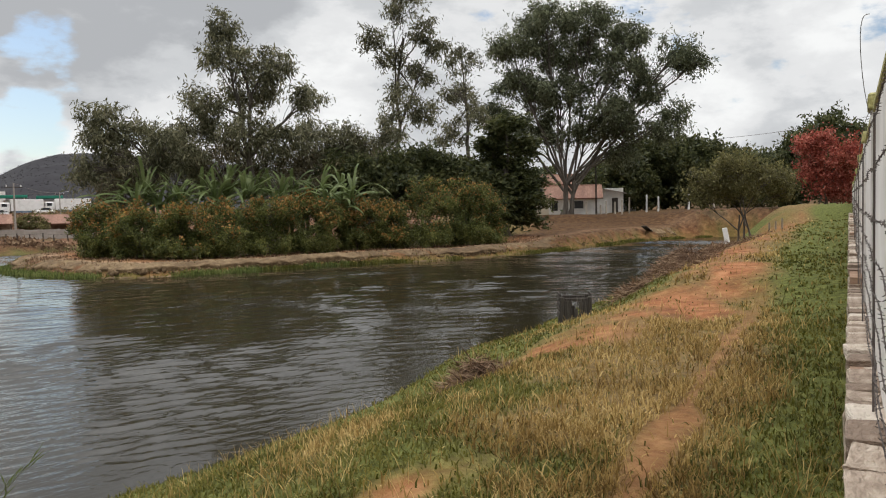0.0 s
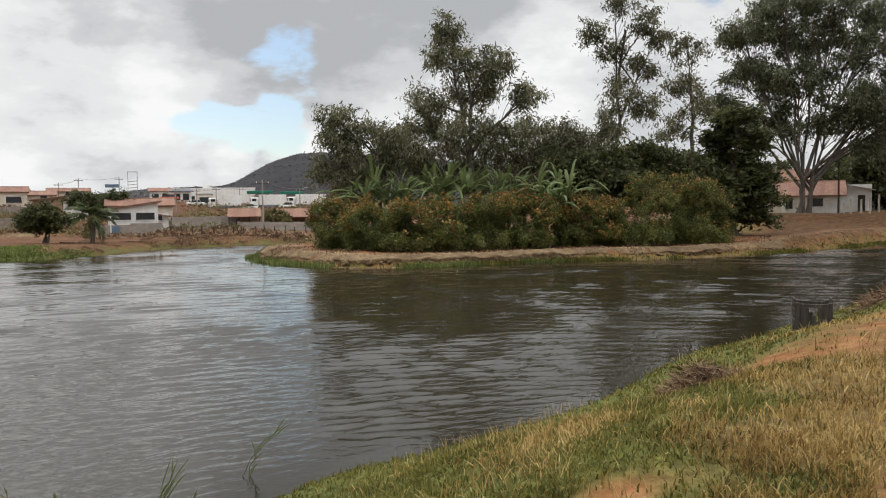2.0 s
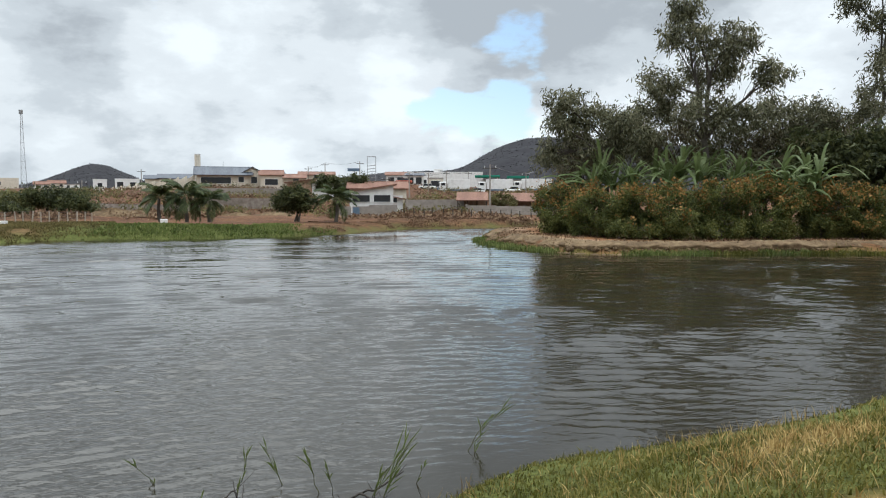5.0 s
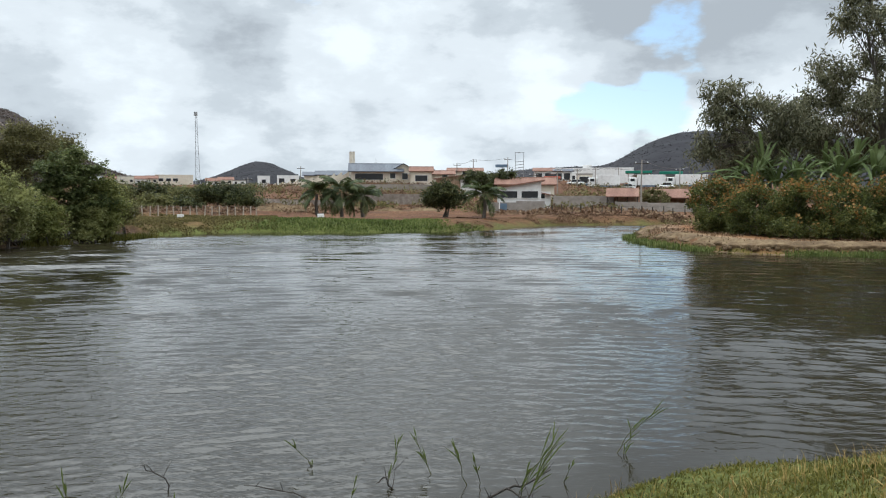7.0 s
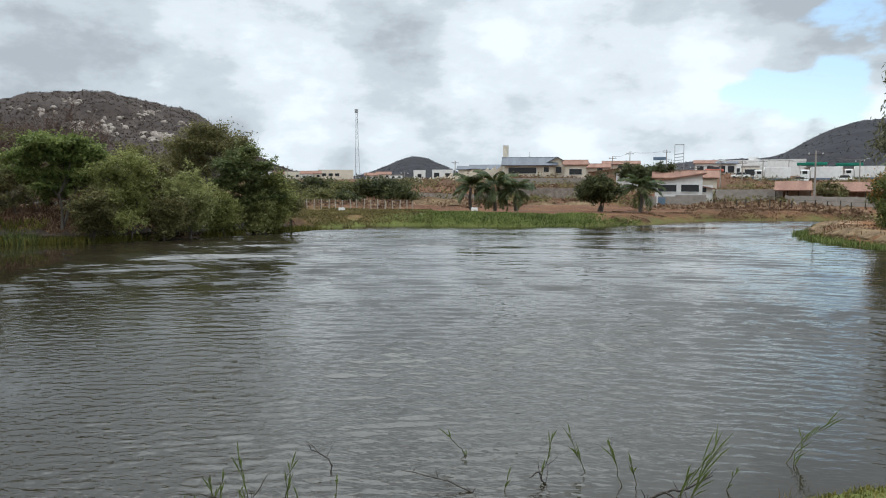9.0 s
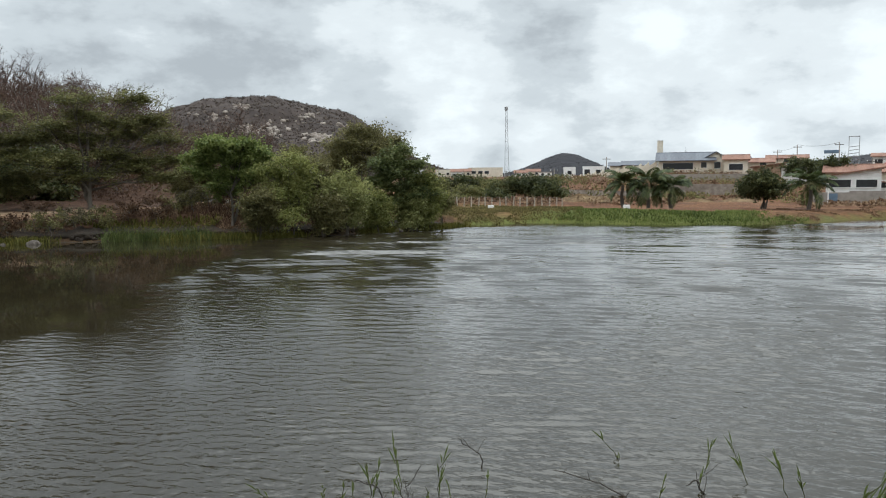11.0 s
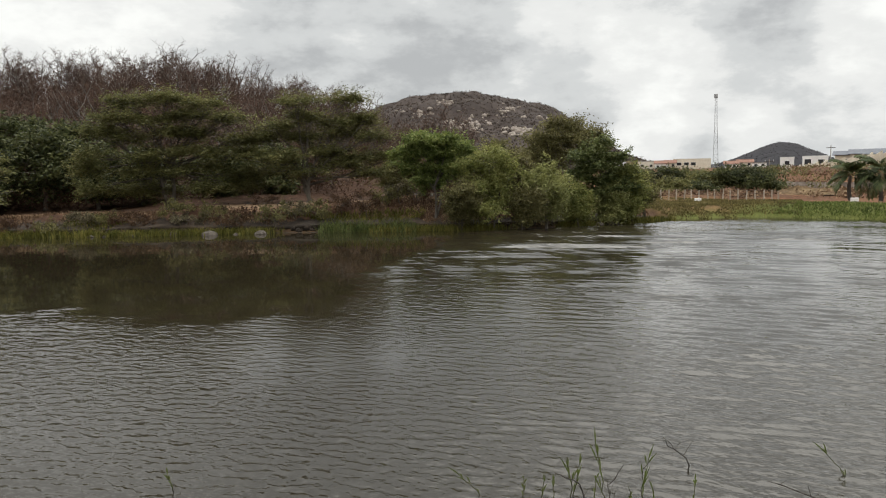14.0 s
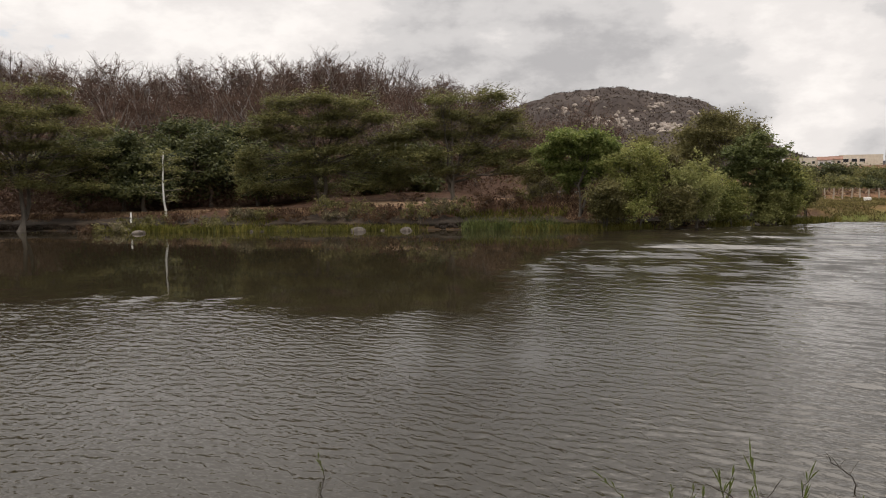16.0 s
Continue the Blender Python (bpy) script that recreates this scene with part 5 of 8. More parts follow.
def coconut(name, az, dist, top_el, seed):
    rng = np.random.default_rng(seed)
    x, y = at(az, dist)
    z0 = ground_z(x, y)
    h = el(dist, top_el) - z0
    th = h * 0.5
    root = thing(name, pose(x, y, z0), "young coconut palm with arching fronds", "palm tree", "palms on the far shore")
    v, f = tubes([limb(rng, (0, 0, -0.2), (rng.normal() * 0.2, 0, th), 0.2, 0.13, 0, 6)], 8)
    part("trunk", fast_mesh("trunk", v, f, M["bark"], True), None, root)
    for k in range(20):
        a = k * 2.399 + rng.normal() * 0.15
        up = rng.uniform(-0.5, 1.45)
        ln = h * rng.uniform(0.5, 0.62)
        t = np.linspace(0, 1, 10)
        out = ln * np.cumsum(np.cos(up - 1.5 * t)) / 10
        ht = th + ln * np.cumsum(np.sin(up - 1.5 * t)) / 10
        mid = np.stack([out * math.cos(a), out * math.sin(a), ht], 1)
        side = np.array([-math.sin(a), math.cos(a), 0])
        vs, fs = [], []
        n = 34
        for i in range(n):
            tt = 0.12 + 0.86 * i / n
            p = np.array([np.interp(tt, t, mid[:, c]) for c in range(3)])
            q = np.array([np.interp(min(1, tt + 0.06), t, mid[:, c]) for c in range(3)])
            l2 = 0.75 * math.sin(math.pi * (0.12 + 0.8 * tt)) * h / 5
            for s in (-1, 1):
                tip = p + side * s * l2 * 0.8 + (q - p) * 2 + np.array([0, 0, -l2 * rng.uniform(0.35, 0.7)])
                b0 = len(vs)
                vs += [p, (p + tip) / 2 + (q - p) * 0.4 + np.array([0, 0, 0.03]), tip, (p + tip) / 2 - (q - p) * 0.4]
                fs.append([b0, b0 + 1, b0 + 2, b0 + 3])
        frond = part("frond", fast_mesh("frond", vs, fs, M["palm_leaf"]), None, root)
        v, f = tubes([[(p, 0.035 * (1 - 0.8 * i / 10)) for i, p in enumerate(mid)]], 4)
        part("rib", fast_mesh("rib", v, f, M["palm_leaf"], True), None, frond)


for k, (a, dd, e) in enumerate([(9.05, 78, 1.6), (7.4, 77, 1.95), (5.85, 77, 1.3), (-2.95, 78, 1.65)]):
    coconut("coconut_palm", a, dd, e, 400 + k)
seen_tree("mango_tree", -0.3, 77, "round dense dark green mango tree", [(-0.1, 0.4, 0.95, 0.5, 22), (0.8, -0.2, 0.75, 0.45, 16), (-0.9, -0.2, 0.75, 0.45, 16), (0, -0.3, 1.1, 0.5, 20)],
          -0.7, 0.22, M["dark_leaf"], M["bark"], 170, leaf_size=0.26, per_clump=190, clump_r=0.8, droop=0.15, stems=3)
for k, (a, dd, e, w) in enumerate([(-2.4, 132, 1.7, 0.8), (-4.5, 128, 1.6, 0.75), (-3.6, 136, 1.5, 0.6)]):
    seen_tree("garden_tree", a, dd, "dark green garden tree behind the houses", [(a, e - 0.35, w, 0.35, 16), (a + w * 0.6, e - 0.7, w * 0.7, 0.4, 12), (a - w * 0.6, e - 0.7, w * 0.7, 0.4, 12)],
              0.4, 0.25, M["dark_leaf"], M["bark"], 180 + k, leaf_size=0.4, per_clump=130, clump_r=1.0, droop=0.1)
seen_tree("garden_tree", -15.1, 106, "small grey-green tree by the shed", [(-15.0, 0.0, 0.7, 0.4, 14), (-15.6, -0.4, 0.6, 0.4, 12), (-14.5, -0.4, 0.5, 0.4, 10)], -0.7, 0.12, M["olive_leaf"], M["bark"], 186, leaf_size=0.3, per_clump=100, clump_r=0.6, droop=0.1)

# acacias on the western shore
ACA = dict(leaf_size=0.17, per_clump=300, clump_r=1.2, droop=0.0, slim=0.42, flat=0.8, sag=0.05)


def tiers(a, w, top, bottom, rows, seed):
    """Level tiers of feathery foliage in a dome: bearing, half width, top and bottom sight angles."""
    rng = np.random.default_rng(seed)
    out = []
    for i in range(rows):
        f = i / (rows - 1)
        half = w * math.sqrt(1 - 0.74 * (1 - f) ** 2) * (1 if f < 0.8 else 0.86)
        n = max(1, int(half * 2 / 2.3 + 0.5))
        for k in range(n):
            off = 0 if n == 1 else (k / (n - 1) * 2 - 1) * (half - 0.9)
            out.append((a + off + rng.normal() * 0.35, top + (bottom - top) * f + rng.normal() * 0.22 - 0.25 * abs(off) / w, rng.uniform(1.1, 1.6), rng.uniform(0.16, 0.3), int(rng.uniform(10, 15))))
    return out


seen_tree("acacia_tree", 55.6, 54, "wide dome-shaped acacia with feathery layered foliage", tiers(55.8, 6.4, 5.9, -0.2, 6, 5), 1.4, 0.26, M["acacia_leaf"], M["bark"], 200, stems=2, **ACA)
seen_tree("acacia_tree", 46.5, 53, "wide umbrella-shaped acacia above the shore path", tiers(45.4, 5.4, 5.6, 1.0, 5, 6), 0.6, 0.24, M["acacia_leaf"], M["bark"], 201, stems=2, **ACA)
seen_tree("acacia_tree", 75.4, 57.5, "wide umbrella-shaped acacia with drooping edges", tiers(75.6, 5.6, 6.0, 0.3, 6, 7), 1.4, 0.26, M["acacia_leaf"], M["bark"], 202, stems=2, **ACA)
for k, (a, dd, e) in enumerate([(63.6, 61, 3.4), (66.6, 63, 3.2), (69.4, 61, 3.4), (61.6, 66, 4.0), (65.0, 66, 4.4), (60.4, 60, 2.4), (71.8, 62, 3.2), (57.6, 61, 2.4), (52.4, 60, 2.4), (68.0, 60, 2.0), (49.0, 61, 2.6)]):
    seen_tree("shade_tree", a, dd, "dark tree in the shadow of the hillside", [(a, e - 0.6, 1.4, 0.45, 14), (a + 1.2, e - 1.5, 1.3, 0.5, 12), (a - 1.2, e - 1.4, 1.3, 0.5, 12), (a, e - 2.4, 1.7, 0.6, 14), (a, -0.3, 1.6, 0.55, 14)], 0.4, 0.18, M["dark_leaf"], M["bark"], 210 + k,
              leaf_size=0.32, per_clump=130, clump_r=1.3, droop=0.1, flat=0.5, group="shore trees")
# bushes along the western shore
SHRUBS = [(33.4, 47.5, 2.3, 1.9, "shore_leaf"), (31.2, 51.5, 1.9, 1.3, "olive_leaf"), (29.2, 48.6, 1.1, 1.35, "pale_leaf"), (30.6, 47.6, -0.9, 0.9, "olive_leaf"), (35.3, 46.6, -0.4, 1.1, "olive_leaf"), (27.0, 50.8, -0.6, 0.9, "shore_leaf"),
          (23.4, 53.8, 0.9, 1.0, "shore_leaf"), (24.6, 52.8, -0.4, 0.8, "pale_leaf"), (22.4, 56.0, -1.2, 0.45, "olive_leaf"), (29.0, 60, 3.2, 1.8, "olive_leaf"), (36.4, 62, 3.0, 1.8, "olive_leaf"), (33.0, 60, 2.8, 1.8, "olive_leaf"), (39.8, 58, 1.8, 1.3, "olive_leaf")]
for k, (a, dd, e, w, lm) in enumerate(SHRUBS):
    low = -2.9 if dd < 55 else -1.2
    span = e - low
    spots = [(a, e - 0.14 * span, w * 0.6, span * 0.13, 14), (a + w * 0.55, e - 0.3 * span, w * 0.5, span * 0.14, 12), (a - w * 0.55, e - 0.33 * span, w * 0.5, span * 0.14, 12), (a - w * 0.2, e - 0.5 * span, w * 0.7, span * 0.14, 14), (a + w * 0.45, e - 0.62 * span, w * 0.55, span * 0.13, 12), (a - w * 0.45, e - 0.7 * span, w * 0.5, span * 0.13, 12), (a, e - 0.86 * span, w * 0.7, span * 0.1, 12)]
    seen_tree("shore_bush", a, dd, {"pale_leaf": "yellow-green feathery bush at the water's edge", "olive_leaf": "olive-brown dry bush on the western bank"}.get(lm, "green spreading bush at the water's edge"), spots, (e + low) / 2, 0.1, M[lm], M["bark"], 220 + k,
              leaf_size=0.17, per_clump=190, clump_r=0.85, droop=0.12, stems=3, category="shrub", group="shore bushes", flat=0.35)
# trees standing over the bushes
seen_tree("shore_tree", 37.2, 49, "bright green broadleaved tree leaning over the bank", [(38.2, 2.9, 1.1, 0.35, 16), (36.6, 3.1, 1.0, 0.3, 14), (39.4, 2.0, 0.9, 0.35, 14), (37.4, 2.1, 1.3, 0.35, 18), (35.6, 2.2, 0.9, 0.35, 14), (38.6, 1.0, 1.2, 0.35, 16), (36.4, 1.1, 1.2, 0.35, 16), (37.6, 0.1, 1.3, 0.35, 14), (35.4, 0.9, 0.8, 0.4, 10)],
          -0.4, 0.15, M["fresh_leaf"], M["bark"], 260, leaf_size=0.22, per_clump=190, clump_r=0.8, droop=0.15, flat=0.4, stems=2)
seen_tree("shore_tree", 27.6, 56, "rounded olive-brown tree behind the shore bushes", [(27.8, 3.8, 1.3, 0.4, 20), (26.2, 3.2, 1.1, 0.4, 16), (29.4, 2.9, 1.2, 0.4, 18), (27.4, 2.7, 1.5, 0.45, 20), (25.4, 2.3, 1.0, 0.4, 14), (30.0, 1.9, 1.1, 0.45, 14), (28.2, 1.6, 1.5, 0.5, 18)],
          0.4, 0.17, M["olive_leaf"], M["bark"], 261, leaf_size=0.17, per_clump=220, clump_r=1.0, droop=0.1, flat=0.3, stems=3)
seen_tree("shore_tree", 25.2, 53.4, "dark green tree with level layered branches", [(25.6, 2.5, 1.0, 0.2, 14), (26.4, 1.7, 1.1, 0.2, 14), (24.6, 1.6, 1.1, 0.2, 14), (25.4, 0.9, 1.6, 0.22, 18), (23.7, 0.5, 1.0, 0.22, 12), (26.6, 0.3, 1.1, 0.22, 14), (25.0, -0.1, 1.5, 0.22, 16), (23.8, -0.7, 0.9, 0.25, 12), (26.0, -0.9, 1.2, 0.25, 14)],
          0.8, 0.15, M["shade_leaf"], M["bark"], 262, leaf_size=0.2, per_clump=210, clump_r=0.85, droop=0.0, flat=0.65, stems=2)
# thickets behind the fence on the far shore
for k, (a, dd, e, w) in enumerate([(23.0, 98, 0.45, 1.2), (21.2, 102, 0.7, 1.3), (19.3, 104, 0.5, 1.2), (17.7, 98, 0.5, 1.5), (16.1, 96, 0.65, 1.6), (14.5, 94, 0.1, 1.0), (20.3, 92, -0.2, 1.1), (18.5, 92, -0.35, 1.0)]):
    seen_tree("thorn_bush", a, dd, "low green thorn bush behind the fence", [(a, e - 0.3, w * 0.8, 0.3, 16), (a + w * 0.5, e - 0.6, w * 0.6, 0.35, 12), (a - w * 0.5, e - 0.6, w * 0.6, 0.35, 12), (a, e - 0.9, w, 0.35, 14)], -0.5, 0.08, M["dark_leaf"] if k % 3 else M["acacia_leaf"], M["bark"], 240 + k,
              leaf_size=0.3, per_clump=140, clump_r=1.1, droop=0.1, flat=0.3, stems=3, category="shrub", group="thicket behind the fence")


# leafless woodland on the hillside
def bare_tree_meshes(seed, h):
    rng = np.random.default_rng(seed)
    trunks, twigs = [], []
    n = rng.integers(1, 4)
    for s in range(n):
        end = np.array([rng.normal() * 0.6, rng.normal() * 0.6, h * rng.uniform(0.38, 0.55)])
        path = limb(rng, (0, 0, -0.3), end, 0.11, 0.06, 0, 6)
        trunks.append(path)
        for b in range(8):
            st = path[rng.integers(2, 6)][0]
            a = rng.uniform(0, 6.28)
            rr = h * rng.uniform(0.1, 0.3)
            e1 = st + np.array([math.cos(a) * rr, math.sin(a) * rr, h * rng.uniform(0.18, 0.4)])
            e1[2] = min(e1[2], h * (0.96 - 0.5 * (rr / h) ** 1.2) * rng.uniform(0.9, 1.0))
            p1 = limb(rng, st, e1, 0.05, 0.022, -0.08, 5)
            trunks.append(p1)
            for c in range(8):
                s2 = p1[rng.integers(1, 5)][0]
                e2 = s2 + rng.normal(size=3) * np.array([0.075, 0.075, 0.03]) * h + np.array([0, 0, h * 0.06])
                p2 = limb(rng, s2, e2, 0.019, 0.010, -0.05, 4)
                twigs.append(p2)
                for d in range(4):
                    s3 = p2[rng.integers(1, 4)][0]
                    twigs.append(limb(rng, s3, s3 + rng.normal(size=3) * 0.032 * h + np.array([0, 0, 0.03 * h]), 0.010, 0.006, 0, 3))
    v, f = tubes(trunks, 5)
    v2, f2 = tubes(twigs, 3)
    return fast_mesh("trunk", v, f, M["pale_bark"], True), fast_mesh("twigs", v2, f2, M["brown_twig"], True)


def build_woodland():
    rng = np.random.default_rng(12)
    protos = []
    for k in range(7):
        t, w = bare_tree_meshes(500 + k, 6.5)
        root = thing("bare_tree", pose(0, 0, 0), "leafless grey-brown tree on the dry hillside", "tree", "leafless woodland")
        tr = part("trunk", t, None, root)
        tagged(part("branchwork", w, None, tr), kind="stuff")
        protos.append(root)
    spots = []
    tries = 0
    while len(spots) < 290 and tries < 6000:
        tries += 1
        a = rng.uniform(35, 86)
        dd = rng.choice([rng.uniform(66, 95), rng.uniform(95, 126), rng.uniform(114, 128), rng.uniform(114, 128)])
        if a < 44 and dd < 85:
            continue
        x, y = at(a, dd)
        if all((x - q[0]) ** 2 + (y - q[1]) ** 2 > 6 for q in spots):
            spots.append((x, y))
    zs = ground_height(np.array([p[0] for p in spots]), np.array([p[1] for p in spots]))
    for i, ((x, y), z) in enumerate(zip(spots, zs)):
        s = rng.uniform(0.85, 1.3)
        m = pose(x, y, z, rng.normal() * 3, rng.normal() * 3, rng.uniform(0, 360))
        src = protos[i % 7]
        if i < 7:
            src.matrix_world = m
            src.scale = (s, s, s)
        else:
            copy_thing(src, m).scale = (s, s, s * rng.uniform(0.9, 1.15))
    # dry undergrowth that fills the slope between the trunks
    n = 7400
    a, dd = rng.uniform(34, 88, n), rng.uniform(60, 128, n)
    x, y = -dd * np.sin(np.radians(a)), dd * np.cos(np.radians(a))
    ok = (a > 44) | (dd > 80)
    x, y = x[ok], y[ok]
    z = ground_height(x, y)
    pts = np.repeat(np.stack([x, y, z], 1), 42, 0)
    h = np.repeat(rng.uniform(1.2, 4.6, len(x)), 42)
    q = rng.normal(size=pts.shape) * np.array([0.8, 0.8, 0])
    q[:, 2] = rng.random(len(pts)) * h
    v, f = leaves(rng, pts + q, 0.6, -0.08, 0.07)
    tagged(new("dry_undergrowth", fast_mesh("dry_undergrowth", v, f, M["brown_twig"])), "tangle of dry leafless brush on the hillside", "brush", kind="stuff")
    n = 700
    a, dd = rng.uniform(36, 88, n), rng.uniform(60, 115, n)
    x, y = -dd * np.sin(np.radians(a)), dd * np.cos(np.radians(a))
    z = ground_height(x, y)
    pts = np.repeat(np.stack([x, y, z + 1.0], 1), 60, 0) + rng.normal(size=(n * 60, 3)) * np.array([0.9, 0.9, 0.6])
    v, f = leaves(rng, pts, 0.26, 0.1, 0.5)
    tagged(new("rusty_undergrowth", fast_mesh("rusty_undergrowth", v, f, M["rust_leaf"])), "withered reddish-brown bushes under the bare trees", "brush", kind="stuff")


build_woodland()


# scattered brush on the slopes behind the far shore
def build_slope_brush():
    rng = np.random.default_rng(29)
    for name, mat, n, az, dist, size, label in (("slope_brush", M["olive_leaf"], 420, (-19, 25), (100, 200), 0.4, "scattered low olive brush on the town slopes"), ("slope_thicket", M["dark_leaf"], 420, (13, 25), (96, 170), 0.45, "dark green thicket below the far houses"), ("slope_weeds", M["straw"], 1500, (-19, 25), (84, 240), 0.4, "dead brown weeds on the town slopes")):
        a = rng.uniform(*az, n)
        d = np.exp(rng.uniform(math.log(dist[0]), math.log(dist[1]), n))
        x, y = -d * np.sin(np.radians(a)), d * np.cos(np.radians(a))
        ok = wavy(x, y, 16, 74) > -0.2
        x, y, d = x[ok], y[ok], d[ok]
        z = ground_height(x, y)
        s = np.repeat(np.clip(d / 110, 0.8, 1.2), 40)[:, None]
        pts = np.repeat(np.stack([x, y, z], 1), 40, 0) + rng.normal(size=(len(x) * 40, 3)) * np.array([0.7, 0.7, 0.0]) * s
        pts[:, 2] += rng.random(len(pts)) * (0.9 if name != "slope_weeds" else 0.35) * s[:, 0]
        v, f = leaves(rng, pts, size, 0, 0.5)
        tagged(new(name, fast_mesh(name, v, f, mat)), label, "brush", kind="stuff")


build_slope_brush()

# ---- the town across the pond ----


def opening(root, name, x, z, w, h, y, frame_mat, pane_mat, sill=True):
    """A window or door in the front wall (the wall's face at y): a frame that stands proud, with its dark pane set in."""
    bm = bmesh.new()
    t = 0.07
    for c, s in (((x - w / 2 - t / 2, y - 0.02, z), (t, 0.12, h + 2 * t)), ((x + w / 2 + t / 2, y - 0.02, z), (t, 0.12, h + 2 * t)), ((x, y - 0.02, z + h / 2 + t / 2), (w, 0.12, t)), ((x, y - 0.03, z - h / 2 - t / 2), (w, 0.16, t))):
        box(bm, c, s)
    fr = part(name, bm, frame_mat, root)
    part("pane" if name == "window" else "leaf", one(box, (x, y - 0.012, z), (w, 0.03, h)), pane_mat, fr)


def building(name, label, az, dist, w, d, h, wall="white_paint", roof="tile", kind="gable", rise=0.9, over=0.45, wins=(), doors=(), turn=0.0, z=None, category="house", group=""):
    """A building that fronts the pond; wins and doors are (across, middle height, width, height)."""
    x, y = at(az, dist)
    z = ground_z(x, y) if z is None else z
    root = thing(name, pose(x, y, z, 0, 0, az + turn), label, category, group)
    bm = bmesh.new()
    box(bm, (0, d / 2, h / 2 - 0.5), (w, d, h + 1.0))
    if kind == "gable":
        tri = [bm.verts.new(v) for v in ((-w / 2, 0, h), (-w / 2, d, h), (-w / 2, d / 2, h + rise), (w / 2, 0, h), (w / 2, d, h), (w / 2, d / 2, h + rise))]
        bm.faces.new((tri[0], tri[1], tri[2]))
        bm.faces.new((tri[3], tri[5], tri[4]))
    part("wall", bm, M[wall], root)
    bm = bmesh.new()
    if kind == "gable":
        ln = math.hypot(d / 2 + over, rise * (1 + 2 * over / d))
        ang = math.degrees(math.atan2(rise, d / 2))
        for s in (1, -1):
            c = Vector((0, d / 2 - s * (d / 4 + over / 2), h + rise / 2 - over * rise / d + 0.08))
            bmesh.ops.create_cube(bm, size=1, matrix=pose(*c, s * ang, 0, 0) @ Matrix.Diagonal((w + 2 * over, ln, 0.14, 1)))
        rod(bm, (-w / 2 - over, d / 2, h + rise + 0.12), (w / 2 + over, d / 2, h + rise + 0.12), 0.12)
    elif kind == "end_gable":
        ln = math.hypot(w / 2 + over, rise * (1 + 2 * over / w))
        ang = math.degrees(math.atan2(rise, w / 2))
        for s in (1, -1):
            bmesh.ops.create_cube(bm, size=1, matrix=pose(s * (w / 4 + over / 2), d / 2, h + rise / 2 - over * rise / w + 0.06, 0, s * ang, 0) @ Matrix.Diagonal((ln, d + 2 * over, 0.14, 1)))
    elif kind == "mono":
        ang = math.degrees(math.atan2(rise, d))
        bmesh.ops.create_cube(bm, size=1, matrix=pose(0, d / 2, h + rise / 2 + 0.06, ang, 0, 0) @ Matrix.Diagonal((w + 2 * over, math.hypot(d, rise) + 2 * over, 0.13, 1)))
    elif kind == "side":
        ang = math.degrees(math.atan2(rise, w))
        bmesh.ops.create_cube(bm, size=1, matrix=pose(0, d / 2, h + rise / 2 + 0.06, 0, -ang, 0) @ Matrix.Diagonal((math.hypot(w, rise) + 2 * over, d + 2 * over, 0.13, 1)))
    else:
        for c, s in (((0, 0.1, h + 0.15), (w + 0.1, 0.2, 0.5)), ((0, d - 0.1, h + 0.15), (w + 0.1, 0.2, 0.5)), ((-w / 2 + 0.1, d / 2, h + 0.15), (0.2, d - 0.4, 0.5)), ((w / 2 - 0.1, d / 2, h + 0.15), (0.2, d - 0.4, 0.5)), ((0, d / 2, h + 0.05), (w - 0.4, d - 0.4, 0.12))):
            box(bm, c, s)
    part("roof", bm, M[roof], root)
    if kind in ("end_gable", "side"):
        bm = bmesh.new()
        a = bm.verts.new((-w / 2, 0.02, h))
        b = bm.verts.new((w / 2, 0.02, h))
        c = bm.verts.new((0 if kind == "end_gable" else w / 2, 0.02, h + rise))
        back = [bm.verts.new((v.co.x, d - 0.02, v.co.z)) for v in (a, b, c)]
        bm.faces.new((a, b, c))
        bm.faces.new(back[::-1])
        bm.faces.new((b, back[1], back[2], c))
        part("gable", bm, M[wall], root)
    for q in wins:
        opening(root, "window", q[0], q[1], q[2], q[3], 0, M["white_paint"], M["dark_glass"])
    for q in doors:
        opening(root, "door", q[0], q[1], q[2], q[3], 0, M["white_paint"], M[q[4]] if len(q) > 4 else M["wood"])
    return root


def long_wall(name, label, az0, az1, dist0, dist1, h, mat, thick=0.2, piers=0, category="wall", cap=None, z=None, sink=0.4):
    """A free-standing wall between two bearings, with piers."""
    (x0, y0), (x1, y1) = at(az0, dist0), at(az1, dist1)
    root = thing(name, pose(0, 0, 0), label, category, kind="structure")
    n = max(2, int(math.hypot(x1 - x0, y1 - y0) / 3))
    ts = np.linspace(0, 1, n + 1)
    xs, ys = x0 + (x1 - x0) * ts, y0 + (y1 - y0) * ts
    zs = ground_height(xs, ys)
    turn = math.degrees(math.atan2(y1 - y0, x1 - x0))
    ln = math.hypot(x1 - x0, y1 - y0) / n
    for i in range(n):
        zz = (zs[i] + zs[i + 1]) / 2 if z is None else z
        c = ((xs[i] + xs[i + 1]) / 2, (ys[i] + ys[i + 1]) / 2, zz + h / 2 - sink / 2)
        part("wall_panel", one(box, c, (ln + 0.01, thick, h + sink), turn), M[mat], root)
        if piers and i % piers == 0:
            part("pier", one(box, (xs[i], ys[i], zz + h / 2 - sink / 2 + 0.05), (0.28, thick + 0.12, h + sink + 0.1), turn), M[cap or mat], root)
    return root


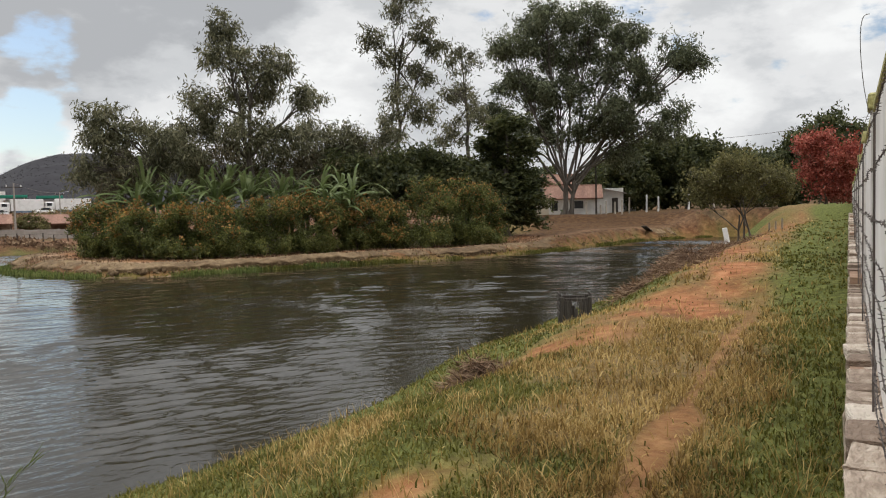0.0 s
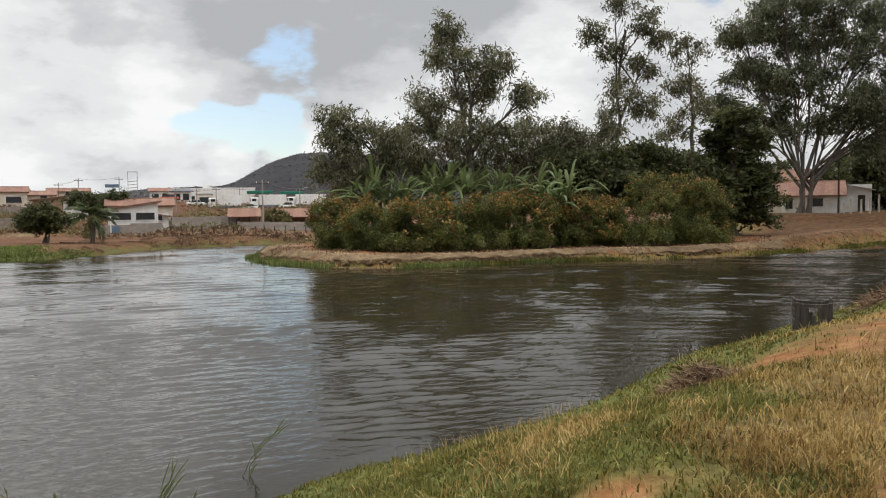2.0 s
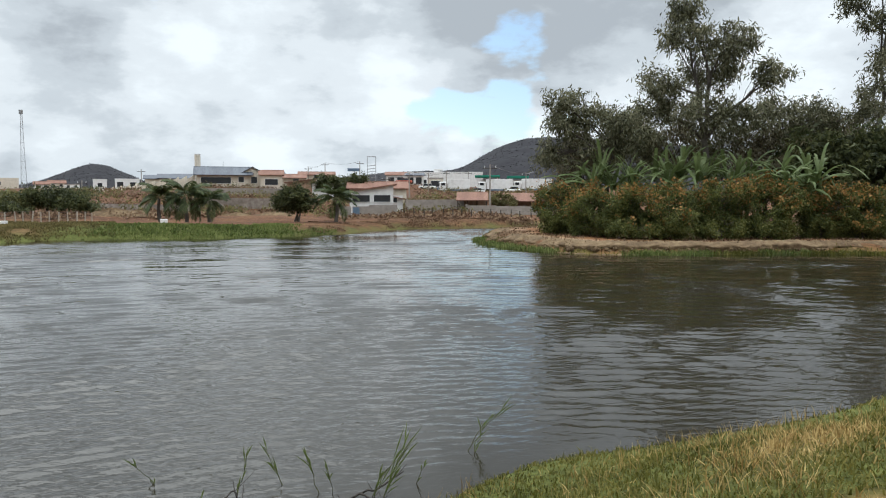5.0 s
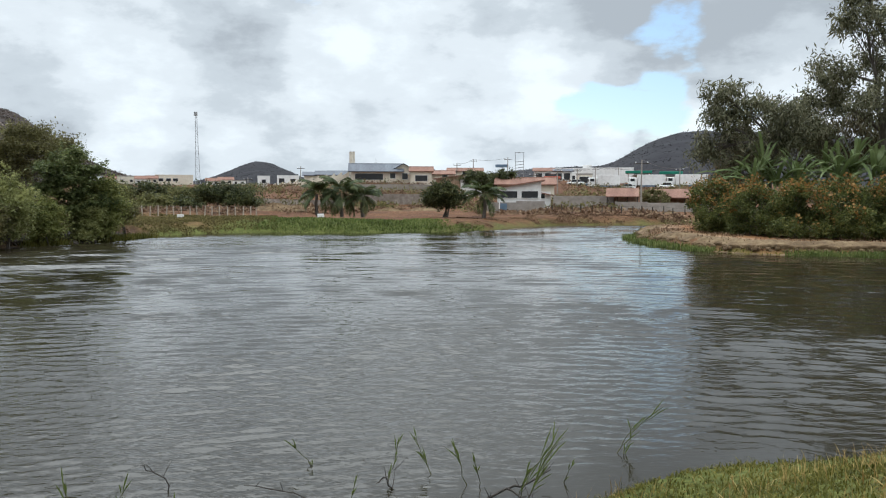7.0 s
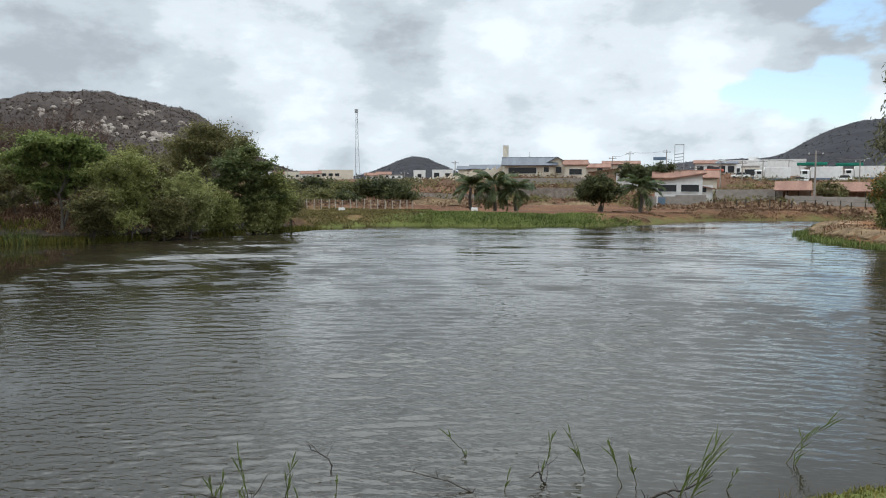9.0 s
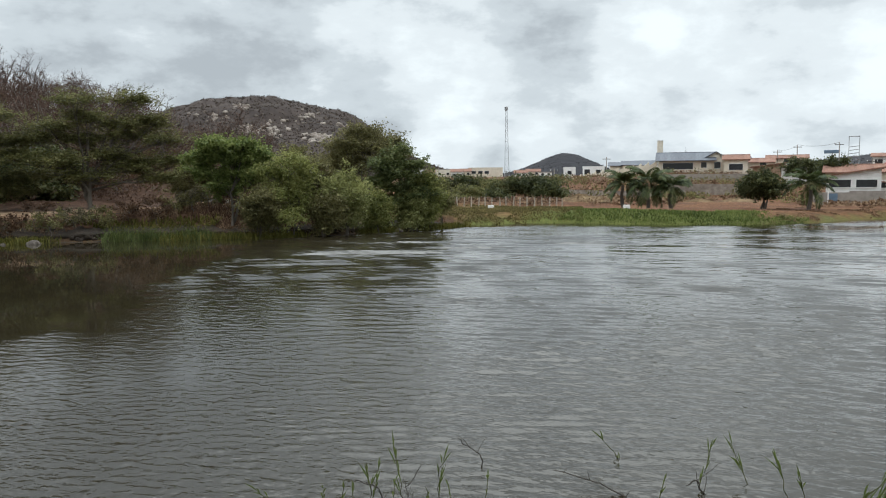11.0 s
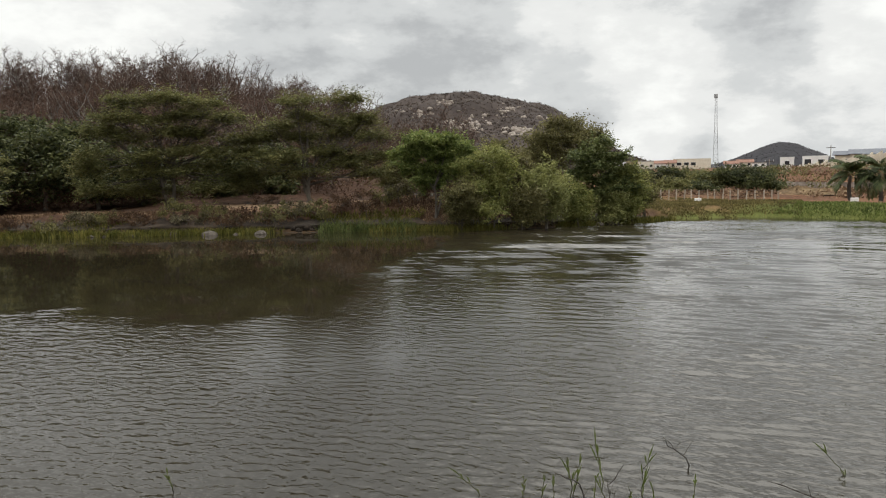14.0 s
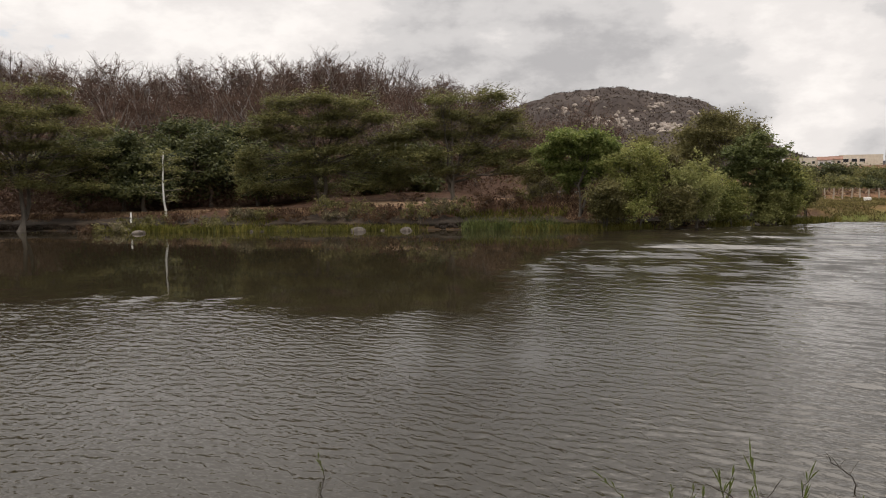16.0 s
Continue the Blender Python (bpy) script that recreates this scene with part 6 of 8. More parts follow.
def post_fence(name, label, az0, az1, d0, d1, n, h, mat, wires=3, seed=1):
    rng = np.random.default_rng(seed)
    root = thing(name, pose(0, 0, 0), label, "fence")
    tops = []
    for i in range(n):
        t = i / (n - 1)
        x, y = at(az0 + (az1 - az0) * t + rng.normal() * 0.03, d0 + (d1 - d0) * t)
        z = ground_z(x, y)
        hh = h * rng.uniform(0.9, 1.12)
        lx, ly = rng.normal() * 0.06, rng.normal() * 0.04
        bm = bmesh.new()
        rod(bm, (x, y, z - 0.3), (x + lx, y + ly, z + hh), 0.075, 0.06, 7)
        part("post", bm, M[mat], root)
        tops.append((x, y, z, hh))
    for k in range(wires):
        f = 0.35 + 0.6 * k / max(1, wires - 1)
        v, fc = tubes([[((a[0], a[1], a[2] + a[3] * f), 0.012) for a in tops]], 4)
        part("wire", fast_mesh("wire", v, fc, M["dark_steel"]), None, root)
    return root


def utility_pole(az, dist, top_el, label="concrete street pole", arm=0.0, lamp=True, r=0.13, cross=True, mat="concrete"):
    x, y = at(az, dist)
    z = ground_z(x, y)
    h = el(dist, top_el) - z
    root = thing("utility_pole", pose(x, y, z, 0, 0, az), label, "pole", "street poles")
    part("shaft", one(rod, (0, 0, -0.3), (0, 0, h), r, r * 0.65, 8), M[mat], root)
    if cross:
        part("crossarm", one(box, (0, 0, h - 0.5), (1.8, 0.1, 0.12)), M["wood"], root)
        for s in (-0.75, 0.75):
            part("insulator", one(rod, (s, 0, h - 0.44), (s, 0, h - 0.2), 0.06, 0.04, 6), M["white_paint"], root)
    if arm:
        part("lamp_arm", one(rod, (0, 0, h - 0.3), (arm, 0, h + 0.1), 0.04, 0.03, 6), M["steel"], root)
        part("lamp_head", one(box, (arm, 0, h + 0.1), (0.7, 0.25, 0.14), 0, 0.04), M["steel"], root)
    return root, (x, y, z + h)


def wire_between(a, b, sag, name="overhead_wire"):
    n = 12
    path = []
    for i in range(n + 1):
        t = i / n
        p = np.array(a) * (1 - t) + np.array(b) * t
        p[2] -= sag * 4 * t * (1 - t)
        path.append((p, 0.025))
    v, f = tubes([path], 4)
    tagged(new(name, fast_mesh(name, v, f, M["dark_steel"])), "thin dark overhead power line", "wire")


def truck(az, dist, turn, label, box_mat="white_paint", ln=8.0, cab="white_paint", tank=False, z=None):
    x, y = at(az, dist)
    z = ground_z(x, y) if z is None else z
    root = thing("truck", pose(x, y, z, 0, 0, az + turn), label, "truck", "parked trucks")
    part("chassis", one(box, (0, 0, 0.85), (ln, 1.0, 0.25)), M["dark_steel"], root)
    part("cargo_box", one(box, (0.9, 0, 2.25), (ln - 2.2, 2.4, 2.5), 0, 0.05), M[box_mat], root)
    part("skirt", one(box, (0.9, 0, 0.85), (ln - 3.4, 2.3, 0.5), 0, 0.03), M["blue_paint"], root)
    cabp = part("cab", one(box, (-ln / 2 + 0.9, 0, 1.75), (1.9, 2.3, 2.2), 0, 0.2), M[cab], root)
    part("windscreen", one(box, (-ln / 2 - 0.03, 0, 2.25), (0.06, 2.0, 0.75)), M["dark_glass"], cabp)
    part("side_window", one(box, (-ln / 2 + 0.8, -1.14, 2.25), (1.0, 0.06, 0.65)), M["dark_glass"], cabp)
    for wx in (-ln / 2 + 1.1, ln / 2 - 2.2, ln / 2 - 1.0):
        for s in (-1.05, 1.05):
            w = part("wheel", one(rod, (wx, s - 0.14, 0.5), (wx, s + 0.14, 0.5), 0.5, None, 14), M["rubber"], root)
            part("rim", one(rod, (wx, s - 0.16, 0.5), (wx, s + 0.16, 0.5), 0.26, None, 10), M["steel"], w)


def car(az, dist, turn, mat, label):
    x, y = at(az, dist)
    root = thing("car", pose(x, y, ground_z(x, y), 0, 0, az + turn), label, "car", "parked cars")
    bm = bmesh.new()
    box(bm, (0, 0, 0.62), (4.1, 1.7, 0.62), 0, 0.15)
    part("body", bm, M[mat], root)
    bm = bmesh.new()
    vs = box(bm, (0.15, 0, 1.18), (2.3, 1.5, 0.55))
    for v in vs:
        if v.co.z > 1.2:
            v.co.x = 0.15 + (v.co.x - 0.15) * 0.68
            v.co.y *= 0.86
    part("cabin", bm, M["dark_glass"], root)
    part("roof", one(box, (0.15, 0, 1.47), (1.6, 1.3, 0.05), 0, 0.02), M[mat], root)
    for wx in (-1.3, 1.3):
        for s in (-0.8, 0.8):
            part("wheel", one(rod, (wx, s - 0.1, 0.32), (wx, s + 0.1, 0.32), 0.32, None, 12), M["rubber"], root)


def heap(name, az, dist, w, h, mat, label, seed):
    """A low heap of earth or rubble."""
    rng = np.random.default_rng(seed)
    x, y = at(az, dist)
    n = 18
    bm = bmesh.new()
    grid = [[bm.verts.new(((i / n - 0.5) * w, (j / n - 0.5) * w * 0.6, 0)) for j in range(n + 1)] for i in range(n + 1)]
    for i in range(n):
        for j in range(n):
            bm.faces.new((grid[i][j], grid[i + 1][j], grid[i + 1][j + 1], grid[i][j + 1]))
    for v in bm.verts:
        q = math.hypot(v.co.x / (w / 2), v.co.y / (w * 0.3))
        v.co.z = h * max(0, 1 - q) ** 0.8 * (1 + 0.5 * rng.normal() * 0.3) - 0.15
    me = bpy.data.meshes.new(name)
    bm.to_mesh(me)
    bm.free()
    me.materials.append(M[mat])
    ob = new(name, me)
    ob.matrix_world = pose(x, y, ground_z(x, y), 0, 0, az)
    tagged(ob, label, "heap")


M["rubble"] = material("earth_and_rubble", [(0.16, 0.09, 0.055), (0.30, 0.19, 0.125), (0.44, 0.33, 0.25)], scale=1.8, rough=0.95, bump=1.0)

# white house with a tiled veranda above its yard wall
# the two wide dark panes stand for shade inside the open veranda
building("veranda_house", "white house with tiled roof and dark panes as veranda shade", -5.55, 101, 5.6, 7, 3.0, wins=[(-1.35, 2.15, 2.2, 0.85), (1.35, 2.15, 2.1, 0.85)], kind="side", rise=0.85, roof="tile", doors=[])
building("veranda_house_wing", "white side wing with a small window", -7.15, 102, 2.4, 5, 2.5, wins=[(0.1, 1.9, 0.7, 0.6)], kind="side", rise=-0.5, roof="tile")
building("tiled_house", "house with a red tiled roof behind the veranda house", -6.0, 124, 9, 7, 2.3, kind="gable", rise=1.0, wall="cream_paint")
wy = long_wall("yard_wall", "weathered grey yard wall in front of the white house", -3.3, -7.4, 98, 98, 1.3, "concrete", piers=2)
bx, by = at(-4.42, 97.8)
door = thing("yard_door", pose(bx, by, ground_z(bx, by), 0, 0, -4.42), "blue-grey metal yard door in the wall", "door")
part("leaf", one(box, (0, 0, 0.6), (0.85, 0.06, 1.2)), M["blue_paint"], door)
part("post", one(box, (-0.52, 0, 0.7), (0.14, 0.16, 1.5)), M["white_paint"], door)
# white block and brown houses above the mango
building("block_house", "plain white rendered block with a brown side", -2.05, 132, 3.6, 5, 2.6, kind="flat", roof="concrete", wall="white_paint")
building("brick_house", "brown brick house with a sloping tiled roof", -0.5, 138, 5.0, 6, 2.6, kind="side", rise=0.6, wall="rubble", roof="tile")
building("tiled_house", "cream house with a long tiled roof", 0.7, 175, 9, 8, 2.2, kind="gable", rise=0.8, wall="cream_paint", wins=[(-2, 1.6, 1.2, 1.0), (2.5, 1.6, 1.2, 1.0)])
building("tiled_house", "cream house with a low tiled roof", -1.6, 185, 8, 8, 2.0, kind="gable", rise=0.7, wall="cream_paint", wins=[(0, 1.6, 1.2, 1.0)])
# the six-metre dark pane paints in the shade of the open porch
building("grey_roof_house", "large white house with a grey metal roof and a dark pane as porch shade", 4.9, 170, 10.5, 8, 2.6, kind="gable", rise=1.5, roof="grey_roof", wall="cream_paint", wins=[(-1.5, 1.3, 6.0, 1.3), (3.6, 1.5, 1.1, 1.1)], over=0.8)
building("grey_roof_house", "cream house with a grey gabled roof", 2.9, 171, 4.6, 7, 3.0, kind="end_gable", rise=1.3, roof="grey_roof", wall="cream_paint", wins=[(0.3, 1.6, 1.2, 1.3)])
building("solar_roof_house", "house with a flat dark panel roof", 3.0, 190, 15, 7, 4.0, kind="mono", rise=0.7, roof="grey_roof", wall="white_paint")
building("porch_house", "cream house with a brown tiled porch roof", 1.6, 168, 4.5, 6, 2.8, kind="gable", rise=0.9, roof="tile", wall="cream_paint", wins=[(0, 1.3, 2.6, 1.2)])
for k, a in enumerate([7.6, 8.5, 9.4]):
    building("cream_villa", "cream villa with a dark sloping roof", a, 178 + k, 4.2, 7, 2.8 + 0.1 * k, kind="mono", rise=1.1 - 0.1 * k, roof="grey_roof", wall="cream_paint", wins=[(0, 1.7, 1.2, 1.0)], group="cream villas")
# cream boundary wall in stepped, curved bays
for k in range(13):
    a = 13.4 - k * 0.52
    dd = 186 - k * 1.2
    x, y = at(a, dd)
    z = ground_z(x, y)
    bay = thing("boundary_bay", pose(x, y, z, 0, 0, a + 14), "cream rendered boundary wall bay with a curved top", "wall", "cream boundary wall")
    base_z = el(dd, 0.12 + 0.085 * k) - z
    bm = bmesh.new()
    top = [(-0.85 + 1.7 * i / 8, base_z + 0.7 + 0.85 * (1 - math.cos(math.pi / 2 * i / 8))) for i in range(9)]
    f = bm.faces.new([bm.verts.new((px, 0, pz)) for px, pz in ((-0.85, -1.0), (0.85, -1.0))] + [bm.verts.new((px, 0, pz)) for px, pz in reversed(top)])
    r = bmesh.ops.extrude_face_region(bm, geom=[f])
    bmesh.ops.translate(bm, verts=[v for v in r["geom"] if isinstance(v, bmesh.types.BMVert)], vec=(0, 0.25, 0))
    bmesh.ops.recalc_face_normals(bm, faces=bm.faces)
    part("panel", bm, M["cream_paint"], bay)
    part("pier", one(box, (0.9, 0.1, base_z / 2 + 0.35), (0.25, 0.45, base_z + 2.5)), M["cream_paint"], bay)
building("white_villa", "white two-storey house at the end of the boundary wall", 12.9, 200, 3.0, 6, 4.2, kind="flat", roof="white_paint", wins=[(0, 3.2, 1.0, 0.9)])
building("white_villa", "low white house with a dark gate", 11.2, 205, 5.5, 6, 4.4, kind="flat", roof="white_paint", wins=[(-1.6, 3.4, 1.4, 1.2), (1.2, 3.4, 1.2, 1.0)])
# water tower
x, y = at(6.62, 178)
tw = thing("water_tower", pose(x, y, ground_z(x, y)), "tall cream cylindrical water tower", "water tower")
zt = el(178, 3.07) - ground_z(x, y)
part("shaft", one(rod, (0, 0, -0.3), (0, 0, zt - 1.0), 0.5, 0.55, 20), M["cream_paint"], tw)
part("tank", one(rod, (0, 0, zt - 3.4), (0, 0, zt), 0.62, None, 20), M["cream_paint"], tw)
part("rim", one(rod, (0, 0, zt - 0.05), (0, 0, zt + 0.1), 0.66, None, 20), M["white_paint"], tw)
# retaining walls below the villas
long_wall("retaining_wall", "rough stone retaining wall below the villas", 6.2, -0.6, 119, 117, 1.55, "boulder", 0.5, piers=3)
long_wall("concrete_wall", "grey concrete block wall on the slope", 6.4, -0.9, 142, 140, 1.5, "concrete", 0.2, piers=2)
long_wall("stone_wall", "low grey stone wall behind the palms", 12.8, 6.6, 104, 112, 1.0, "boulder", 0.4, piers=4)
long_wall("block_wall", "long grey concrete block wall on the bank", -8.1, -12.3, 113, 112, 1.75, "concrete", 0.2, piers=2)
long_wall("plank_wall", "pale grey fence wall behind the shore", -12.5, -18.8, 104, 104, 1.1, "concrete", 0.1, piers=1)
# open sheds
for a, w in ((-12.9, 4.4), (-16.6, 7.0)):
    x, y = at(a, 109)
    z = ground_z(x, y)
    sh = thing("open_shed", pose(x, y, z, 0, 0, a), "low open shed with a tiled lean-to roof", "shed", "sheds behind the fence")
    bmesh_roof = bmesh.new()
    bmesh.ops.create_cube(bmesh_roof, size=1, matrix=pose(0, 1.6, 2.25, 17, 0, 0) @ Matrix.Diagonal((w, 4.0, 0.12, 1)))
    part("roof", bmesh_roof, M["tile"], sh)
    part("back_wall", one(box, (0, 3.2, 1.1), (w - 0.2, 0.15, 2.6)), M["rubble"], sh)
    for k in range(4):
        px = -w / 2 + 0.2 + (w - 0.4) * k / 3
        part("post", one(rod, (px, 0, -0.3), (px, 0, 1.8), 0.08, 0.07, 7), M["wood"], sh)
# white sheds and shops on the road behind
building("warehouse", "long white industrial shed", -9.0, 262, 14, 20, 5.2, kind="flat", roof="white_paint", wins=[(-4, 2.0, 3.0, 2.2), (1, 2.0, 3.0, 2.2), (5, 2.2, 2.5, 1.6)], category="warehouse")
building("warehouse", "large white metal warehouse", -12.15, 275, 14.5, 25, 5.8, kind="flat", roof="white_paint", category="warehouse", wins=[(-5, 1.8, 2.0, 1.8)])
building("rooftop_room", "small white rooftop room", -10.4, 268, 3.0, 5, 6.6, kind="flat", roof="white_paint")
building("shop", "low shop with an orange tiled awning", -7.3, 214, 5.2, 6, 2.6, kind="mono", rise=0.9, roof="tile", wall="white_paint", wins=[(-1.2, 1.2, 1.6, 1.6), (1.2, 1.2, 1.6, 1.6)])
building("shop", "low white shop with dark openings", -8.7, 205, 4.6, 6, 2.4, kind="mono", rise=0.7, roof="grey_roof", wall="white_paint", wins=[(-1.1, 1.1, 1.5, 1.7), (1.0, 1.1, 1.5, 1.7)])
building("shop", "small brick shop with a flat roof", -10.2, 200, 4.0, 5, 2.3, kind="flat", roof="concrete", wall="cream_paint", wins=[(0, 1.1, 2.4, 1.5)])
# filling station canopy
for a, w in ((-14.0, 7.5), (-16.2, 6.5)):
    x, y = at(a, 235)
    z = ground_z(x, y)
    cn = thing("fuel_canopy", pose(x, y, z, 0, 0, a), "green flat canopy on slim posts", "canopy", "filling station canopies")
    part("roof", one(box, (0, 2, 3.2), (w, 6, 0.75), 0, 0.05), M["green_sheet"], cn)
    for px in (-w / 2 + 0.8, w / 2 - 0.8):
        part("post", one(rod, (px, 0, -0.2), (px, 0, 2.9), 0.13, None, 8), M["white_paint"], cn)
    part("kiosk", one(box, (0, 4, 1.2), (w * 0.5, 2, 2.4)), M["white_paint"], cn)
truck(-11.6, 192, 8, "white box truck parked above the bank", ln=7.5)
truck(-14.6, 192, 4, "white box truck with a blue skirt", ln=8.5)
truck(-17.3, 196, 5, "long white box truck", ln=9.5)
for k, (a, dd, m) in enumerate([(-9.6, 192, "white_paint"), (-10.9, 196, "blue_paint"), (-13.2, 190, "white_paint"), (-7.9, 196, "red_paint"), (-15.9, 188, "white_paint")]):
    car(a, dd, 10 * (k % 3) - 8, m, {"white_paint": "white car parked by the road", "blue_paint": "dark blue car parked by the road", "red_paint": "red car parked by the shops"}[m])
# ladder-like steel frame tower and sign
x, y = at(-5.55, 200)
z = ground_z(x, y)
ft = thing("frame_tower", pose(x, y, z, 0, 0, -5.55), "open steel frame tower with rungs", "tower")
hz_ = el(200, 3.08) - z
for sx in (-1.05, 1.05):
    for sy in (-0.6, 0.6):
        part("upright", one(rod, (sx, sy, -0.2), (sx, sy, hz_), 0.07, None, 6), M["steel"], ft)
for k in range(6):
    zz = hz_ - 0.1 if k == 5 else 1.5 + (hz_ - 3.2) * k / 5
    for sy in (-0.6, 0.6):
        part("rung", one(rod, (-1.05, sy, zz), (1.05, sy, zz + (0.25 if k < 5 else 0)), 0.06, None, 6), M["steel"], ft)
x, y = at(-4.25, 195)
z = ground_z(x, y)
sg = thing("roadside_sign", pose(x, y, z, 0, 0, -4.25), "dark roadside sign board on a post", "sign")
part("post", one(rod, (0.2, 0, -0.2), (0.2, 0, el(195, 2.0) - z), 0.12, None, 8), M["steel"], sg)
part("board", one(box, (0, 0, el(195, 2.1) - z), (3.0, 0.3, 0.75), 0, 0.05), M["blue_paint"], sg)
# lattice radio mast
x, y = at(17.45, 600)
z = ground_z(x, y)
mast = thing("radio_mast", pose(x, y, z), "tall thin lattice radio mast", "mast")
mh = el(600, 5.6) - z
legs = [[(np.array([math.cos(q) * (1.9 * (1 - t) ** 1.4 + 0.75), math.sin(q) * (1.9 * (1 - t) ** 1.4 + 0.75), mh * t]), 0.16) for t in np.linspace(0, 1, 14)] for q in (0.3, 2.4, 4.5)]
for lg in legs:
    v, f = tubes([lg], 5)
    part("leg", fast_mesh("leg", v, f, M["steel"]), None, mast)
br = []
for i in range(13):
    for a, b in ((0, 1), (1, 2), (2, 0)):
        br.append([(legs[a][i][0], 0.07), (legs[b][i + 1][0], 0.07)])
        br.append([(legs[a][i + 1][0], 0.07), (legs[b][i + 1][0], 0.07)])
v, f = tubes(br, 3)
tagged(part("bracing", fast_mesh("bracing", v, f, M["steel"]), None, mast), kind="stuff")
part("antenna_ring", one(rod, (0, 0, mh - 2.0), (0, 0, mh + 0.6), 1.25, 1.3, 12), M["steel"], mast)
# far houses below the rocky hill
building("far_building", "long cream building with a flat roof and recessed windows", 18.95, 400, 17.5, 10, 5.0, kind="flat", roof="cream_paint", wall="cream_paint", wins=[(-6, 2.9, 2.2, 1.4), (-2.6, 2.9, 2.2, 1.4), (0.6, 2.9, 2.2, 1.4)], z=el(400, 0.55))
for k, (a, w, h, wl, rf) in enumerate([(21.0, 6, 3.2, "white_paint", "tile"), (22.0, 8, 3.6, "cream_paint", "concrete"), (23.0, 7, 3.0, "white_paint", "tile"), (24.1, 9, 3.4, "white_paint", "concrete"), (16.4, 6, 2.6, "white_paint", "tile"), (15.5, 7, 2.6, "cream_paint", "tile"), (14.6, 6, 2.4, "white_paint", "concrete"), (20.4, 5, 2.8, "cream_paint", "tile")]):
    building("far_house", "small far house on the outskirts", a, 380 + 6 * (k % 3), w, 8, h, kind="gable" if rf == "tile" else "flat", rise=1.2, roof=rf, wall=wl, wins=[(-w / 4, 1.6, 1.2, 1.1), (w / 4, 1.6, 1.2, 1.1)], z=el(380, 0.55 + 0.1 * (k % 2)), group="far houses")
# poles and lines
tops = []
for a, dd, e, arm in [(-14.2, 104, 2.5, 0), (-8.3, 150, 1.9, 1.2), (-11.0, 190, 2.0, -1.2), (-9.7, 170, 1.9, 0), (-16.8, 170, 1.9, 1.3), (-6.6, 150, 1.6, 0), (-2.2, 190, 2.6, 0), (-1.0, 185, 2.3, 0), (10.3, 190, 2.0, 0), (-12.6, 200, 2.0, 0), (-4.7, 188, 2.7, 0), (14.0, 170, 1.2, 0), (15.8, 160, 0.9, 0), (22.4, 330, 1.6, 0)]:
    tops.append(utility_pole(a, dd, e, "pale concrete street pole with a crossarm" if not arm else "concrete street pole with a lamp arm", arm)[1])
for i, j in ((0, 4), (1, 3), (3, 2), (2, 4), (5, 1), (6, 7), (10, 6), (2, 9)):
    wire_between(tops[i], tops[j], 0.5)
x, y = at(4.9, 200)
an = thing("roof_antenna", pose(x, y, ground_z(x, y)), "thin radio aerial behind the houses", "antenna")
part("shaft", one(rod, (0, 0, 0), (0, 0, el(200, 2.6) - ground_z(x, y)), 0.05, 0.03, 5), M["steel"], an)
part("cross_bar", one(rod, (-0.3, 0, el(200, 2.3) - ground_z(x, y)), (0.3, 0, el(200, 2.3) - ground_z(x, y)), 0.03, None, 5), M["steel"], an)
# fences on the far shore
post_fence("wire_fence", "post and wire fence behind the reedy shore", 22.6, 13.4, 80, 83, 19, 0.95, "post_wood", 3, 3)
post_fence("wire_fence", "leaning post and wire fence above the bank", -7.9, -18.6, 92, 96, 16, 0.85, "wood", 2, 4)
for k, (a, dd, w, h) in enumerate([(-7.0, 90, 3.5, 0.5), (-9.6, 95, 3.2, 0.5), (-11.4, 96, 4, 0.6), (-16.2, 98, 3, 0.5), (12.0, 92, 7, 0.9), (10.4, 95, 6, 0.7), (4.0, 100, 5, 0.6), (1.4, 102, 6, 0.6), (-9.5, 150, 9, 1.4), (-12.5, 152, 10, 1.3), (-16.5, 150, 9, 1.2), (-6.6, 112, 4, 0.7)]):
    heap("earth_heap", a, dd, w, h, "bank_earth", "low heap of reddish earth and rubble", 700 + k)
for k, (a, dd) in enumerate([(8.9, 70), (18.6, 76)]):
    x, y = at(a, dd)
    ob = tagged(new("concrete_block", bpy.data.meshes.new("concrete_block")), "pale concrete block at the edge of the reeds", "block")
    bm = one(box, (0, 0, 0.2), (0.6, 0.4, 0.32), 0, 0.03)
    bm.to_mesh(ob.data)
    bm.free()
    ob.data.materials.append(M["white_paint"])
    ob.matrix_world = pose(x, y, ground_z(x, y), 0, 0, a)

# ---- houses and yard at the head of the pond ----
building("farm_house", "white farmhouse with a red tiled roof and dark window", -52.35, 105, 6.4, 7, 2.45, kind="gable", rise=1.5, wins=[(0.5, 1.45, 1.7, 1.0), (-2.4, 1.35, 0.8, 1.3)], over=0.7)
building("upper_storey", "upper tiled storey behind the farmhouse", -50.4, 112, 7.5, 6, 4.4, kind="gable", rise=1.3, wall="cream_paint", wins=[(-1.5, 3.4, 2.2, 0.9), (1.8, 3.4, 1.6, 0.9)])
building("white_outbuilding", "plain white outbuilding with a stepped wall", -55.0, 108, 3.4, 6, 3.3, kind="side", rise=-0.7, roof="concrete", doors=[(0.6, 1.0, 0.8, 2.0)])
building("low_wall_house", "low whitewashed outbuilding beside the yard", -56.3, 112, 1.8, 3, 1.6, kind="flat", roof="white_paint", wall="white_paint")
utility_pole(-54.0, 100, 3.8, "dark wooden pole beside the farmhouse", 0, False, 0.12, False, "wood")
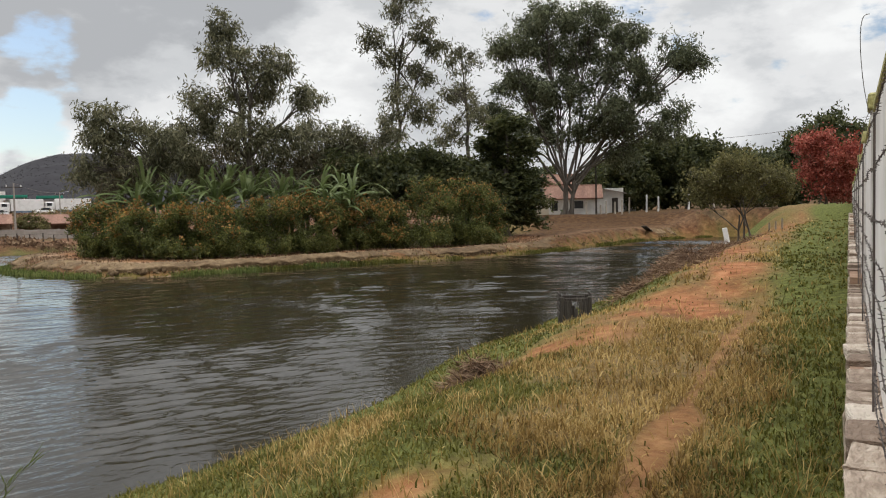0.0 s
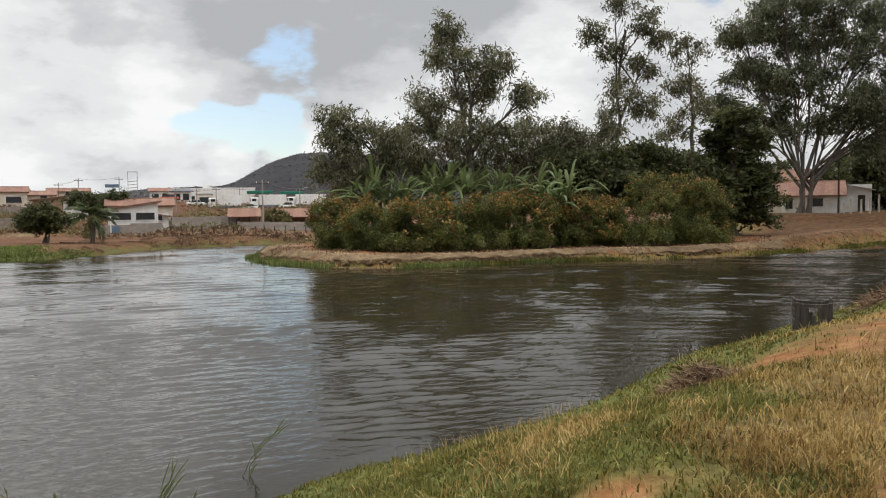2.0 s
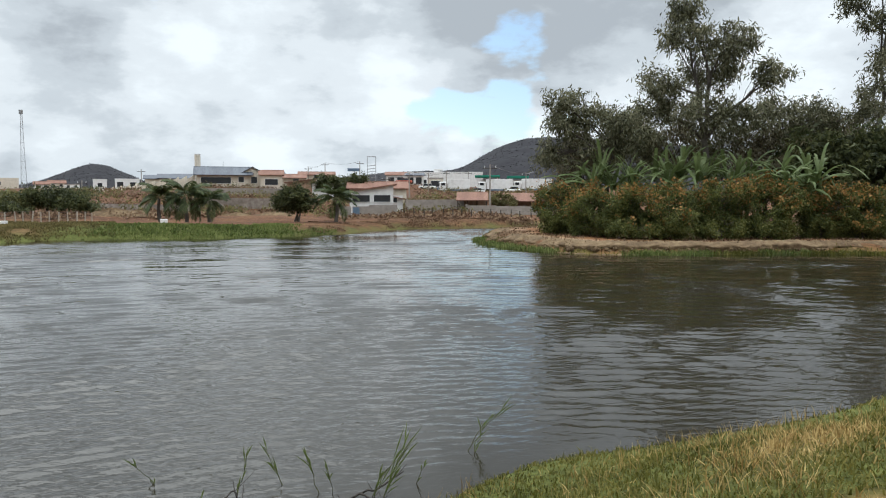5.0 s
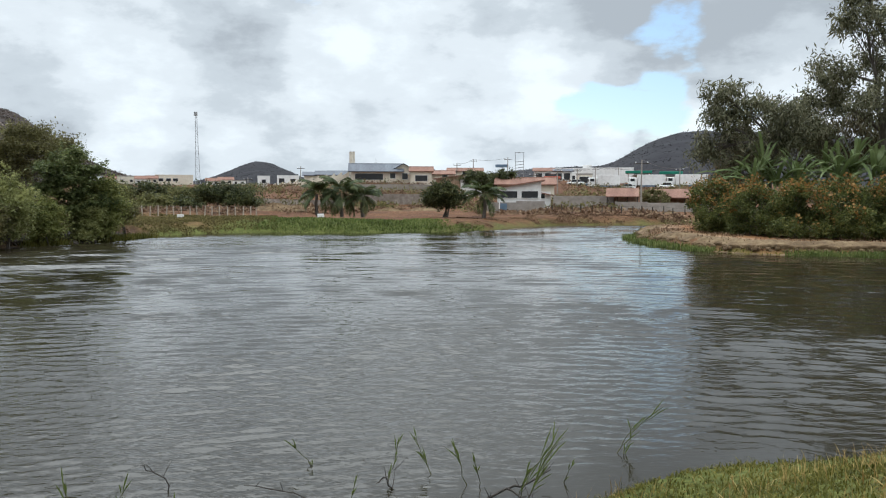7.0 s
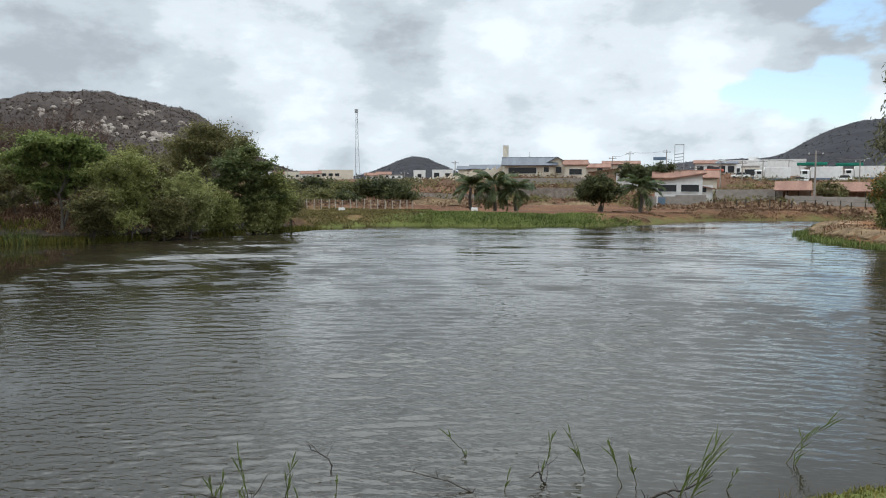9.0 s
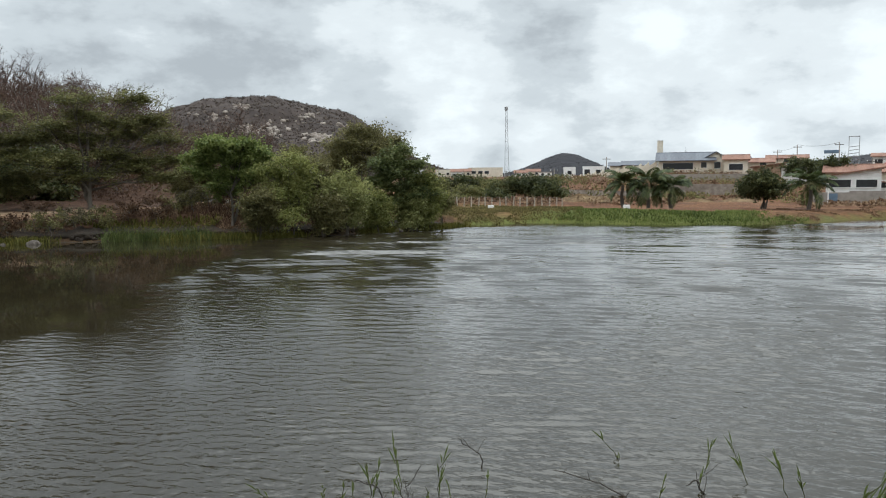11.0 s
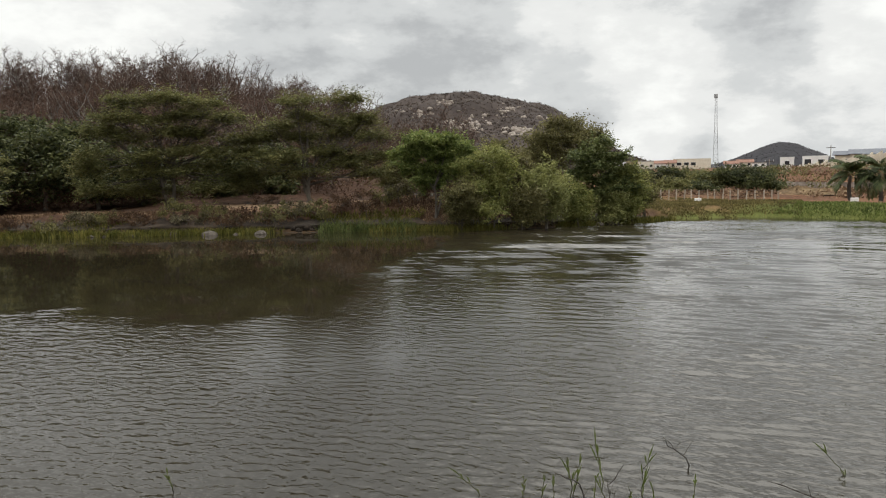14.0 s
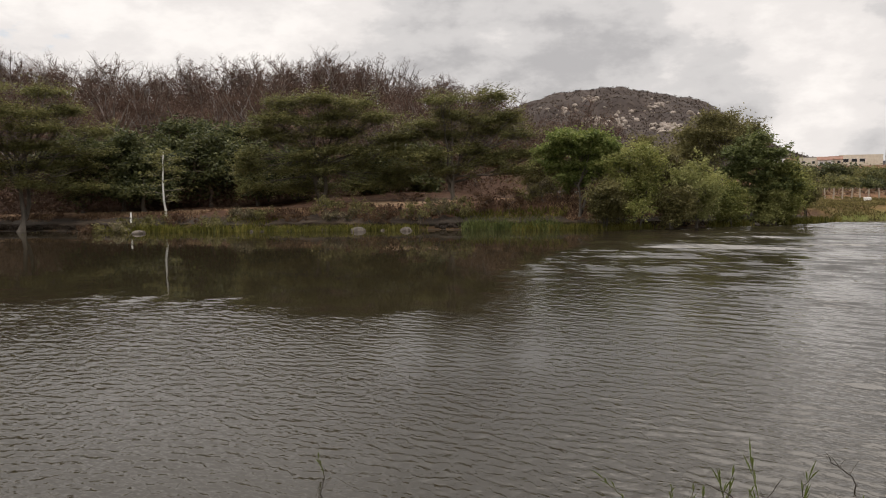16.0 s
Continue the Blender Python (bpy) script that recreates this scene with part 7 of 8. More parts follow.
for k, (a, dd, e0) in enumerate([(-57.5, 104, 0.95), (-58.3, 104, 0.8), (-60.35, 104, 0.9), (-54.7, 96, 0.55), (-55.3, 96, 0.5), (-55.8, 95, 0.6), (-53.3, 95, 0.5), (-56.3, 103, 0.8), (-54.3, 95, 0.3), (-62.0, 100, 0.7)]):
    x, y = at(a, dd)
    z = ground_z(x, y)
    bm = one(rod, (0, 0, -0.3), (0.03, 0, max(1.0, el(dd, e0) - z)), 0.13, 0.10, 8)
    me = bpy.data.meshes.new("yard_post")
    bm.to_mesh(me)
    bm.free()
    me.materials.append(M["white_paint"] if k < 3 else M["post_wood"])
    ob = tagged(new("yard_post", me), "whitewashed post in the yard" if k < 3 else "weathered post of the yard fence", "post", "yard posts")
    ob.matrix_world = pose(x, y, z, 0, 0, a)
wire_between((*at(-61.2, 112), el(112, 4.6)), (*at(-72, 112), el(112, 5.6)), 0.4)

# ---- the boundary wall beside the path ----


def wall_place(u, v):
    """A place on the plan by the run along the wall and the distance to its left."""
    return WALL_O[0] + WALL_U[0] * u + WALL_N[0] * v, WALL_O[1] + WALL_U[1] * u + WALL_N[1] * v


WALL_RZ = math.degrees(math.atan2(WALL_U[1], WALL_U[0]))
FACE = -0.20
M["lime_wall"] = material("limewashed_wall", [(0.50, 0.47, 0.44), (0.68, 0.65, 0.62), (0.78, 0.76, 0.73)], scale=1.3, rough=0.85, bump=0.35, bump_scale=14)
M["mossy_cap"] = material("mossy_coping", [(0.20, 0.19, 0.06), (0.36, 0.33, 0.14), (0.46, 0.42, 0.26)], scale=7, rough=0.95, bump=0.6)


def build_boundary_wall():
    rng = np.random.default_rng(8)
    root = thing("wall_boundary", pose(0, 0, 0), "tall limewashed boundary wall on a stone footing", "wall", kind="structure")
    edges = [-9, -4.5, -1.5, 2.5, 8.1, 12.3, 18, 25, 32, 39, 46, 53, 59]
    for a, b in zip(edges, edges[1:]):
        x, y = wall_place((a + b) / 2, FACE - 0.09)
        g = ground_z(x, y)
        top = max(3.80, g + 1.3)
        part("wall_panel", one(box, (x, y, (top + g - 0.5) / 2), (b - a, 0.18, top - g + 0.5), WALL_RZ), M["lime_wall"], root)
        part("coping", one(box, (x, y, top + 0.03), (b - a - 0.36, 0.22, 0.06), WALL_RZ, 0.01), M["mossy_cap"], root)
        x, y = wall_place(b, FACE - 0.08)
        pier = part("pier", one(box, (x, y, (top + 0.02 + g - 0.5) / 2), (0.32, 0.22, top - g + 0.52), WALL_RZ), M["lime_wall"], root)
        part("cap", one(box, (x, y, top + 0.10), (0.36, 0.27, 0.15), WALL_RZ, 0.015), M["mossy_cap"], pier)
    # footing: a mortared core with stones laid on it
    us = np.arange(-3.0, 46, 0.5)
    for a in us[::6]:
        x, y = wall_place(a + 1.5, FACE + 0.10)
        g = ground_z(x, y)
        part("footing", one(box, (x, y, g + 0.04), (3.0, 0.19, 0.46), WALL_RZ), M["rubble"], root)
    stones = []
    for k in range(8):
        bm = bmesh.new()
        box(bm, (0, 0, 0), (1, 1, 1), 0, 0.09)
        for v in bm.verts:
            v.co += Vector(rng.normal(size=3) * 0.035)
        me = bpy.data.meshes.new("stone")
        bm.to_mesh(me)
        bm.free()
        me.materials.append(M["stone"])
        stones.append(me)
    u, count = -2.0, 0
    while u < 44 and count < 280:
        ln = rng.uniform(0.16, 0.5)
        for side in range(2 if u > 2 else 1):
            x, y = wall_place(u + ln / 2, FACE + 0.105 + rng.normal() * 0.008 if side == 0 else FACE + 0.185 + rng.normal() * 0.008)
            g = ground_z(x, y)
            ob = new("stone", stones[rng.integers(8)])
            ob.parent = root
            zc = g + 0.265 + rng.normal() * 0.012 if side == 0 else g + 0.13 + rng.normal() * 0.03
            size = (ln * 1.02, 0.215, 0.10) if side == 0 else (ln * 0.95, 0.06, 0.24)
            ob.matrix_world = pose(x, y, zc, rng.normal() * 2, rng.normal() * 2, WALL_RZ + rng.normal() * 2.5) @ Matrix.Diagonal((*size, 1))
            count += 1
        u += ln


build_boundary_wall()


def barbed_strand(v_off, heights, u0, u1, seed, parent):
    """Twisted wire with barbs along the wall; heights: (run, height above the water)."""
    rng = np.random.default_rng(seed)
    us = np.arange(u0, u1, 0.12)
    zs = np.interp(us, *zip(*heights)) + 0.012 * np.sin(us * 2.1 + seed)
    pts = np.array([[*wall_place(u, v_off + 0.006 * math.sin(u * 3 + seed)), z] for u, z in zip(us, zs)])
    strands = []
    for ph in (0, math.pi):
        tw = np.stack([WALL_N[0] * np.cos(us * 26 + ph), WALL_N[1] * np.cos(us * 26 + ph), np.sin(us * 26 + ph)], 1) * 0.003
        strands.append([(p + o, 0.0024) for p, o in zip(pts, tw)])
    for i in range(1, len(us), 1):
        d = rng.normal(size=3)
        d /= np.linalg.norm(d)
        strands.append([(pts[i] - d * 0.018, 0.0016), (pts[i], 0.0028), (pts[i] + d * 0.018, 0.0012)])
    w, f = tubes(strands, 4)
    part("strand", fast_mesh("strand", w, f, M["dark_steel"]), None, parent)


wire = thing("barbed_wire", pose(0, 0, 0), "rusty barbed wire strung along the boundary wall", "barbed wire")
for k, (v, hs) in enumerate([(-0.125, [(2, 1.98), (12, 2.0), (45, 2.9)]), (-0.12, [(2, 2.13), (12, 2.15), (45, 3.0)]), (-0.13, [(2, 2.28), (12, 2.3), (45, 3.1)]), (-0.13, [(2, 2.45), (12, 2.5), (45, 3.2)]),
                             (-0.125, [(2, 2.66), (12, 2.72), (45, 3.3)]), (-0.12, [(2, 2.9), (12, 2.92), (45, 3.4)]), (-0.125, [(2, 3.2), (12, 3.22), (45, 3.55)]), (-0.13, [(2, 3.5), (12, 3.52), (45, 3.7)])]):
    barbed_strand(v, hs, 2.2, 40, 20 + k, wire)
# loose strand sagging from the wall's top
loop = []
for t in np.linspace(0, 1, 30):
    x, y = wall_place(6.2 + 3.0 * t, FACE + 0.08 + 0.05 * math.sin(t * 9))
    loop.append((np.array([x, y, 4.3 - 1.0 * t + 0.14 * math.sin(t * 12)]), 0.003))
w, f = tubes([loop], 5)
part("strand", fast_mesh("strand", w, f, M["dark_steel"]), None, wire)
for u in (5.5, 10, 15, 20, 26):
    x, y = wall_place(u, -0.135)
    g = ground_z(x, y)
    bm = bmesh.new()
    rod(bm, (x, y, g + 0.2), (x, y, max(3.55, g + 1.4)), 0.008, None, 5)
    part("tie_rod", bm, M["dark_steel"], wire)

# ---- things on the near bank ----


def sluice_frame():
    x, y = at(-52.7, 18.0)
    z = ground_z(x, y)
    root = thing("wooden_crate", pose(x, y, max(z, 0.15), 0, 0, -47), "weathered grey plank box with broken slats at the water's edge", "crate")
    rng = np.random.default_rng(6)
    h = 0.56
    for sx in (-0.31, 0.31):
        for sy in (-0.3, 0.3):
            part("post", one(box, (sx, sy, h / 2 - 0.08), (0.09, 0.09, h + 0.2), 0, 0.012), M["wood"], root)
    for sy in (-0.3, 0.3):
        part("rail", one(box, (0, sy, h - 0.04), (0.54, 0.05, 0.07), 0, 0.01), M["wood"], root)
        part("rail", one(box, (0, sy, 0.08), (0.54, 0.05, 0.08), 0, 0.01), M["wood"], root)
        for k in range(5):
            px = -0.216 + 0.108 * k
            hh = h - 0.08 if k not in (2,) else h * 0.55
            if sy > 0 and k in (1, 3):
                continue
            part("slat", one(box, (px + rng.normal() * 0.008, sy - 0.035, hh / 2 + 0.01), (0.078, 0.025, hh), rng.normal() * 2, 0.004), M["wood"], root)
    for sx in (-0.355, 0.355):
        for k in range(3):
            part("slat", one(box, (sx, 0, 0.14 + 0.22 * k), (0.025, 0.54, 0.15), rng.normal(), 0.004), M["wood"], root)


sluice_frame()
x, y = at(-63.15, 38.5)
z = ground_z(x, y)
post = tagged(new("white_post", bpy.data.meshes.new("white_post")), "leaning white concrete post at the water's edge", "post")
bm = one(box, (0, 0, 0.5), (0.22, 0.17, 1.5), 0, 0.02)
bm.to_mesh(post.data)
bm.free()
post.data.materials.append(M["white_paint"])
post.matrix_world = pose(x, y, z, 0, -11, -63)
for k, (a, dd, s) in enumerate([(-65.6, 46, 0.5), (-66.0, 47, 0.45), (-66.4, 47, 0.5)]):
    x, y = at(a, dd)
    bm = one(rod, (0, 0, -0.1), (0.05, 0, s + 0.25), 0.06, 0.045, 9)
    me = bpy.data.meshes.new("stake")
    bm.to_mesh(me)
    bm.free()
    me.materials.append(M["post_wood"])
    ob = tagged(new("stake", me), "short grey stake beside the bank tree", "stake", "stakes by the tree")
    ob.matrix_world = pose(x, y, ground_z(x, y))
x, y = at(-57.6, 77)
bt = thing("beached_boat", pose(x, y, ground_z(x, y) + 0.1, 0, 12, 20), "old dark wooden plank lying on the red bank", "plank")
part("plank", one(box, (0, 0, 0.1), (3.4, 0.5, 0.12), 0, 0.03), M["wood"], bt)

# boulders along the western waterline
M["shore_rock"] = material("shore_rock", [(0.035, 0.027, 0.021), (0.09, 0.074, 0.06), (0.2, 0.172, 0.145)], scale=2.2, rough=0.9, bump=0.9)
rocks = [rock_mesh(80 + k, 1.0, 0.55, M["shore_rock"]) for k in range(5)]
for k, (a, dd, s) in enumerate([(68.5, 50.8, 0.62), (53.4, 47.4, 0.62), (49.85, 47.0, 0.55), (55.8, 48.4, 0.5), (61.0, 49.2, 0.28), (58.4, 48.6, 0.25), (60.2, 48.9, 0.2), (51.6, 47.4, 0.22), (48.2, 52.5, 0.42), (48.4, 52.8, 0.3), (50.6, 53.5, 0.3), (54.9, 52.6, 0.35), (30.6, 49.4, 0.4), (26.6, 51.6, 0.6), (25.4, 51.8, 0.5), (37.4, 52, 0.8), (38.4, 52.4, 0.7), (36.6, 52.2, 0.6), (24.6, 52.6, 0.4)]):
    x, y = at(a, dd)
    ob = tagged(new("boulder", rocks[k % 5]), "pale grey-brown boulder at the waterline" if k < 8 else "weathered boulder on the western bank", "boulder", "shore boulders")
    ob.matrix_world = pose(x, y, max(ground_z(x, y), 0) + s * 0.02, 0, 0, 47 * k) @ Matrix.Diagonal((s * 0.8, s * 0.7, s * 0.75, 1))
# young tree and marker post by the western path
x, y = at(66.65, 54.5)
z = ground_z(x, y)
yt = thing("young_tree", pose(x, y, z), "slim young tree with a pale stem and level branches", "tree")
rng_y = np.random.default_rng(33)
v, f = tubes([limb(rng_y, (0, 0, -0.2), (0.05, 0, 4.4), 0.09, 0.03, 0, 8)], 8)
part("trunk", fast_mesh("trunk", v, f, M["white_paint"], True), None, yt)
pts = []
for k in range(14):
    zz = 1.2 + 0.24 * k
    ang = k * 2.4
    rr = 1.5 - 0.055 * k
    e1 = np.array([math.cos(ang) * rr, math.sin(ang) * rr, zz + 0.15])
    v, f = tubes([limb(rng_y, (0.01, 0, zz), e1, 0.025, 0.01, 0.05, 5)], 5)
    br_ = part("branch", fast_mesh("branch", v, f, M["pale_bark"], True), None, yt)
    n = 40 if k < 7 else 130
    t = rng_y.uniform(0.5, 1.1, n)[:, None]
    pts.append(np.array([0, 0, zz]) + (e1 - np.array([0, 0, zz])) * t + rng_y.normal(size=(n, 3)) * np.array([0.3, 0.3, 0.09]))
v, f = leaves(rng_y, np.concatenate(pts), 0.2, 0, 0.5, 0.7)
part("crown", fast_mesh("crown", v, f, M["acacia_leaf"]), None, yt)
x, y = at(68.9, 54.2)
bm = one(rod, (0, 0, -0.3), (0.02, 0, 1.0), 0.07, 0.06, 8)
me = bpy.data.meshes.new("marker_post")
bm.to_mesh(me)
bm.free()
me.materials.append(M["white_paint"])
ob = tagged(new("marker_post", me), "short pale post beside the shore path", "post")
ob.matrix_world = pose(x, y, ground_z(x, y))

# ---- undergrowth, reeds and grass ----


def scatter(rng, n, az, dist):
    a = rng.uniform(az[0], az[1], n)
    d = np.sqrt(rng.uniform(dist[0] ** 2, dist[1] ** 2, n))
    return -d * np.sin(np.radians(a)), d * np.cos(np.radians(a))


def blades(rng, x, y, z, h, width, bend, lean=0.35):
    """Grass blades as bent strips of three corners and a tip."""
    n = len(x)
    a = rng.uniform(0, 2 * math.pi, n)
    h = h * rng.uniform(0.5, 1.3, n)
    tilt = np.abs(rng.normal(size=n)) * lean
    dx, dy = np.cos(a) * np.sin(tilt), np.sin(a) * np.sin(tilt)
    b = rng.uniform(0, 2 * math.pi, n)
    w = width * rng.uniform(0.6, 1.3, n) / 2
    sx, sy = np.cos(b) * w, np.sin(b) * w
    p0, p1 = np.stack([x - sx, y - sy, z], 1), np.stack([x + sx, y + sy, z], 1)
    mz = z + h * 0.6 * np.cos(tilt)
    mx, my = x + dx * h * 0.6, y + dy * h * 0.6
    p2, p3 = np.stack([mx + sx * 0.7, my + sy * 0.7, mz], 1), np.stack([mx - sx * 0.7, my - sy * 0.7, mz], 1)
    t2 = tilt + bend * rng.uniform(0.3, 1.3, n)
    tip = np.stack([mx + np.cos(a) * np.sin(t2) * h * 0.45, my + np.sin(a) * np.sin(t2) * h * 0.45, mz + np.cos(t2) * h * 0.45], 1)
    v = np.stack([p0, p1, p2, p3, tip, tip], 1)
    i = np.arange(n) * 6
    f = np.concatenate([np.stack([i, i + 1, i + 2, i + 3], 1), np.stack([i + 3, i + 2, i + 4, i + 5], 1)])
    return v.reshape(-1, 3), f


def grass(name, label, mat, rng, x, y, keep, h, width, bend, lean):
    ok = wall_uv(x, y)[1] > 0.03
    x, y = x[ok], y[ok]
    info = shore_distance(x, y)
    k = keep(x, y, *info, *cover(x, y, *info))
    x, y = x[k], y[k]
    z = ground_height(x, y, (info[0][k], info[1][k])) - 0.015
    r = np.hypot(x, y)
    v, f = blades(rng, x, y, z, h, width * np.clip(r / 9, 0.8, 3.5), bend, lean)
    tagged(new(name, fast_mesh(name, v, f, mat)), label, "grass", kind="stuff")


def near_points(rng, n):
    """Places on the near bank, denser close by."""
    a = rng.uniform(-76, 12, n)
    d = 3.2 * (50 / 3.2) ** rng.random(n)
    return -d * np.sin(np.radians(a)), d * np.cos(np.radians(a))


M["olive_turf"] = leaf("olive_turf", [(0.06, 0.05, 0.018), (0.12, 0.1, 0.034), (0.21, 0.17, 0.07)], rough=0.8)


def tufted(rng, n, each, spread):
    """Places in small tufts on the near bank."""
    x, y = near_points(rng, n)
    return np.repeat(x, each) + rng.normal(size=n * each) * spread, np.repeat(y, each) + rng.normal(size=n * each) * spread


rng_g = np.random.default_rng(91)
x, y = tufted(rng_g, 46000, 8, 0.028)
grass("dry_grass", "short dry yellow grass on the near bank", M["dry_grass"], rng_g, x, y,
      lambda x, y, d, g, s, gr, p, li, rd: (g == 0) & (d > 0.5) & (wall_uv(x, y)[1] > 0.03) & (rng_g.random(len(x)) < np.clip(1 - 2.1 * s - 1.05 * gr, 0.02, 1) * np.clip(0.8 + 0.8 * wavy(x, y, 0.8, 61), 0.2, 1)), 0.12, 0.0145, 0.8, 0.65)
x, y = tufted(rng_g, 56000, 7, 0.035)
grass("green_grass", "short green grass along the water and the wall", M["green_grass"], rng_g, x, y,
      lambda x, y, d, g, s, gr, p, li, rd: (g == 0) & (d > 0.02) & (wall_uv(x, y)[1] > 0.03) & (rng_g.random(len(x)) < np.clip(gr * 1.1 + 0.12 - 1.0 * s, 0.03, 1) * np.clip(0.85 + 0.6 * wavy(x, y, 0.9, 62), 0.15, 1)), 0.08, 0.017, 1.1, 0.95)
# tall tufts at the very edge
x, y = near_points(rng_g, 60000)
grass("bank_tufts", "ragged green tufts at the water's edge", M["green_grass"], rng_g, x, y,
      lambda x, y, d, g, s, gr, p, li, rd: (g == 0) & (d > -0.15) & (d < 1.0) & (wavy(x, y, 0.6, 63) > 0.15), 0.13, 0.012, 1.0, 0.7)
x, y = near_points(rng_g, 28000)
grass("mown_straw", "loose dead stalks lying on the bank", M["dry_grass"], rng_g, x, y, lambda x, y, d, g, s, gr, p, li, rd: (g == 0) & (d > 0.05) & (wavy(x, y, 0.9, 69) + 0.5 * s > 0.0), 0.2, 0.009, 0.4, 1.5)
x, y = near_points(rng_g, 60000)
grass("tall_tufts", "taller clumps of grass on the bank", M["dry_grass"], rng_g, x, y, lambda x, y, d, g, s, gr, p, li, rd: (g == 0) & (d > 0.3) & (s < 0.3) & (gr < 0.75) & (wavy(x, y, 0.22, 70) > 0.35), 0.14, 0.010, 0.8, 0.45)
# reeds and rough grass on the other shores
x, y = scatter(rng_g, 90000, (-3, 21), (58, 84))
grass("reed_bed", "bright green reeds along the far shore", M["reed"], rng_g, x, y, lambda x, y, d, g, s, gr, p, li, rd: (g == 2) & (d > -0.6) & (d < 5.5) & (np.degrees(np.arctan2(-x, y)) < 13.5 + 3 * wavy(x, y, 2.0, 60)) & (rng_g.random(len(x)) < gr * 1.1), 0.2, 0.022, 0.6, 0.45)
x, y = scatter(rng_g, 150000, (-66, -8), (36, 86))
grass("island_grass", "rough grass on the edge of the island", M["green_grass"], rng_g, x, y, lambda x, y, d, g, s, gr, p, li, rd: (g == 3) & (d > -0.5) & (d < 1.6) & (rng_g.random(len(x)) < np.clip(1.15 - d, 0.05, 1) * np.clip(0.5 + 0.35 * smooth01((np.degrees(np.arctan2(-x, y)) + 34) / 10) + 1.0 * wavy(x, y, 2.0, 64), 0, 1)), 0.2, 0.016, 0.8, 0.6)
grass("island_straw", "dry straw on the island's bank", M["straw"], rng_g, x, y, lambda x, y, d, g, s, gr, p, li, rd: ((g == 3) | (g == 2)) & (d > 0.2) & (d < 5) & (rng_g.random(len(x)) < 0.6) & (wavy(x, y, 1.5, 65) > -0.1) & (np.degrees(np.arctan2(-x, y)) > -50), 0.18, 0.016, 0.9, 0.6)
x, y = scatter(rng_g, 50000, (12, 25), (54, 82))
grass("shore_turf", "rough olive turf below the wire fence", M["olive_turf"], rng_g, x, y, lambda x, y, d, g, s, gr, p, li, rd: (g == 2) & (d > -0.3) & (wavy(x, y, 1.6, 59) > -0.4), 0.16, 0.02, 0.8, 0.6)
x, y = scatter(rng_g, 60000, (-19, -1), (66, 90))
grass("far_bank_straw", "dry brown grass on the far bank", M["straw"], rng_g, x, y, lambda x, y, d, g, s, gr, p, li, rd: (g == 2) & (d > 0.1) & (d < 9) & (wavy(x, y, 1.8, 66) > 0.0), 0.15, 0.02, 0.9, 0.6)
x, y = scatter(rng_g, 130000, (22, 84), (44, 62))
grass("shore_grass", "rough green grass at the foot of the western bank", M["green_grass"], rng_g, x, y, lambda x, y, d, g, s, gr, p, li, rd: (g == 1) & (d > -0.4) & (d < 2.2) & (wavy(x, y, 3.2, 67) > 0.05), 0.34, 0.018, 0.6, 0.35)
grass("shore_straw", "dry tangled growth on the western bank", M["straw"], rng_g, x, y, lambda x, y, d, g, s, gr, p, li, rd: (g == 1) & (d > 0.4) & (d < 4.5) & (p < 0.3) & (wavy(x, y, 2.2, 68) > -0.2), 0.22, 0.02, 0.8, 0.6)


M["shore_reed"] = leaf("shore_reed_blade", [(0.035, 0.05, 0.013), (0.075, 0.095, 0.026), (0.14, 0.155, 0.05)], rough=0.7)


# grass that hangs over the water along a bank
def bank_grass(name, label, mat, group, n, az, reach, h, seed, patch):
    rng = np.random.default_rng(seed)
    line = shore[shore_group == group]
    run = np.concatenate([[0], np.cumsum(np.hypot(*np.diff(line, axis=0).T))])
    t = rng.uniform(0, run[-1], n)
    x = np.interp(t, run, line[:, 0]) + rng.normal(size=n) * reach
    y = np.interp(t, run, line[:, 1]) + rng.normal(size=n) * reach
    b = np.degrees(np.arctan2(-x, y))
    ok = (b > az[0]) & (b < az[1]) & (wavy(t, t * 0, 2.6, seed) + 0.5 * wavy(t, t * 0, 0.6, seed + 1) > patch)
    x, y = x[ok], y[ok]
    v, f = blades(rng, x, y, np.full(len(x), -0.03), h, 0.05, 0.7, 0.45)
    tagged(new(name, fast_mesh(name, v, f, mat)), label, "grass", kind="stuff")


bank_grass("waterside_grass", "green grass hanging over the water at the island's tip", M["reed"], 3, 26000, (-36, -8), 0.3, 0.32, 41, -0.3)
bank_grass("waterside_grass", "olive grass along the island's waterline", M["green_grass"], 3, 30000, (-62, -30), 0.3, 0.26, 43, -0.05)
bank_grass("waterside_grass", "dark green grass along the western waterline", M["green_grass"], 1, 26000, (20, 84), 0.4, 0.42, 45, 0.05)
bank_grass("reed_clump", "clump of green reeds at the western waterline", M["green_grass"], 1, 26000, (61, 69), 0.5, 0.5, 47, -0.5)
bank_grass("reed_clump", "clump of green reeds below the bank path", M["shore_reed"], 1, 26000, (38.5, 46), 0.45, 0.7, 49, -0.3)


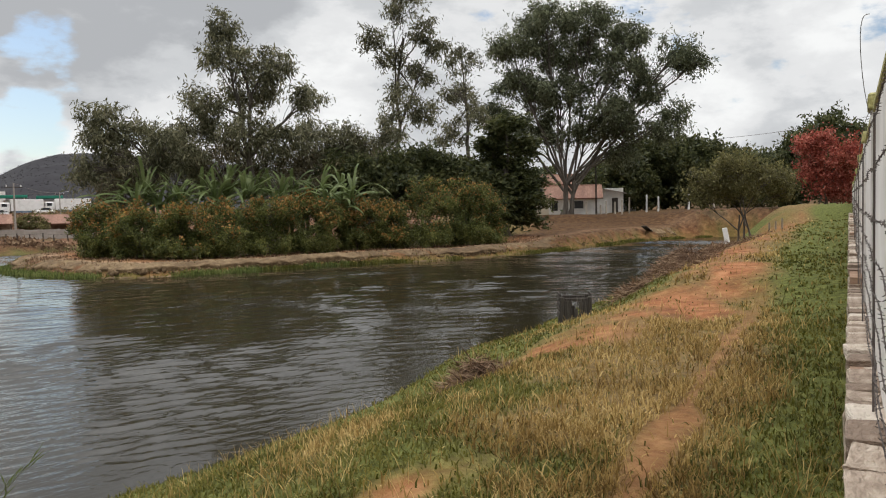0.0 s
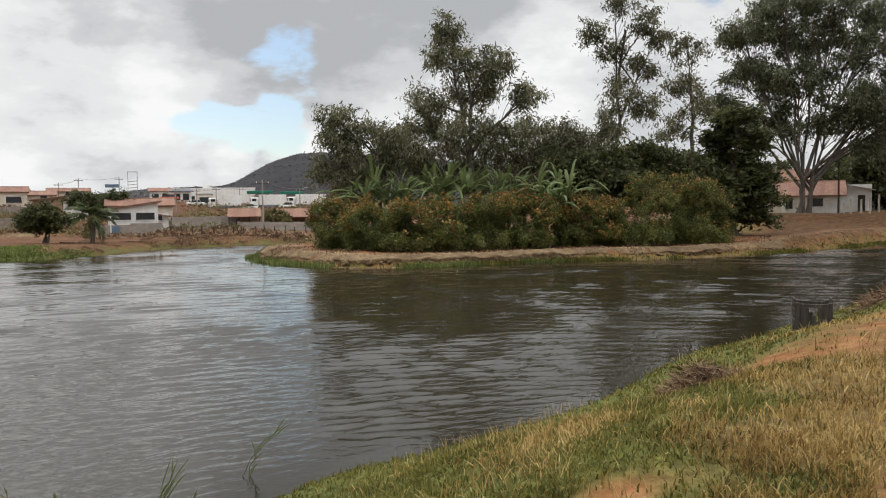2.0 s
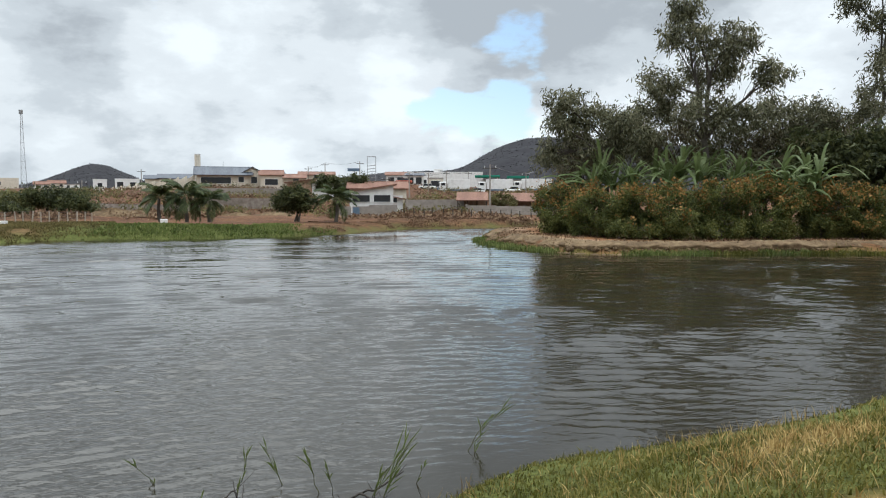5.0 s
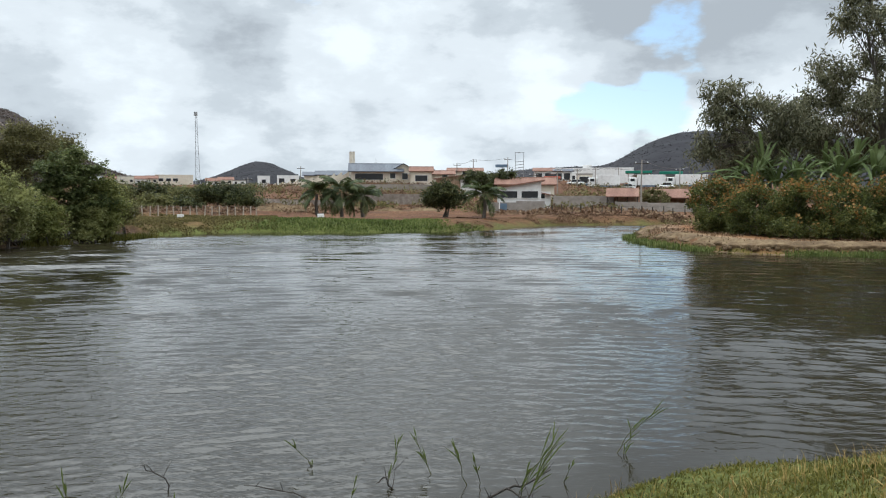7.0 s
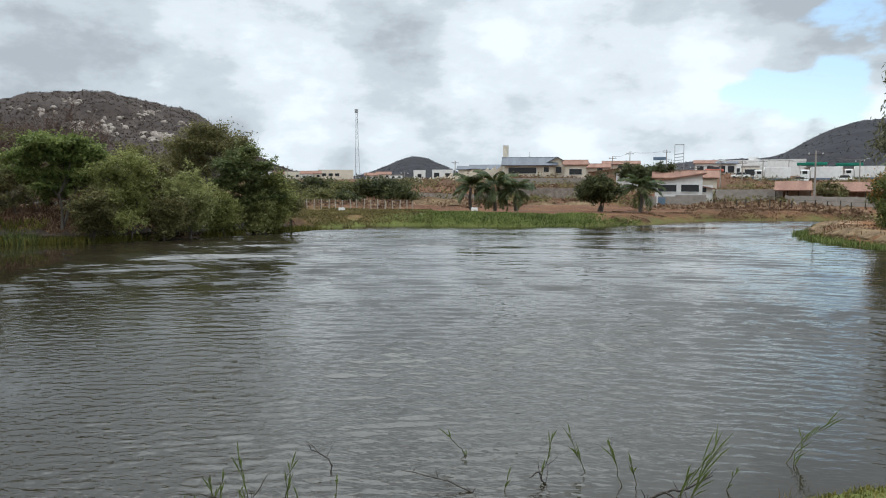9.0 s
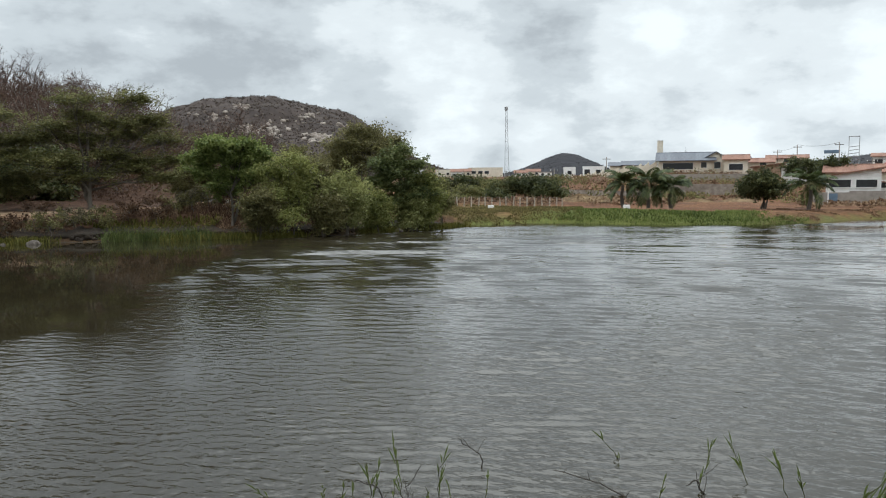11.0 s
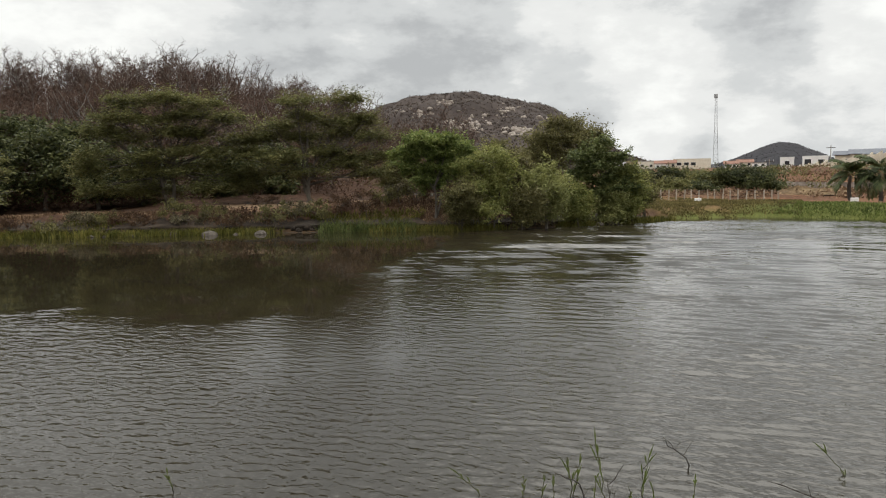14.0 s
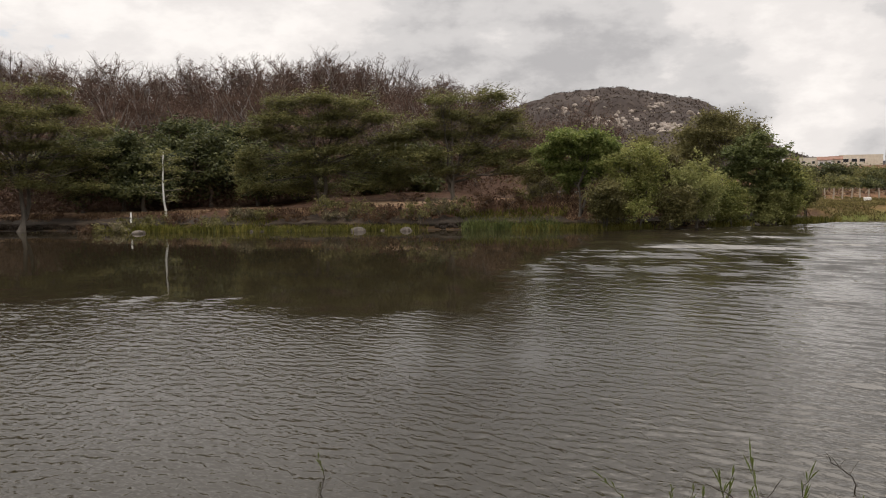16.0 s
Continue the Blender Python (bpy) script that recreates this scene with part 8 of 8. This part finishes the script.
# low scrub along the western bank
def build_bank_scrub():
    rng = np.random.default_rng(44)
    for k in range(34):
        a = 34 + 48 * (k + rng.uniform(-0.3, 0.3)) / 33
        dd = float(np.interp(a, [25, 38, 50, 60, 75, 90], [50, 49.5, 47.9, 50.6, 54, 62])) + rng.uniform(0, 1.6)
        x, y = at(a, dd)
        lm = ["olive_leaf", "rust_leaf", "rust_leaf", "olive_leaf", "grove_leaf"][k % 5]
        h = rng.uniform(0.9, 1.7) if a < 57 else rng.uniform(0.4, 0.7)
        tree("bank_scrub", x, y, {"rust_leaf": "withered brownish scrub on the western bank"}.get(lm, "low olive scrub on the western bank"), [(0, 0, h * 0.55, rng.uniform(0.8, 1.5), h * 0.45, 12)], h * 0.4, 0.04, M[lm], M["bark"], 800 + k,
             leaf_size=0.15, per_clump=90, clump_r=0.45, droop=0.1, stems=3, category="shrub", group="bank scrub")


build_bank_scrub()


# dead straw heaps raked up on the near bank
def straw_heap(u, v, w, d, h, n, seed):
    rng = np.random.default_rng(seed)
    x0, y0 = wall_place(u, v)
    q = rng.normal(size=(n, 2)) * 0.45
    x = x0 + q[:, 0] * w * WALL_U[0] + q[:, 1] * d * WALL_N[0]
    y = y0 + q[:, 0] * w * WALL_U[1] + q[:, 1] * d * WALL_N[1]
    z = ground_height(x, y) + h * np.exp(-(q ** 2).sum(1) * 1.8) * rng.random(n)
    vv, ff = leaves(rng, np.stack([x, y, z], 1) - np.array([x0, y0, 0]), 0.22 + 0.1 * (w > 1), 0.0, 0.06, 0.7)
    ob = tagged(new("straw_heap", fast_mesh("straw_heap", vv, ff, M["straw"])), "heap of dead brown stalks raked up on the bank", "straw heap", "straw heaps", "stuff")
    ob.location = (x0, y0, 0)


straw_heap(24.3, 4.7, 2.8, 1.1, 0.7, 8200, 1)
straw_heap(31.0, 4.7, 3.2, 1.1, 0.6, 6200, 2)
straw_heap(8.9, 4.25, 0.55, 0.42, 0.3, 2600, 3)
straw_heap(19.5, 4.9, 1.2, 0.5, 0.18, 1000, 4)
straw_heap(37.5, 4.4, 2.6, 1.2, 0.4, 2500, 5)


# reeds and dead twigs that stand in the shallows before the near bank
def reed_stalk(az, dist, aside, up, seed):
    """A leaning reed: a thin stem with narrow blades that lie close along it towards the tip."""
    rng = np.random.default_rng(seed)
    x, y = at(az, dist)
    root = thing("reed_stalk", pose(x, y, 0, 0, 0, az), "thin leaning reed with narrow upright leaves in the shallows", "reed", "reeds in the shallows")
    tip = np.array([aside, rng.normal() * 0.08, up])
    path = limb(rng, -0.35 * tip - np.array([0, 0, 0.06]), tip, 0.007, 0.0025, 0.04, 10)
    v, f = tubes([path], 5)
    part("stem", fast_mesh("stem", v, f, M["reed_stem"], True), None, root)
    ln = np.linalg.norm(tip)
    for k in range(int(4 + 9 * up)):
        j = rng.integers(3, 9)
        p = path[j][0]
        way = tip / ln + rng.normal(size=3) * np.array([0.22, 0.22, 0.1])
        e1 = p + way * ln * rng.uniform(0.25, 0.5)
        side = np.cross(way, (0, 1, 0.2))
        side = side / (np.linalg.norm(side) + 1e-9) * 0.007
        mid = (p + e1) / 2 + np.array([0, 0, 0.012])
        part("leaf", fast_mesh("leaf", [p, mid + side, e1, mid - side], [[0, 1, 2, 3]], M["reed"]), None, root)


def bent_twig(points, seed, radius=0.008):
    """A dead twig bent through the given places (bearing, distance, height), with short side shoots."""
    rng = np.random.default_rng(seed)
    world_pts = [np.array([*at(a, d), z]) for a, d, z in points]
    x, y, _ = world_pts[0]
    root = thing("bare_twig", pose(x, y, 0), "dead bent twig sticking out of the shallows", "twig", "twigs in the shallows")
    base = np.array([x, y, 0])
    path = []
    for i in range(len(world_pts) - 1):
        for t in np.linspace(0, 1, 5)[:-1]:
            path.append((world_pts[i] * (1 - t) + world_pts[i + 1] * t - base + rng.normal(size=3) * 0.008, radius * (1 - 0.6 * (i + t) / len(world_pts))))
    path.append((world_pts[-1] - base, radius * 0.3))
    v, f = tubes([path], 6)
    part("stem", fast_mesh("stem", v, f, M["wood"], True), None, root)
    for k in range(4):
        p = path[rng.integers(1, len(path) - 1)][0]
        v, f = tubes([limb(rng, p, p + rng.normal(size=3) * np.array([0.1, 0.1, 0.03]) + np.array([0, 0, 0.09]), radius * 0.5, 0.0015, 0.05, 4)], 4)
        part("shoot", fast_mesh("shoot", v, f, M["wood"], True), None, root)


M["reed_stem"] = leaf("reed_stem", [(0.06, 0.062, 0.026), (0.12, 0.12, 0.05), (0.22, 0.2, 0.1)], rough=0.7)
REEDS = [(-13.1, 9.1, 0.40, 0.46), (-13.1, 9.1, 0.13, 0.35), (-6.1, 7.6, 0.40, 0.61), (-6.3, 7.6, 0.30, 0.55), (-6.4, 7.6, 0.23, 0.50), (-6.0, 7.5, 0.12, 0.42), (-3.1, 7.9, -0.09, 0.36), (-1.9, 7.9, -0.16, 0.45), (0.6, 8.2, -0.22, 0.43), (4.1, 7.9, 0.12, 0.45), (9.5, 8.6, -0.23, 0.27), (-9.1, 8.1, 0.07, 0.21),
         (28.2, 7.3, -0.04, 0.42), (28.0, 7.3, 0.05, 0.34), (25.6, 7.3, -0.11, 0.53), (23.0, 7.2, 0.05, 0.51), (35.0, 7.3, -0.19, 0.20), (31.9, 7.3, 0.02, 0.2), (30.4, 7.3, 0.04, 0.22), (29.6, 7.2, 0.0, 0.18), (24.2, 7.2, 0.01, 0.2), (19.6, 7.3, 0.03, 0.2), (26.6, 7.2, 0.03, 0.2), (22.0, 7.2, -0.04, 0.18), (6.8, 7.6, 0.06, 0.2), (57.3, 8.0, -0.05, 0.25)]
for k, q in enumerate(REEDS):
    reed_stalk(*q, 850 + k)
bent_twig([(19.9, 8.2, -0.1), (19.7, 8.2, 0.1), (20.6, 8.3, 0.16), (21.6, 8.2, 0.3)], 881)
bent_twig([(-2.6, 7.4, -0.02), (-4.6, 7.6, 0.08), (-6.2, 7.7, 0.1), (-8.1, 8.0, 0.16)], 882, 0.014)
bent_twig([(-4.8, 7.6, 0.08), (-6.4, 7.5, 0.02), (-7.4, 7.4, -0.04)], 883, 0.011)
bent_twig([(8.6, 7.5, -0.05), (11.0, 7.6, 0.08), (14.6, 7.7, 0.16)], 884, 0.008)
bent_twig([(27.2, 7.2, 0.02), (27.6, 7.2, 0.16), (29.4, 7.3, 0.22)], 885, 0.008)
bent_twig([(25.0, 7.1, 0.0), (25.6, 7.2, 0.14), (24.4, 7.3, 0.34)], 886, 0.006)
bent_twig([(3.6, 7.8, -0.05), (4.2, 7.8, 0.12), (5.0, 7.7, 0.1)], 887, 0.01)
bent_twig([(57.3, 7.2, -0.05), (57.5, 7.2, 0.12), (57.1, 7.25, 0.3)], 888, 0.005)
